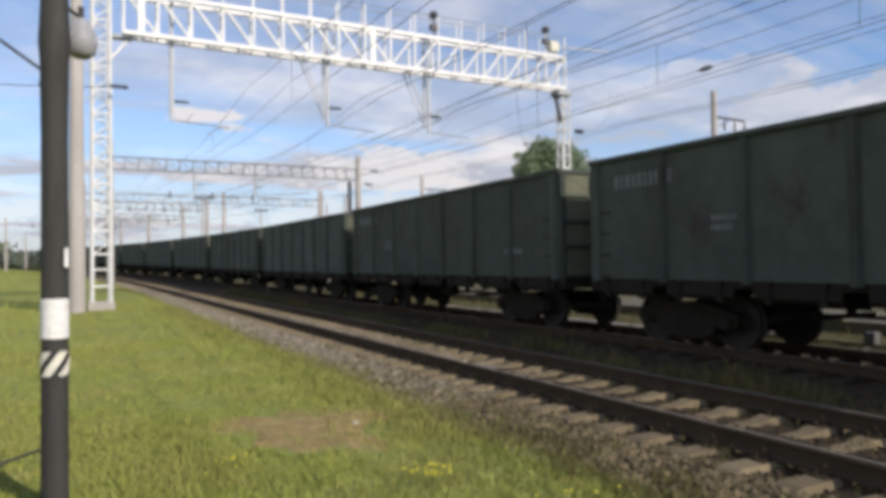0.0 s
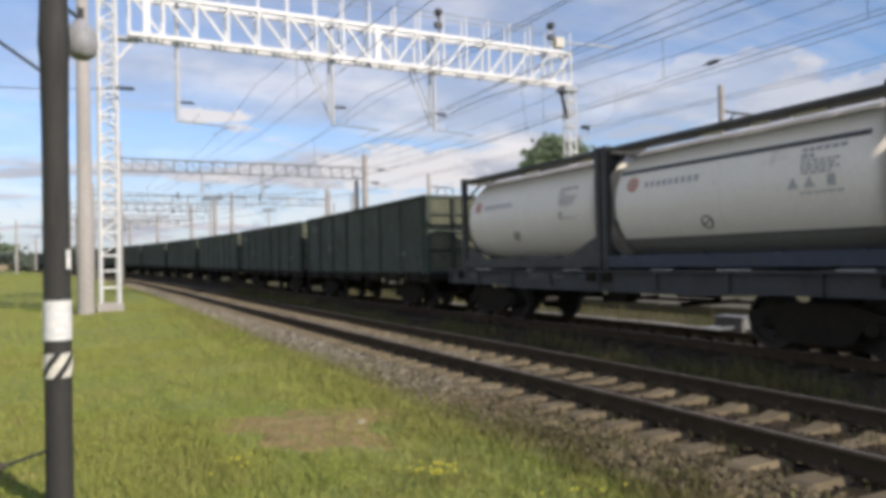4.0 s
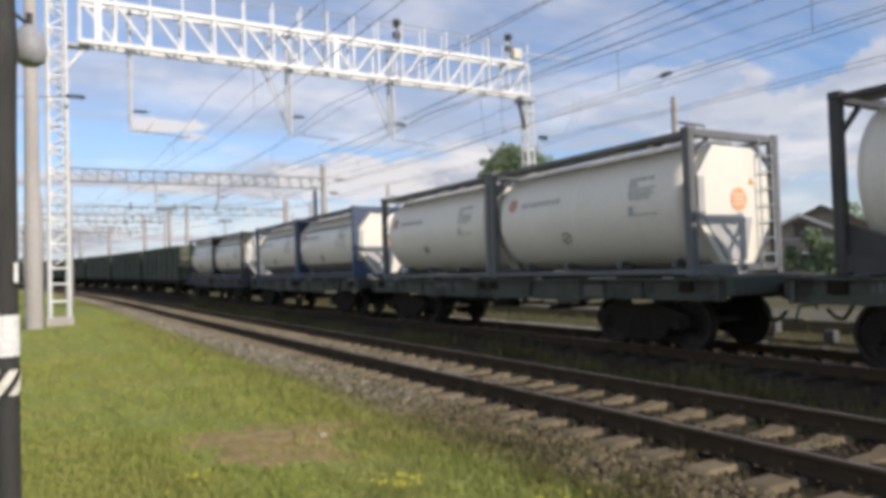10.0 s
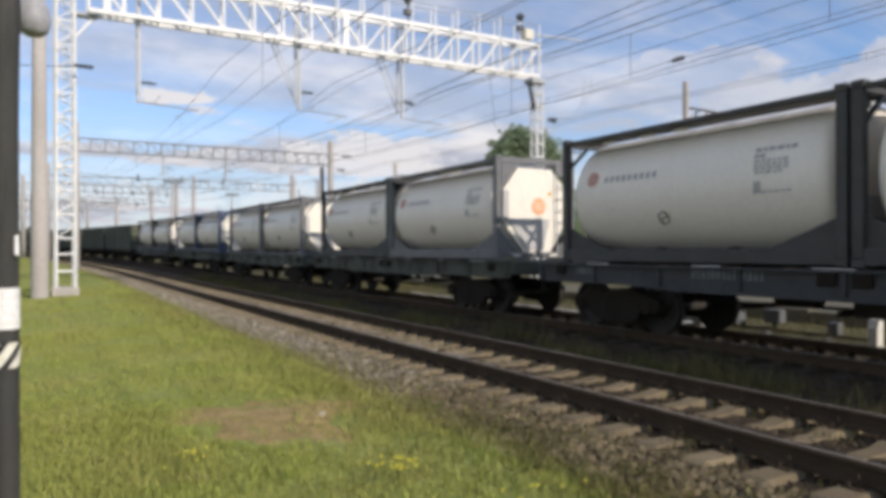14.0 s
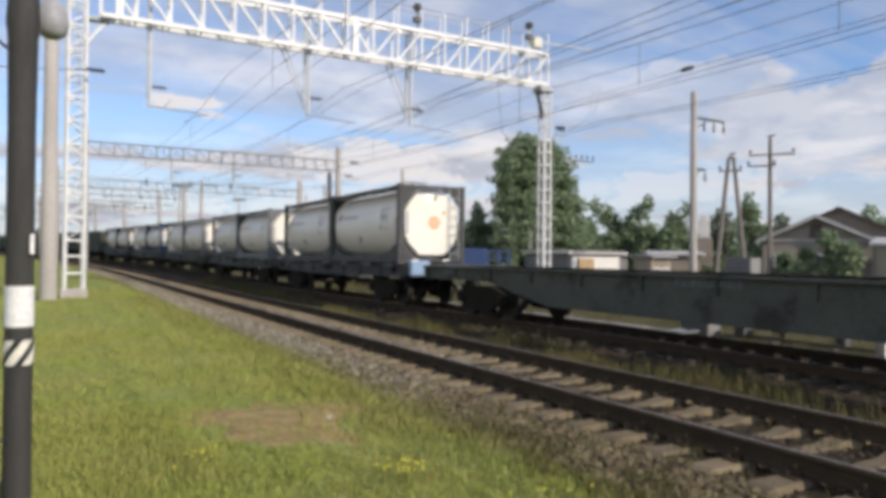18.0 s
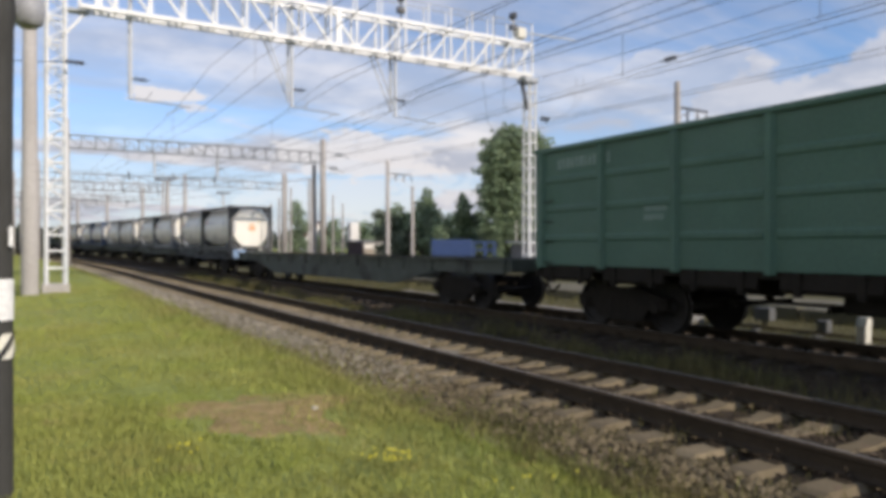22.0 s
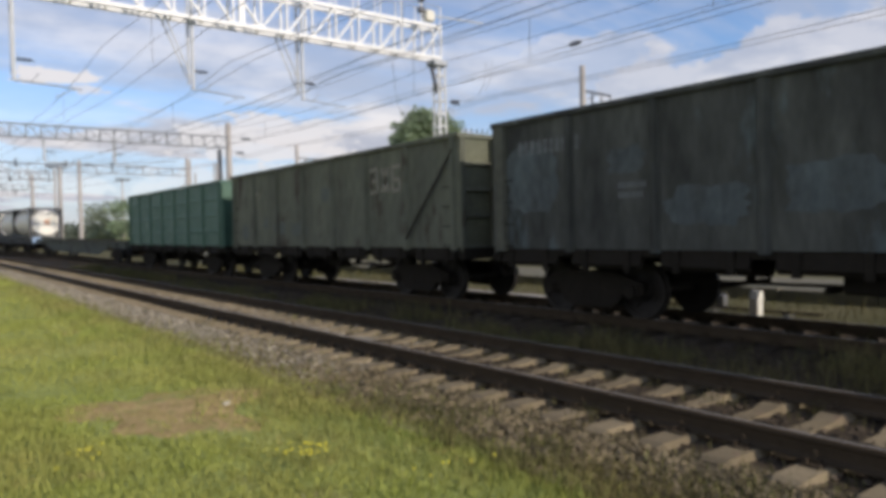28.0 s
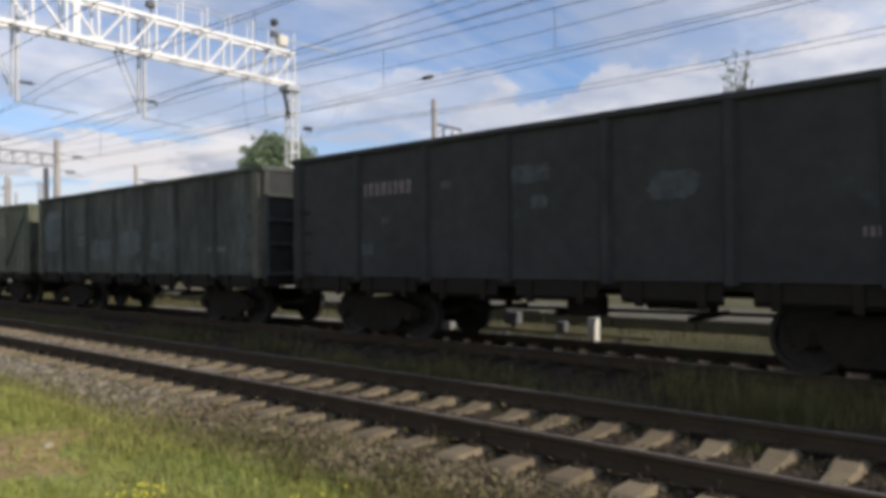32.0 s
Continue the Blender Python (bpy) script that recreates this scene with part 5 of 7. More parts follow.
def tank_container(label, mat, skirt=False, notched=False, seed=1, gusset=True, plates=True):
    """A twenty-foot tank container: a clad barrel in a steel end-frame, with walkway, ladder and valves."""
    r = random.Random(seed)
    c = thing("tank_container", label, "tank container", "tank containers on the flat wagons")
    hl, hw = TC_L / 2, TC_W / 2
    pm, em, cm = B(), B(), B()
    box(pm, -0.075, 0.075, -0.08, 0.08, 0.12, TC_H - 0.12, 0.015)
    box(em, -hw + 0.15, hw - 0.15, -0.06, 0.06, -0.07, 0.07, 0.012)
    box(cm, -0.09, 0.09, -0.09, 0.09, -0.06, 0.06, 0.012)
    pm, em, cm = mesh_of("corner_post", pm, mat), mesh_of("cross_beam", em, mat), mesh_of("corner_casting", cm, mat)
    for sy in (-1, 1):
        for z in (0.12, TC_H - 0.09):
            piece("cross_beam", em, c, pose(0, sy * (hl - 0.08), z))
        for sx in (-1, 1):
            post = piece("corner_post", pm, c, pose(sx * (hw - 0.075), sy * (hl - 0.08), 0))
            for z in (0.06, TC_H - 0.06):
                piece("corner_casting", cm, post, pose(sx * -0.013, sy * -0.008, z))
            bm = B()
            beam(bm, (sx * (hw - 0.12), sy * (hl - 0.1), TC_H - 0.6), (sx * (hw - 0.6), sy * (hl - 0.12), TC_H - 0.15), 0.06)
            part("end_stay", bm, mat, c)
            if gusset:
                bm = B()
                prism(bm, ((sy * (hl - 0.15), 0.72), (sy * (hl - 0.15), 0.2), (sy * (hl - 1.3), 0.2), (sy * (hl - 1.15), 0.30)), "x", sx * (hw - 0.09) - 0.012, sx * (hw - 0.09) + 0.012)
                part("gusset", bm, mat, c)
    lm, tm = B(), B()
    box(lm, -0.05, 0.05, -hl + 0.16, hl - 0.16, 0.03, 0.27 if gusset or skirt else 0.12, 0.01)
    box(tm, -0.03, 0.03, -hl + 0.16, hl - 0.16, TC_H - 0.14, TC_H - 0.05, 0.01)
    low_mat = M["navy"] if skirt else mat
    lm, tm = mesh_of("bottom_rail", lm, low_mat), mesh_of("top_rail", tm, mat)
    for sx in (-1, 1):
        piece("bottom_rail", lm, c, pose(sx * (hw - 0.06), 0, 0))
        piece("top_rail", tm, c, pose(sx * (hw - 0.06), 0, 0))
    # the barrel, with pressed ends
    R, zc = 1.19, 1.32
    a = hl - 0.17
    prof = [(0.05, -a), (0.60, -a + 0.02), (0.95, -a + 0.07), (1.11, -a + 0.14), (1.17, -a + 0.22), (R, -a + 0.32), (R, -1.0), (R, 1.0), (R, a - 0.32), (1.17, a - 0.22), (1.11, a - 0.14), (0.95, a - 0.07), (0.60, a - 0.02), (0.05, a)]
    bm = B()
    lathe(bm, prof, "y", 48, (0, 0, zc))
    barrel = part("barrel", bm, M["tank"], c, "pale grey clad barrel", smooth=True)
    bm = B()
    ring(bm, R - 0.01, R + 0.006, -0.03, 0.03, "y", 48)
    band = mesh_of("cladding_band", bm, M["tank"])
    for y in (-1.75, 0.0, 1.75):
        piece("cladding_band", band, barrel, pose(0, y, zc))
    # a darker shell over the lower barrel paints in its underside shade
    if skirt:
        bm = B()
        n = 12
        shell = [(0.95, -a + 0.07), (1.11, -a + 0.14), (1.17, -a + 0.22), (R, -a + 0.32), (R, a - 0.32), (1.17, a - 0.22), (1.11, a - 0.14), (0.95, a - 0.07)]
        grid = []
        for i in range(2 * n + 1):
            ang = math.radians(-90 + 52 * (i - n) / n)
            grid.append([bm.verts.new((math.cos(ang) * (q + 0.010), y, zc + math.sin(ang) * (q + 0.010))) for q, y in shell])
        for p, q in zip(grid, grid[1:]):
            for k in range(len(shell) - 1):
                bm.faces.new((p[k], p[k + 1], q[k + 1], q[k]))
        sk = part("lower_cladding", bm, M["low_clad"], barrel, "dark grey lower cladding with the underside's shade in its colour", smooth=True)
        g = math.radians(38)
        for sx in (-1, 1):
            bm = B()
            rod(bm, (sx * math.cos(g) * (R + 0.008), -a + 0.3, zc - math.sin(g) * (R + 0.008)), (sx * math.cos(g) * (R + 0.008), a - 0.3, zc - math.sin(g) * (R + 0.008)), 0.014, 6)
            part("cladding_edge", bm, M["skirt"], sk, "dark folded upper edge")
        # a broad dark strap runs along the barrel above its middle
        bm = B()
        q0, q1 = math.asin((1.885 - zc) / R), math.asin((1.955 - zc) / R)
        for sx in (-1, 1):
            prism(bm, [(sx * math.cos(g) * (R + e), zc + math.sin(g) * (R + e)) for g, e in ((q0, -0.01), (q0, 0.014), (q1, 0.014), (q1, -0.01))], "y", -a + 0.3, a - 0.3)
        part("side_strap", bm, M["skirt"], barrel, "dark strap along the barrel")
    # grime washed down from the walkway
    bm = B()
    n = 8
    strip = []
    for i in range(n + 1):
        ang = math.radians(90 + 8 + 27 * i / n)
        strip.append([bm.verts.new((math.cos(ang) * (R + 0.004), y, zc + math.sin(ang) * (R + 0.004))) for y in (-a + 0.42, -0.9, 0.9, a - 0.42)])
    for p, q in zip(strip, strip[1:]):
        for k in range(3):
            bm.faces.new((p[k], p[k + 1], q[k + 1], q[k]))
    part("stained_top", bm, M["tank_stain"], barrel, "grimy grey-stained top cladding", smooth=True)
    bm = B()
    q = math.radians(127)
    for y0, y1 in ((-a + 0.34, -0.05), (0.05, a - 0.34)):
        rod(bm, (math.cos(q) * (R + 0.003), y0, zc + math.sin(q) * (R + 0.003)), (math.cos(q + 0.02) * (R + 0.003), y1, zc + math.sin(q + 0.02) * (R + 0.003)), 0.011, 5)
    part("cladding_seam", bm, M["walkway"], barrel, "dark lapped cladding seam")
    # three pale strips at random places imitate sun glints under the top rail
    for _ in range(3):
        y0 = r.uniform(-hl + 0.4, hl - 1.0)
        bm = B()
        box(bm, -0.98, -0.93, y0, y0 + r.uniform(0.25, 0.6), TC_H - 0.20, TC_H - 0.145, 0.006)
        part("walkway_bracket", bm, M["tank_end"], c, "short pale strip for a sun glint beside the walkway")
    # cradle under the barrel
    bm = B()
    box(bm, -0.75, 0.75, -0.05, 0.05, 0.16, 0.30)
    sm = mesh_of("saddle", bm, low_mat)
    for y in (-2.2, -0.8, 0.8, 2.2):
        piece("saddle", sm, c, pose(0, y, 0))
    # walkway on top with its spill box
    bm = B()
    box(bm, -1.13, -0.6, -hl + 0.25, hl - 0.25, TC_H - 0.12, TC_H - 0.085)
    spill = B()
    box(spill, 0.1, 0.7, -0.5, 0.5, TC_H - 0.10, TC_H - 0.03)
    part("spill_box", spill, M["tank_end"], c, "white spill box")
    part("walkway", bm, M["walkway"], c, "grimy dark grey walkway plank")
    # white end panel with valve door, ladder, emblem (rear, towards -y)
    e = -hl + 0.06
    if notched:
        outline = ((-0.93, 1.78), (-0.86, 1.78), (-0.86, 1.88), (-0.55, 2.24), (-0.2, 2.24), (-0.17, 2.04), (0.17, 2.04), (0.2, 2.24), (0.52, 2.24), (0.84, 1.90), (0.84, 1.80), (0.95, 1.78), (0.95, 0.82), (0.84, 0.80), (0.84, 0.68), (0.48, 0.30), (-0.46, 0.30), (-0.84, 0.70), (-0.84, 0.82), (-0.93, 0.84))
    else:
        outline = ((-0.55, 2.28), (0.50, 2.28), (0.78, 1.98), (0.95, 1.85), (0.98, 0.95), (0.45, 0.17), (-0.35, 0.17), (-0.98, 0.95), (-0.98, 1.72))
    bm = B()
    prism(bm, outline, "y", e, e + 0.22)
    part("end_panel", bm, M["tank_end"], c, "cream-white insulated end panel")
    bm = B()
    box(bm, -1.02, -0.84, e - 0.06, e + 0.06, 0.98, 1.72, 0.02)
    part("document_box", bm, M["end_patch"], c, "grey document box")
    if not notched:
        bm = B()
        prism(bm, ((-0.86, 1.02), (0.42, 1.02), (0.22, 0.25), (-0.28, 0.25)), "y", e - 0.035, e - 0.002)
        part("valve_door", bm, M["end_patch"], c, "grey valve door")
    bm = B()
    lathe(bm, [(0.02, e - 0.012), (0.21, e - 0.012), (0.21, e - 0.003), (0.02, e - 0.003)], "y", 24, (0.1, 0, 1.34))
    emblem = part("emblem", bm, M["orange"], c, "plain orange disc")
    if plates:
        for sx in (-1, 1):
            for z0, dz in ((TC_H - 0.17, -0.62), (0.2, 0.5)):
                bm = B()
                prism(bm, ((sx * (hw - 0.16), z0), (sx * (hw - 0.66), z0), (sx * (hw - 0.16), z0 + dz)), "y", e - 0.06, e - 0.035)
                part("corner_plate", bm, mat, c, "dark triangular corner plate")
        for x in (-0.62, 0.52):
            bm = B()
            box(bm, x - 0.12, x + 0.12, e - 0.075, e - 0.062, 0.09, 0.15)
            part("number_plate", bm, M["tank_end"], c, "small white plate")
    bm = B()
    for z in (1.26, 1.34, 1.42):
        box(bm, -0.04, 0.24, e - 0.016, e - 0.012, z - 0.012, z + 0.012)
    part("emblem_mark", bm, M["tank_end"], emblem)
    bm = B()
    prism(bm, ((0.38, 1.62), (0.52, 1.62), (0.45, 1.75)), "y", e - 0.01, e - 0.003)
    part("warning_sign", bm, M["yellow"], c, "small yellow triangle")
    bm = B()
    for x in (0.62, 0.98):
        rod(bm, (x, e - 0.08, 0.12), (x, e - 0.08, TC_H - 0.1), 0.017, 6)
    for k in range(7):
        rod(bm, (0.62, e - 0.08, 0.35 + k * 0.3), (0.98, e - 0.08, 0.35 + k * 0.3), 0.014, 6)
    part("ladder", bm, M["grey_steel"], c, "grey steel ladder")
    # marks on the near side of the barrel
    def on_barrel(y, z, w, h):
        bm_ = B()
        n_ = 3
        vs_ = []
        for i in range(n_ + 1):
            zz = z - h / 2 + h * i / n_
            x = -math.sqrt(max(0.01, (R + 0.011) ** 2 - (zz - zc) ** 2))
            vs_.append([bm_.verts.new((x, y + w / 2, zz)), bm_.verts.new((x, y - w / 2, zz))])
        for p, q in zip(vs_, vs_[1:]):
            bm_.faces.new((p[0], p[1], q[1], q[0]))
        return bm_
    bm = B()
    rows = [(-1.85, 1.80, 0.62, 0.06), (-1.62, 1.70, 0.16, 0.06), (-1.85, 1.62, 0.6, 0.035), (-1.83, 1.56, 0.56, 0.035), (-1.85, 1.50, 0.6, 0.035), (-1.8, 1.44, 0.45, 0.035), (-1.85, 1.14, 0.62, 0.03)]
    for y, z, w, h in rows:
        y_ = y + w / 2
        while y_ > y - w / 2:
            ww = r.uniform(0.05, 0.12)
            q = on_barrel(y_ - ww / 2, z, ww, h)
            q.to_mesh(tmp_mesh)
            q.free()
            bm.from_mesh(tmp_mesh)
            y_ -= ww + 0.03
    tagged(part("data_block", bm, M["marking"], c, "small grey lines of lettering"), kind="stuff")
    if skirt:
        for y in (-1.42, -1.70):
            bm = B()
            x = -math.sqrt((R + 0.008) ** 2 - (1.30 - zc) ** 2)
            prism(bm, ((y - 0.09, 1.22), (y + 0.09, 1.22), (y, 1.39)), "x", x - 0.006, x + 0.02)
            part("warning_sign", bm, M["end_patch"], c, "small dark warning triangle")
    part("code_square", on_barrel(-1.62 if not skirt else -2.05, 1.22 if not skirt else 1.30, 0.13, 0.17), M["end_patch"], c, "small dark grey square")
    bm = B()
    for k in range(9):
        q = on_barrel(1.75 - k * 0.155, 1.62, 0.085, 0.11)
        q.to_mesh(tmp_mesh)
        q.free()
        bm.from_mesh(tmp_mesh)
    tagged(part("name_mark", bm, M["name_grey"], c, "grey blocks of a faded name"), kind="stuff")
    bm = B()
    ang = math.asin((1.66 - zc) / R)
    lathe(bm, [(0.02, -0.008), (0.15, -0.008), (0.15, 0.01), (0.02, 0.01)], "x", 24)
    emb = part("side_emblem", bm, M["side_emblem"], c, "plain orange disc with pale bars", at=pose(-math.cos(ang) * (R + 0.006), 2.15, 1.66, 0, math.degrees(ang), 0))
    for q in (-0.05, 0.0, 0.05):
        bm = B()
        box(bm, -0.012, -0.008, -0.10, 0.10, q - 0.009, q + 0.009)
        part("pale_bar", bm, M["end_patch"], emb)
    bm = B()
    ang = math.asin((0.82 - zc) / R)
    ring(bm, 0.108, 0.126, -0.006, 0.01, "x", 20)
    beam(bm, (0.002, -0.08, 0.05), (0.002, 0.08, -0.05), 0.016, 0.02)
    part("round_mark", bm, M["dark_steel"], c, "small dark ring mark", at=pose(-math.cos(ang) * (R + 0.006), 0.35, 0.82, 0, math.degrees(ang), 0))
    return c


tmp_mesh = bpy.data.meshes.new("marks_scratch")
# seconds, how far the train has gone: it slows down
RUN = ((0, -15.52), (1, -10.28), (2, -5.03), (3, 0.18), (6, 16.1), (7, 21.44), (8, 26.65), (9, 31.87), (10, 37.2), (11, 42.32), (12, 47.43), (13, 52.63), (14, 57.84), (15, 62.98), (18, 78.36), (19, 83.32), (21, 92.98), (22, 97.5), (23, 101.97), (24, 106.48), (27, 119.7), (28, 123.9), (30, 131.9), (31, 135.74), (32, 139.52))


def build_train():
    dark = "dark green steel gondola wagon with ribbed sides and rusty patches"
    g = gondola(dark, M["gondola_dark"], seed=3)
    MOVERS.append((g, 20.55))
    g2 = gondola("dark grey-green steel gondola wagon with ribbed sides", M["gondola_dark"], seed=8)
    MOVERS.append((g2, 34.45))
    plain = gondola("dark gondola wagon far along the goods train", M["gondola_dark"], seed=5, spin=False, marks=False)
    MOVERS.append((plain, 48.4))
    for k in range(1, 10):
        MOVERS.append((copy_thing(plain, Matrix()), 48.4 + 13.95 * k))
    tanks = ((6.19, "frame_dark", "flat_blue", True, "dark"), (-8.42, "frame_blue", "flat_green", True, "blue"), (-22.9, "frame_grey", "flat_green", False, "grey"), (-37.5, "frame_grey", "flat_green", False, "grey"), (-52.15, "frame_dark", "flat_blue", False, "dark"))
    for i, (yc, fr, fl, sk, word) in enumerate(tanks):
        f = flat_wagon("%s container flat wagon carrying two tank containers" % ("slate-blue" if fl == "flat_blue" else "grey-green"), M[fl], 6.75, (0.38, 0.44, 2.9, 4.2), (-4.7, 4.7), 7.28, seed=20 + i)
        if i == 2:
            bm = B()
            box(bm, -1.315, -1.302, -3.98, -3.42, 0.94, 1.16)
            plate = part("data_plate", bm, M["dull_plate"], f, "faded cream data plate")
            for k in range(4):
                bm = B()
                box(bm, -1.318, -1.315, -3.92 + k * 0.13, -3.84 + k * 0.13, 1.0, 1.1)
                part("character", bm, M["dull_grey"], plate)
        if i == 4:
            bm = B()
            box(bm, -1.2, -0.55, -6.98, -6.70, 0.95, 1.42, 0.04)
            part("brake_platform", bm, M["pale_blue"], f, "pale blue brake platform")
        MOVERS.append((f, yc))
        for j, s in enumerate((1, -1)):
            front = s > 0
            kind = fr if not (i == 3 and front) else "frame_dark"
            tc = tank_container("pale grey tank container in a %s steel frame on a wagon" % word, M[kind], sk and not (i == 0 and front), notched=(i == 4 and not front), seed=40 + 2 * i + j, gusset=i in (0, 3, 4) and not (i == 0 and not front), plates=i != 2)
            MOVERS.append((tc, yc, s * (TC_L / 2 + 0.03), 1.31))
    f = flat_wagon("long empty grey-green flat wagon with a deep side sill", M["flat_green"], 11.95, (0.34, 0.80, 6.2, 8.6), (-9.3, 9.3), 12.8, seed=31, plates=False)
    MOVERS.append((f, -72.15))
    MOVERS.append((gondola("fresh green steel gondola wagon with corrugated panels", M["gondola_green"], corrugated=True, seed=11, GON_TOP=3.63, end_mat=M["gondola_green"]), -91.83))
    MOVERS.append((gondola("faded grey-green gondola wagon with white brush strokes and a diagonal brace", M["gondola_old"], seed=12, brace=True, marks=False, GON_TOP=3.64), -105.78))
    MOVERS.append((gondola("sooty grey gondola wagon with worn bluish patches", M["gondola_worn"], seed=13, corner_mat=M["corner_olive"], end_mat=M["gondola_black"], GON_TOP=3.66, patch=((4.62, 6.05, 1.75, 3.2), (1.05, 2.5, 1.55, 2.2), (-0.8, 0.7, 1.65, 2.45), (2.8, 3.6, 2.4, 2.9), (-2.4, -1.2, 1.5, 2.1))), -119.7))
    MOVERS.append((gondola("coal-black gondola wagon with a pale number", M["gondola_black"], seed=14, number=(2.2, 2.74), GON_TOP=3.66, patch=((0.05, 1.0, 2.70, 3.04), (0.1, 0.45, 2.3, 2.55), (3.55, 3.8, 2.2, 2.32), (2.05, 2.3, 2.75, 2.9), (-2.3, -1.5, 2.30, 2.75), (4.0, 4.5, 1.6, 1.85))), -133.65))
    MOVERS.append((gondola("dark gondola wagon at the end of the goods train", M["gondola_dark"], seed=15, marks=False, GON_TOP=3.66), -147.6))


def gone(t):
    """How far the train has gone at t, smoothly through the table."""
    ts, ss = [q[0] for q in RUN], [q[1] for q in RUN]
    i = min(max(sum(1 for q in ts if q <= t) - 1, 0), len(ts) - 2)

    def speed(k):
        if 0 < k < len(ts) - 1:
            return (ss[k + 1] - ss[k - 1]) / (ts[k + 1] - ts[k - 1])
        k = min(k, len(ts) - 2)
        return (ss[k + 1] - ss[k]) / (ts[k + 1] - ts[k])

    w = ts[i + 1] - ts[i]
    u = (t - ts[i]) / w
    return (2 * u ** 3 - 3 * u * u + 1) * ss[i] + (u ** 3 - 2 * u * u + u) * w * speed(i) + (3 * u * u - 2 * u ** 3) * ss[i + 1] + (u ** 3 - u * u) * w * speed(i + 1)


def motions():
    rows = [(float(t), gone(t)) for t in range(33)]
    for ob, off, *on in MOVERS:
        seat = pose(0, on[0], on[1]) if on else Matrix()
        walk(ob, [(t, on_line(s + off, TRACK_2) @ seat) for t, s in rows])
    fine = [(0.1 * i, gone(0.1 * i)) for i in range(321)]
    ts, ss = [q[0] for q in fine], [q[1] for q in fine]
    times = []
    go = ss[0]
    while go < ss[-1]:
        times.append((float(np.interp(go, ss, ts)), go))
        go += 0.60
    times.append((32.0, ss[-1]))
    for w, y in SPINNERS:
        walk(w, [(t, pose(0, y, WHEEL_R, -math.degrees((s - ss[0]) / WHEEL_R), 0, 0)) for t, s in times])


# ---- beside the line ----
def at_bearing(az, dist):
    """A place on the ground by its bearing from the track's line and its distance from the camera."""
    return dist * math.sin(radians(az)), dist * math.cos(radians(az))


def marker_post():
    p = thing("marker_post", "black-tarred round post with a white band and striped plate", "post", at=pose(-0.135, 5.12, -0.016))
    bm = B()
    prof = [(0.083, -0.3), (0.081, 0.0), (0.078, 1.0), (0.078, 2.4), (0.084, 2.9), (0.094, 3.0), (0.086, 3.15), (0.081, 3.3), (0.078, 4.6)]
    lathe(bm, prof, "z", 20)
    part("shaft", bm, M["black_post"], p, smooth=True)
    bm = B()
    lathe(bm, [(0.076, 1.122), (0.0815, 1.122), (0.0815, 1.372), (0.076, 1.372)], "z", 24)
    part("white_band", bm, M["white_paint"], p, "white-painted band")
    bm = B()
    lathe(bm, [(0.076, 0.88), (0.0812, 0.88), (0.0812, 1.05), (0.076, 1.05)], "z", 24)
    plate = part("striped_plate", bm, M["black_paint"], p, "black plate with pale diagonal stripes")
    for k in range(5):
        bm = B()
        a0 = math.radians(-150 + k * 72)
        edge = []
        for i in range(9):
            t = i / 8
            edge.append([bm.verts.new((math.cos(q) * 0.0848, math.sin(q) * 0.0848, 0.888 + 0.154 * t)) for q in (a0 + t * 1.35, a0 + t * 1.35 + 0.37, a0 + t * 1.35 + 0.74)])
        for u, v in zip(edge, edge[1:]):
            bm.faces.new((u[0], u[1], v[1], v[0]))
            bm.faces.new((u[1], u[2], v[2], v[1]))
        part("stripe", bm, M["cream"], plate)
    bm = B()
    box(bm, 0.055, 0.078, -0.09, -0.05, 1.57, 1.69)
    part("tag", bm, M["white_paint"], p, "small white tag")
    lamp = thing("post_lamp", "grey round lamp housing hung beside the post", "lamp", at=pose(0.02, 5.40, 3.12))
    bm = B()
    lathe(bm, [(0.03, 0.14), (0.05, 0.12), (0.09, 0.06), (0.105, -0.02), (0.09, -0.10), (0.05, -0.13)], "z", 20)
    part("housing", bm, M["speaker"], lamp, smooth=True)
    bm = B()
    rod(bm, (0, 0, 0.14), (-0.16, -0.2, 0.20), 0.012, 6)
    rod(bm, (0, 0, 0.12), (0, 0, 0.22), 0.02, 8)
    part("bracket", bm, M["dark_steel"], lamp)
    wire([(-0.19, 5.12, 2.80), (-4.0, 5.3, 5.55)], 0.010, "dark stay wire running up from the post")
    wire([(-22, 27.4, 6.6), (-2.8, 27.4, 7.6), (1.5, 27.4, 7.93)], 0.016, "dark cross wire to the lattice mast", sag=0.05)
    for x, z in ((-0.75, 7.76), (1.45, 7.92)):
        ins = thing("wire_insulator", "dark ribbed insulator in the cross wire", "insulator", "insulators in the wires", at=pose(x, 27.4, z))
        bm = B()
        lathe(bm, [(0.02, -0.3), (0.09, -0.24), (0.03, -0.17), (0.09, -0.1), (0.03, -0.03), (0.09, 0.04), (0.03, 0.11), (0.09, 0.18), (0.02, 0.3)], "x", 10)
        part("ribbed_body", bm, M["dark_steel"], ins)
    wire([(-0.19, 5.10, 0.42), (-0.40, 4.62, 0.465)], 0.009, "dark cable from the post to the barrier")
    # low barrier and track-side box beside it
    b = thing("low_barrier", "low weathered steel tube barrier on short legs in the grass", "barrier", at=pose(-0.41, 4.62, -0.035))
    bm = B()
    rod(bm, (-1.6, -0.42, 0.465), (0, 0, 0.50), 0.042, 12, 0.038)
    rod(bm, (-0.02, 0, 0.50), (0.03, 0.01, 0.50), 0.03, 10, 0.014)
    part("bar", bm, M["grey_iron"], b)
    for q in (0.07, 0.55, 0.92):
        bm = B()
        rod(bm, (-1.6 * q, -0.42 * q, -0.05), (-1.6 * q, -0.42 * q, 0.47), 0.028, 8)
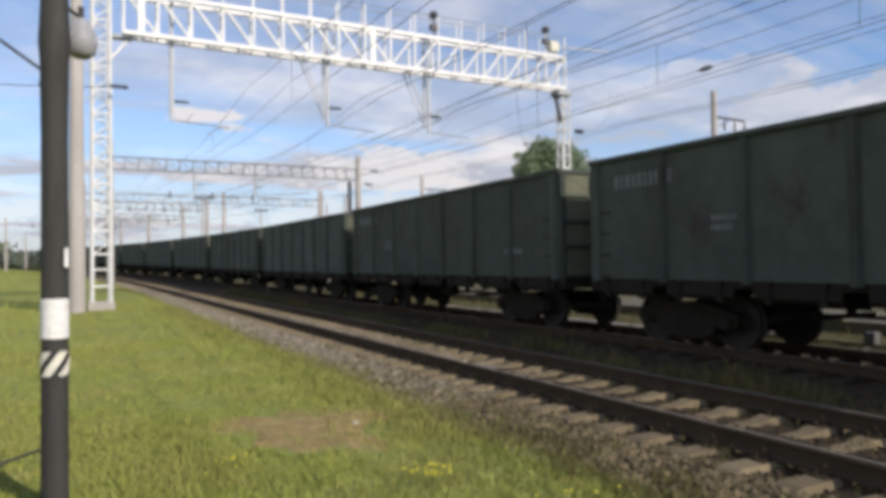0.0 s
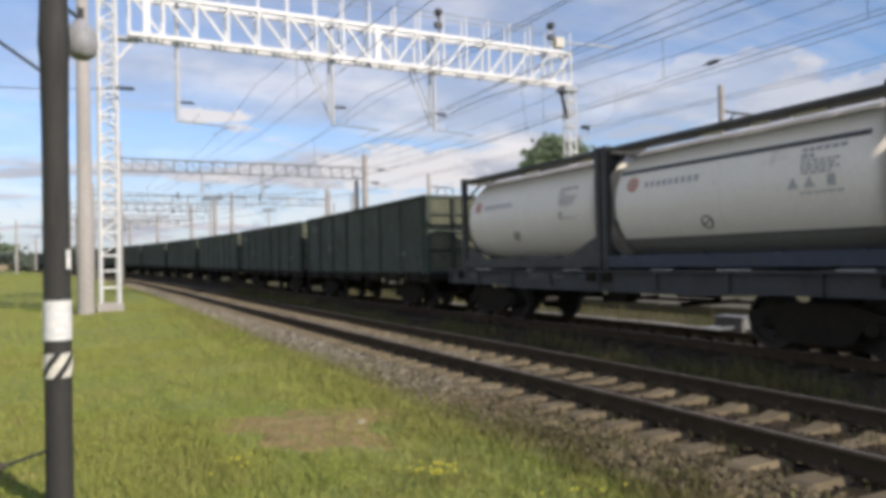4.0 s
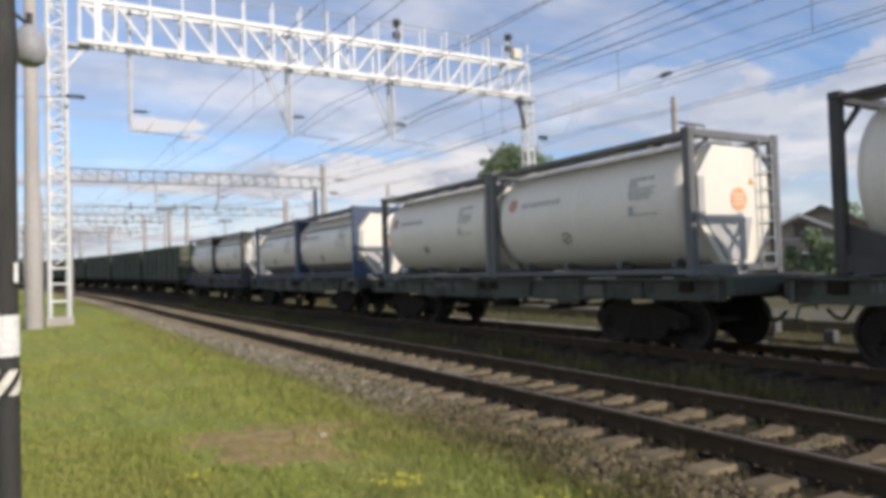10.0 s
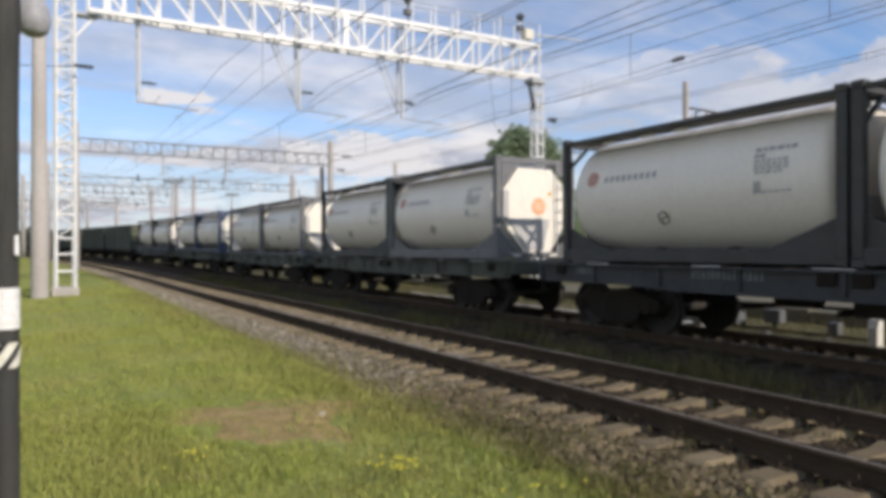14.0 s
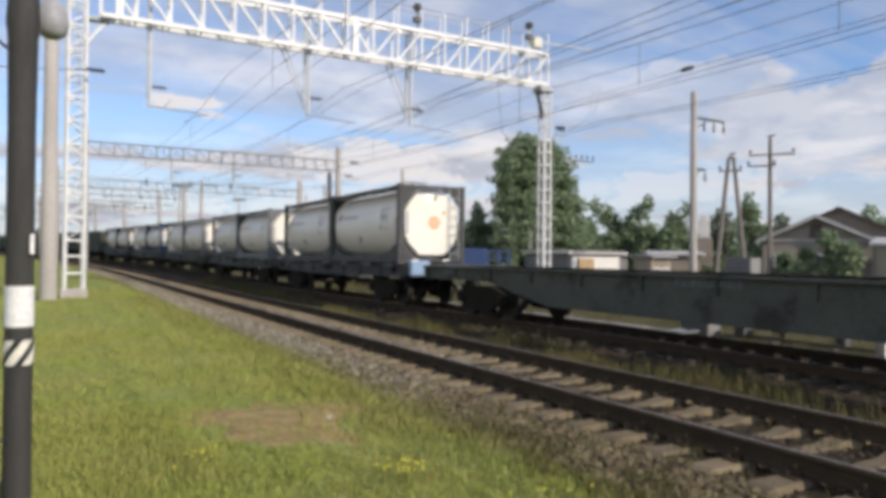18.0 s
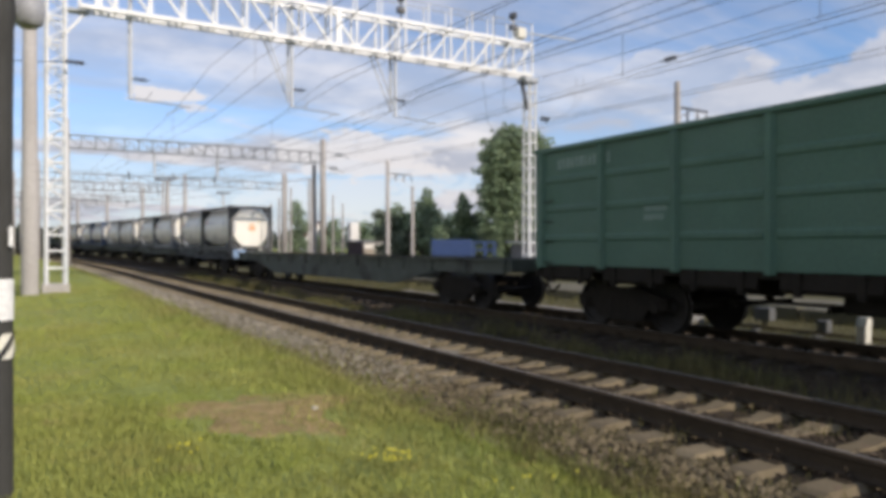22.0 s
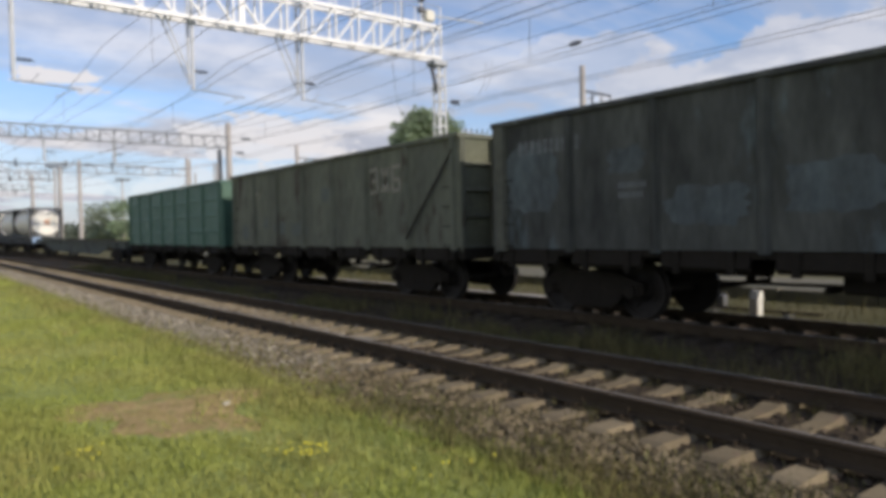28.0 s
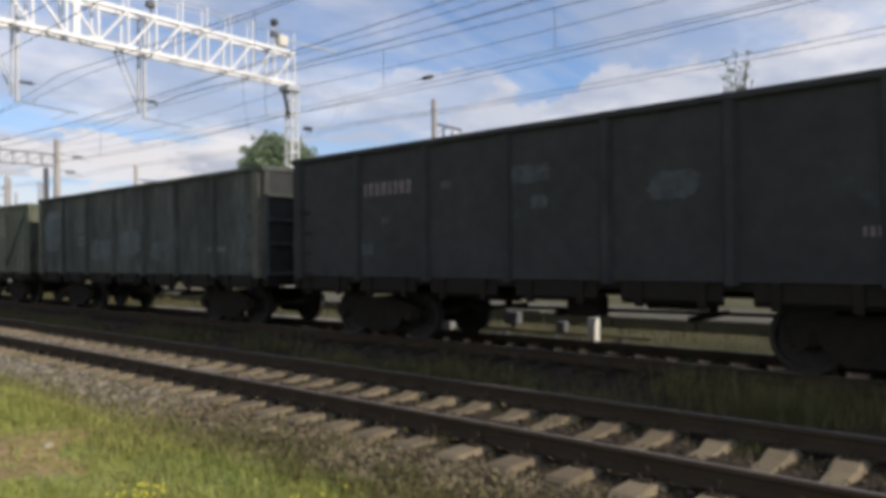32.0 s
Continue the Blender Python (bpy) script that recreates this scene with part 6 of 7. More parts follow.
        part("leg", bm, M["grey_iron"], b)
    s = thing("trackside_box", "grey track-side cabinet with a thin mast in the grass", "cabinet", at=pose(-0.93, 6.47, 0))
    bm = B()
    box(bm, -0.28, 0.20, -0.2, 0.2, 0.28, 0.60, 0.03)
    part("case", bm, M["grey_iron"], s)
    bm = B()
    rod(bm, (0.12, 0, 0.58), (0.12, 0, 1.24), 0.008, 6)
    part("mast", bm, M["dark_steel"], s)
    for z in (1.08, 1.22):
        bm = B()
        box(bm, 0.02, 0.2, -0.04, 0.04, z - 0.025, z + 0.025, 0.01)
        part("plate", bm, M["dark_steel"], s)
    for x in (-0.2, 0.12):
        bm = B()
        box(bm, x - 0.04, x + 0.04, -0.1, 0.1, -0.05, 0.29)
        part("foot", bm, M["dark_steel"], s)


def concrete_pole(x, y, h, r, label, arms=(), z0=-0.2, raised=False):
    p = thing("concrete_pole", label, "pole", "poles beside the line", at=pose(x, y, 0))
    bm = B()
    lathe(bm, [(r, z0 - 0.3), (r, z0), (r * 0.68, h), (r * 0.6, h + 0.02)], "z", 18)
    part("shaft", bm, M["concrete"], p, smooth=True)
    for z, length, drops in arms:
        bm = B()
        beam(bm, (0, 0, z), (length, 0, z - 0.05), 0.09)
        beam(bm, (0, 0, z - 0.6), (length * 0.5, 0, z - 0.06), 0.04)
        arm = part("cross_arm", bm, M["dark_steel"], p)
        for k in range(drops):
            bm = B()
            xx = length * (k + 1) / drops
            lathe(bm, [(0.02, z - 0.62), (0.07, z - 0.5), (0.03, z - 0.42), (0.07, z - 0.34), (0.03, z - 0.26), (0.02, z - 0.05)] if not raised else [(0.02, z), (0.03, z + 0.15), (0.09, z + 0.2), (0.05, z + 0.3), (0.09, z + 0.36), (0.06, z + 0.5), (0.02, z + 0.52)], "z", 10, (xx, 0, 0))
            part("insulator", bm, M["dark_steel"], arm)
    return p


def wooden_pole(x, y, h, label, turn, spread=0.0, arms=()):
    """One pole, or two leaning together; arms: height, from, to."""
    p = thing("wooden_pole", label, "pole", "poles beside the line", at=pose(x, y, 0, 0, 0, turn))
    for dx in (-spread, spread) if spread else (0,):
        bm = B()
        rod(bm, (dx, 0, -0.4), (dx * 0.14, 0, h), 0.15, 10, 0.11)
        part("leg", bm, M["wood_grey"], p)
    for z, a, b in arms:
        bm = B()
        beam(bm, (a, -0.12, z), (b, -0.12, z), 0.10)
        arm = part("cross_arm", bm, M["wood_grey"], p)
        for q in (a + 0.08, b - 0.08):
            if abs(q) > 0.2:
                bm = B()
                lathe(bm, [(0.02, z), (0.02, z + 0.12), (0.08, z + 0.14), (0.07, z + 0.28), (0.02, z + 0.30)], "z", 8, (q, -0.12, 0))
                part("insulator", bm, M["dark_steel"], arm)
    bm = B()
    rod(bm, (0, 0, h - 0.1), (0, 0, h + 0.12), 0.03, 6)
    beam(bm, (-0.15, 0, h + 0.14), (0.25, 0, h + 0.22), 0.09)
    part("top_insulator", bm, M["dark_steel"], p)


def leaves(blobs, count, size, seed, mat):
    """Many small leaf cards, scattered in lumpy shells round the given blobs: x, y, z, radius, height."""
    r = np.random.RandomState(seed)
    w = np.array([b[3] ** 2 * b[4] for b in blobs])
    pick = r.choice(len(blobs), count, p=w / w.sum())
    bl = np.array(blobs)[pick]
    d = r.normal(size=(count, 3))
    d /= np.linalg.norm(d, axis=1)[:, None]
    rad = r.uniform(0.35, 1.05, count) ** 0.6
    lump = 1 + 0.25 * np.sin(d[:, 0] * 7 + bl[:, 0] * 3) * np.sin(d[:, 1] * 6 + 1.3) + 0.2 * np.sin(d[:, 2] * 9 + bl[:, 2])
    c = bl[:, :3] + d * (rad * lump)[:, None] * np.stack([bl[:, 3], bl[:, 3], bl[:, 4]], 1)
    c[:, 2] = np.maximum(c[:, 2], 0.05)
    s = size * r.uniform(0.6, 1.4, count)
    u = r.normal(size=(count, 3))
    u /= np.linalg.norm(u, axis=1)[:, None]
    v = np.cross(u, r.normal(size=(count, 3)))
    v /= np.linalg.norm(v, axis=1)[:, None]
    u, v = u * s[:, None], v * (s * 0.75)[:, None]
    pts = np.stack([c - u, c - v * 0.8, c + u, c + v], 1).reshape(-1, 3)
    idx = np.arange(count * 4).reshape(-1, 4)
    return quads_mesh("crown", pts.tolist(), idx.tolist(), mat)


def tree(x, y, blobs, trunk_h, trunk_r, count, size, label, seed, mat="leaf", limbs=6, category="tree", group="trees behind the line"):
    t = thing("tree" if category == "tree" else "bush", label, category, group, at=pose(x, y, -0.15))
    r = random.Random(seed)
    if trunk_h:
        bm = B()
        rod(bm, (0, 0, -0.2), (0.05, 0, trunk_h * 0.55), trunk_r, 10, trunk_r * 0.75)
        rod(bm, (0.05, 0, trunk_h * 0.55), (0.1, 0.1, trunk_h), trunk_r * 0.75, 8, trunk_r * 0.3)
        for k in range(limbs):
            b = blobs[k % len(blobs)]
            z = trunk_h * r.uniform(0.3, 0.85)
            rod(bm, (0.04, 0, z), (b[0] * r.uniform(0.4, 0.9), b[1] * r.uniform(0.4, 0.9), b[2] + r.uniform(-0.2, 0.4) * b[4]), trunk_r * 0.35, 6, trunk_r * 0.08)
        part("trunk", bm, M["bark"], t, "brown bark trunk and limbs")
    piece("crown", leaves(blobs, count, size, seed, M[mat]), t)


def sparse_tree(x, y, height, spread, label, seed):
    """A slender half-bare tree: upright thin branches with a few small leaves near their tips."""
    t = thing("tree", label, "tree", "trees behind the line", at=pose(x, y, -0.15))
    r = random.Random(seed)
    bm = B()
    rod(bm, (0, 0, -0.2), (0.05, 0, height * 0.55), 0.13, 10, 0.09)
    rod(bm, (0.05, 0, height * 0.55), (0.0, 0.1, height * 0.8), 0.09, 8, 0.04)
    tufts = []
    for k in range(15):
        a = r.uniform(0, 6.283)
        z = height * r.uniform(0.4, 0.78)
        reach = spread * r.uniform(0.45, 1.0)
        mid = Vector((math.cos(a) * reach * 0.6, math.sin(a) * reach * 0.6, z + (height - z) * 0.45))
        tip = Vector((math.cos(a) * reach, math.sin(a) * reach, height * r.uniform(0.84, 1.0)))
        rod(bm, (0.03, 0.03, z), mid, 0.042, 5, 0.028)
        rod(bm, mid, tip, 0.028, 5, 0.012)
        for q in (0.35, 0.7, 1.0):
            p = mid.lerp(tip, q)
            tufts.append((p.x, p.y, p.z, 0.16, 0.2))
    part("trunk", bm, M["bark"], t, "thin brown trunk and upright branches")
    piece("crown", leaves(tufts, 540, 0.075, seed, M["leaf_dark"]), t)


def lumpy(n, rx, z0, z1, seed, taper=0.6, ry=None):
    r = random.Random(seed)
    out = []
    for i in range(n):
        t = i / max(1, n - 1)
        w = rx * (1 - taper * abs(t - 0.35) ** 1.3)
        out.append((r.uniform(-1, 1) * w * 0.6, r.uniform(-1, 1) * (ry or w) * 0.6, z0 + (z1 - z0) * t, w * r.uniform(0.38, 0.62), (z1 - z0) / n * r.uniform(1.0, 1.7)))
    return out


def house(x, y, turn, w, d, wall_h, roof_h, wall, roof, label, door=None, windows=(), flat=False, name="house", category="house", eaves_trim=False, side=None, verge=False):
    """Walls with real openings' trim, a gabled or flat roof with its overhang, doors and windows. The front looks to -y."""
    h = thing(name, label, category, "buildings behind the line", at=pose(x, y, -0.2, 0, 0, turn))
    t = 0.2
    for s in (-1, 1):
        bm = B()
        box(bm, s * (w / 2 - t / 2) - t / 2, s * (w / 2 - t / 2) + t / 2, -d / 2, d / 2, 0, wall_h)
        part("side_wall", bm, side or wall, h)
        bm = B()
        box(bm, -w / 2 + t, w / 2 - t, s * (d / 2 - t / 2) - t / 2, s * (d / 2 - t / 2) + t / 2, 0, wall_h)
        part("wall", bm, wall, h)
        if not flat:
            bm = B()
            prism(bm, ((-w / 2, wall_h), (w / 2, wall_h), (0, wall_h + roof_h)), "y", s * (d / 2 - 0.1) - 0.1, s * (d / 2 - 0.1) + 0.1)
            part("gable", bm, wall, h)
    if eaves_trim:
        bm = B()
        box(bm, -w / 2 - 0.2, w / 2 + 0.2, -d / 2 - 0.08, -d / 2 - 0.004, wall_h - 0.08, wall_h + 0.06)
        part("eaves_board", bm, M["roof_pale"], h, "pale eaves board")
    bm = B()
    if flat:
        prism(bm, ((-d / 2 - 0.35, wall_h + 0.0), (d / 2 + 0.3, wall_h + roof_h), (d / 2 + 0.3, wall_h + roof_h + 0.16), (-d / 2 - 0.35, wall_h + 0.16)), "x", -w / 2 - 0.3, w / 2 + 0.3)
    else:
        o = 0.35
        for s in (-1, 1):
            k = roof_h / (w / 2)
            prism(bm, ((s * (w / 2 + o), wall_h - o * k), (s * (w / 2 + o), wall_h - o * k + 0.14), (0, wall_h + roof_h + 0.14), (0, wall_h + roof_h)), "y", -d / 2 - 0.4, d / 2 + 0.4)
    part("roof", bm, roof, h)
    if verge:
        for s in (-1, 1):
            bm = B()
            k = roof_h / (w / 2)
            prism(bm, ((s * (w / 2 + 0.4), wall_h - 0.4 * k - 0.06), (s * (w / 2 + 0.4), wall_h - 0.4 * k + 0.16), (0, wall_h + roof_h + 0.18), (0, wall_h + roof_h - 0.06)), "y", -d / 2 - 0.46, -d / 2 - 0.405)
            part("verge_board", bm, M["roof_pale"], h, "pale verge board")
        bm = B()
        box(bm, -0.35, 0.35, -d / 2 - 0.03, -d / 2 - 0.003, wall_h + 0.1, wall_h + roof_h * 0.72)
        part("gable_panel", bm, M["roof_brown"], h, "brown boarded panel in the gable")
    for dx, wd, hd, mat in door or ():
        bm = B()
        box(bm, dx - wd / 2, dx + wd / 2, -d / 2 - 0.05, -d / 2 + 0.02, 0.05, hd, 0.01)
        box(bm, dx - wd / 2 - 0.08, dx + wd / 2 + 0.08, -d / 2 - 0.03, -d / 2 - 0.004, 0.02, hd + 0.08)
        part("door", bm, mat, h)
    for wx, wz, ww, wh in windows:
        bm = B()
        for s in (-1, 1):
            box(bm, wx + s * ww / 2 - 0.05, wx + s * ww / 2 + 0.05, -d / 2 - 0.06, -d / 2 - 0.002, wz - 0.05, wz + wh + 0.05)
            box(bm, wx - ww / 2 + 0.05, wx + ww / 2 - 0.05, -d / 2 - 0.06, -d / 2 - 0.002, (wz if s < 0 else wz + wh) - 0.05, (wz if s < 0 else wz + wh) + 0.05)
        win = part("window", bm, M["white_paint"], h)
        bm = B()
        box(bm, wx - ww / 2 + 0.05, wx + ww / 2 - 0.05, -d / 2 - 0.03, -d / 2 - 0.004, wz + 0.05, wz + wh - 0.05)
        part("pane", bm, M["glass"], win)
    return h


def build_surroundings():
    marker_post()
    concrete_pole(0.10, 27.1, 11.2, 0.27, "tall pale concrete pole beside the lattice mast", z0=0.05)
    concrete_pole(21.1, 57.6, 8.6, 0.26, "stout concrete pole beside the far portal mast")
    x, y = at_bearing(48.7, 36.0)
    concrete_pole(x, y, 9.55, 0.20, "grey concrete line pole with a side arm", ((8.35, 2.1, 3), (5.9, 0.8, 1)))
    x, y = at_bearing(25.95, 60.0)
    concrete_pole(x, y, 8.9, 0.2, "far grey concrete line pole with a side arm", ((7.85, 2.3, 3),))
    x, y = at_bearing(27.95, 60.0)
    concrete_pole(x, y, 6.8, 0.17, "far dark concrete stub pole")
    x, y = at_bearing(54.02, 46.0)
    wooden_pole(x, y, 8.65, "weathered wooden pole with two cross arms", -54, arms=((7.72, -1.15, 1.3), (7.08, -1.25, 0.3)))
    x, y = at_bearing(51.36, 46.0)
    wooden_pole(x, y, 7.7, "weathered wooden A-frame pole with a cross bar", -51, spread=0.92, arms=((6.85, -0.7, 0.6),))
    x, y = at_bearing(38.5, 64.6)
    concrete_pole(x, y, 10.9, 0.18, "line pole with a long insulator arm behind the tree", ((10.45, 4.0, 6),), raised=True)
    x, y = at_bearing(36.3, 54.0)
    concrete_pole(x, y, 3.6, 0.07, "short thin pale post beside the shed")
    # trees
    x, y = at_bearing(36.3, 62.0)
    crown = [(-2.0, 0, 3.6, 1.9, 1.9), (0.2, 0.3, 4.0, 2.3, 2.0), (2.4, 0, 3.8, 2.3, 2.0), (4.3, 0, 3.2, 1.7, 1.8), (-2.4, 0, 6.2, 1.5, 1.6), (-0.6, 0, 6.4, 2.3, 2.0), (1.8, 0.2, 6.4, 2.3, 2.0), (3.8, 0, 6.0, 1.8, 1.9), (-2.2, 0, 8.4, 1.7, 1.5), (0.0, 0, 8.7, 2.4, 1.8), (2.2, 0, 8.6, 2.1, 1.7), (3.2, 0.2, 8.0, 1.4, 1.5), (-2.0, 0, 10.0, 1.5, 1.3), (-0.2, 0, 10.8, 1.9, 1.3), (1.7, 0, 10.6, 1.7, 1.3), (-0.9, 0, 11.6, 1.1, 0.8)]
    tree(x, y, crown, 9.0, 0.3, 34000, 0.17, "tall broad deciduous tree in full leaf", 3, limbs=10)
    spots = ((26.0, 70, 5.4, 1.8, 2600), (27.3, 72, 5.8, 2.0, 2600), (28.7, 70, 7.2, 1.9, 3200), (29.7, 72, 5.2, 1.5, 2000), (31.0, 66, 4.6, 1.8, 2200), (32.5, 65, 6.4, 1.4, 2400), (33.3, 66, 4.8, 1.8, 2200), (40.6, 72, 5.2, 1.7, 2000), (41.5, 74, 7.5, 1.7, 2800), (42.9, 76, 6.4, 1.5, 2000), (44.1, 78, 4.9, 1.6, 1600), (45.0, 74, 7.8, 1.5, 2600), (46.3, 78, 4.5, 1.8, 1800), (47.5, 74, 7.0, 1.6, 2600), (48.9, 80, 4.7, 2.2, 1800), (51.0, 74, 6.2, 1.6, 2200), (52.7, 74, 7.7, 1.6, 2800), (53.8, 76, 4.9, 1.8, 1800), (55.0, 74, 5.7, 1.5, 1800), (59.8, 76, 6.4, 1.5, 1800), (14.0, 140, 8.2, 4.2, 2600), (15.4, 142, 8.0, 4.2, 2600), (18.8, 125, 9.4, 2.6, 2200), (21.2, 130, 6.8, 3.4, 2200), (12.2, 150, 8.4, 4.0, 2400), (25.0, 110, 6.5, 3.0, 2400), (23.8, 120, 6.0, 3.0, 2200), (70.0, 52, 6.5, 2.0, 1800), (69.0, 62, 8.4, 1.3, 500), (-5.6, 330, 22, 8.0, 6000), (-8.2, 330, 24.0, 9.5, 6000), (-11.0, 330, 24, 10, 6000))
    for i, (az, dist, hgt, rad, count) in enumerate(spots):
        x, y = at_bearing(az, dist)
        tree(x, y, lumpy(8, rad * 1.3, 0.8, hgt * 0.92, 50 + i), hgt * 0.6, 0.14, count, 0.85 if dist > 200 else 0.24 if dist > 100 else 0.19, "leafy green tree behind the railway yard", 60 + i, "leaf" if i % 3 else "leaf_dark", limbs=5)
    bushes = [(25.5 + 1.35 * k, 82 + 4 * math.sin(k * 2.3), 4.7 + 0.6 * math.sin(k * 1.7), 3.3, 2600) for k in range(28)]
    bushes += [(30.2, 62, 3.4, 1.8, 1500), (33.9, 60, 3.6, 1.6, 1500), (56.2, 46, 2.3, 1.4, 1200), (58.2, 45, 3.2, 1.4, 2400), (59.1, 44, 2.6, 1.2, 1600), (57.2, 46, 1.8, 1.2, 1000), (54.9, 48, 2.0, 1.3, 1200), (64.5, 56, 2.8, 2.0, 1600), (47.4, 64, 2.6, 1.6, 1200), (50.9, 60, 2.6, 1.6, 1200), (53.4, 58, 2.8, 1.6, 1400)]
    for i, (az, dist, hgt, rad, count) in enumerate(bushes):
        x, y = at_bearing(az, dist)
        tree(x, y, lumpy(5, rad, 0.4, hgt * 0.88, 90 + i), 0, 0, count, 0.22 if dist > 70 else 0.14, "dense green bush behind the railway yard", 95 + i, "leaf", category="bush", group="bushes behind the line")
    x, y = at_bearing(71.95, 42.0)
    sparse_tree(x, y, 12.5, 1.05, "slender half-bare tree with a few leaves at its tips", 31)
    # buildings
    house(34.15, 41.25, 0, 4.9, 5.1, 2.02, 0.12, M["shed_white"], M["roof_pale"], "low shed with whitewashed front, pale flat roof and tan door", door=((-0.9, 1.35, 1.62, M["tan"]),), flat=True, name="shed", category="shed", side=M["grey_wall"])
    house(37.7, 41.8, 0, 1.7, 3.4, 1.9, 0.1, M["grey_wall"], M["roof_grey"], "dark grey lean-to beside the white shed", flat=True, name="shed", category="shed")
    house(36.3, 35.4, 0, 1.8, 1.6, 1.78, 0.1, M["brown_wall"], M["roof_grey"], "small brown hut with a grey flat roof and two dark windows", windows=((-0.4, 0.5, 0.4, 0.6), (0.4, 0.5, 0.4, 0.6)), flat=True, name="shed", category="shed", side=M["tan_brick"])
    x, y = at_bearing(47.3, 58.0)
    house(x, y, -40, 3.6, 3.0, 2.0, 0.2, M["brown_wall"], M["roof_pale"], "small brown timber hut with a pale roof", flat=True, name="shed", category="shed")
    x, y = at_bearing(24.3, 80.0)
    house(x, y, 10, 3.2, 3.0, 2.4, 0.12, M["shed_white"], M["roof_grey"], "far low hut with white front, beige door and maroon side", door=((-0.75, 1.3, 1.65, M["tan_brick"]),), flat=True, name="shed", category="shed", side=M["maroon"])
    x, y = at_bearing(23.2, 84.0)
    w = thing("water_tank", "far small white water tank on a stand", "tank", at=pose(x, y, -0.2))
    bm = B()
    box(bm, -0.58, 0.58, -0.5, 0.5, 2.5, 4.75, 0.1)
    part("tank", bm, M["shed_white"], w)
    for dx in (-0.35, 0.35):
        for dy in (-0.35, 0.35):
            bm = B()
            beam(bm, (dx, dy, -0.1), (dx, dy, 2.6), 0.1)
            part("leg", bm, M["dull_grey"], w)
    x, y = at_bearing(22.37, 80.0)
    concrete_pole(x, y, 6.5, 0.12, "far thin pale pole beside the hut")
    x, y = at_bearing(19.92, 60.0)
    concrete_pole(x, y, 7.3, 0.11, "far thin concrete pole between the portals")
    # blue container
    x, y = at_bearing(31.1, 55.0)
    c = thing("storage_container", "blue corrugated storage container with an open rack", "container", at=pose(x, y, -0.1, 0, 0, -31))
    bm = B()
    box(bm, -1.55, 1.55, -1.2, 1.2, 0.1, 2.28, 0.05)
    part("body", bm, M["blue_sheet"], c)
    rm = B()
    box(rm, -0.06, 0.06, -0.04, 0.04, 0.2, 2.2)
    rm = mesh_of("rib", rm, M["blue_sheet"])
    for i in range(10):
        piece("rib", rm, c, pose(-1.4 + i * 0.31, -1.22, 0))
    for xx in (1.75, 2.6, 3.35):
        for yy in (-1.1, 1.1):
            bm = B()
            beam(bm, (xx, yy, 0), (xx, yy, 2.1), 0.1)
            part("rack_post", bm, M["blue_sheet"], c)
    for zz in (0.9, 1.5, 2.1):
        for yy in (-1.1, 1.1):
            bm = B()
            beam(bm, (1.6, yy, zz), (3.4, yy, zz), 0.1)
            part("rack_rail", bm, M["blue_sheet"], c)
    # houses at the village edge
    x, y = at_bearing(57.0, 54.0)
    house(x, y, -57, 6.1, 7.0, 3.0, 1.45, M["tan_brick"], M["roof_grey"], "tan house with pale verge boards and a grey gabled roof", windows=((-1.9, 1.2, 0.8, 0.9), (0.2, 1.2, 0.8, 0.9), (2.0, 1.2, 0.8, 0.9)), eaves_trim=True, verge=True)
    x, y = at_bearing(58.4, 66.0)
    house(x, y, -58, 10.5, 8.0, 3.1, 2.6, M["brown_wall"], M["roof_brown"], "brown house with a dark gabled roof", windows=((-3, 1.2, 1, 1.2), (3, 1.2, 1, 1.2)))
    x, y = at_bearing(62.3, 47.0)
    house(x, y, -66, 2.4, 3.0, 2.55, 0.4, M["hut_wall"], M["roof_pale"], "low cream-coloured outbuilding with a pale roof edge", windows=((0, 1.0, 0.8, 0.8),), flat=True)
    x, y = at_bearing(65.0, 49.0)
    house(x, y, -66, 3.6, 3.4, 2.5, 0.4, M["brown_wall"], M["roof_brown"], "low brown timber outbuilding", flat=True)
    # water tower, cabinet
    x, y = at_bearing(49.5, 60.0)
    w = thing("water_tower", "small white water tank on a brown base", "tower", at=pose(x, y, -0.2, 0, 0, -49))
    bm = B()
    box(bm, -0.55, 0.6, -0.55, 0.55, 0, 3.4, 0.05)
    part("base", bm, M["brown_wall"], w)
    bm = B()
    box(bm, -0.44, 0.40, -0.4, 0.4, 3.4, 4.85, 0.06)
    box(bm, -0.3, 0.25, -0.3, 0.3, 4.85, 5.2, 0.05)
    part("tank", bm, M["render_white"], w, "white tank")
    x, y = at_bearing(52.2, 42.0)
    c = thing("relay_cabinet", "grey steel relay cabinet beside the line", "cabinet", at=pose(x, y, -0.2, 0, 0, -88))
    bm = B()
    box(bm, -0.78, 0.78, -0.45, 0.45, 0.15, 1.84, 0.03)
    part("case", bm, M["cabinet"], c)
    bm = B()
    box(bm, -0.8, 0.8, -0.47, 0.47, -0.1, 0.15)
    part("plinth", bm, M["concrete"], c)
    for dx in (-0.39, 0.39):
        bm = B()
        box(bm, dx - 0.36, dx + 0.36, -0.47, -0.45, 0.22, 1.76)
        part("door", bm, M["cabinet"], c)
    bm = B()
    box(bm, 0.78, 0.80, -0.42, 0.42, 0.2, 1.8)
    part("side_panel", bm, M["machine_grey"], c, "pale grey side panel")
    # white marker stone, and a slab-edged strip added in place of a dry bank
    m = thing("marker_stone", "small cream-painted marker stone behind the far track", "marker", at=pose(13.5, 7.45, -0.3))
    bm = B()
    box(bm, -0.1, 0.1, -0.09, 0.09, -0.1, 0.40, 0.015)
    prism(bm, ((-0.11, 0.40), (0.11, 0.40), (0.07, 0.55), (-0.04, 0.55)), "y", -0.095, 0.095)
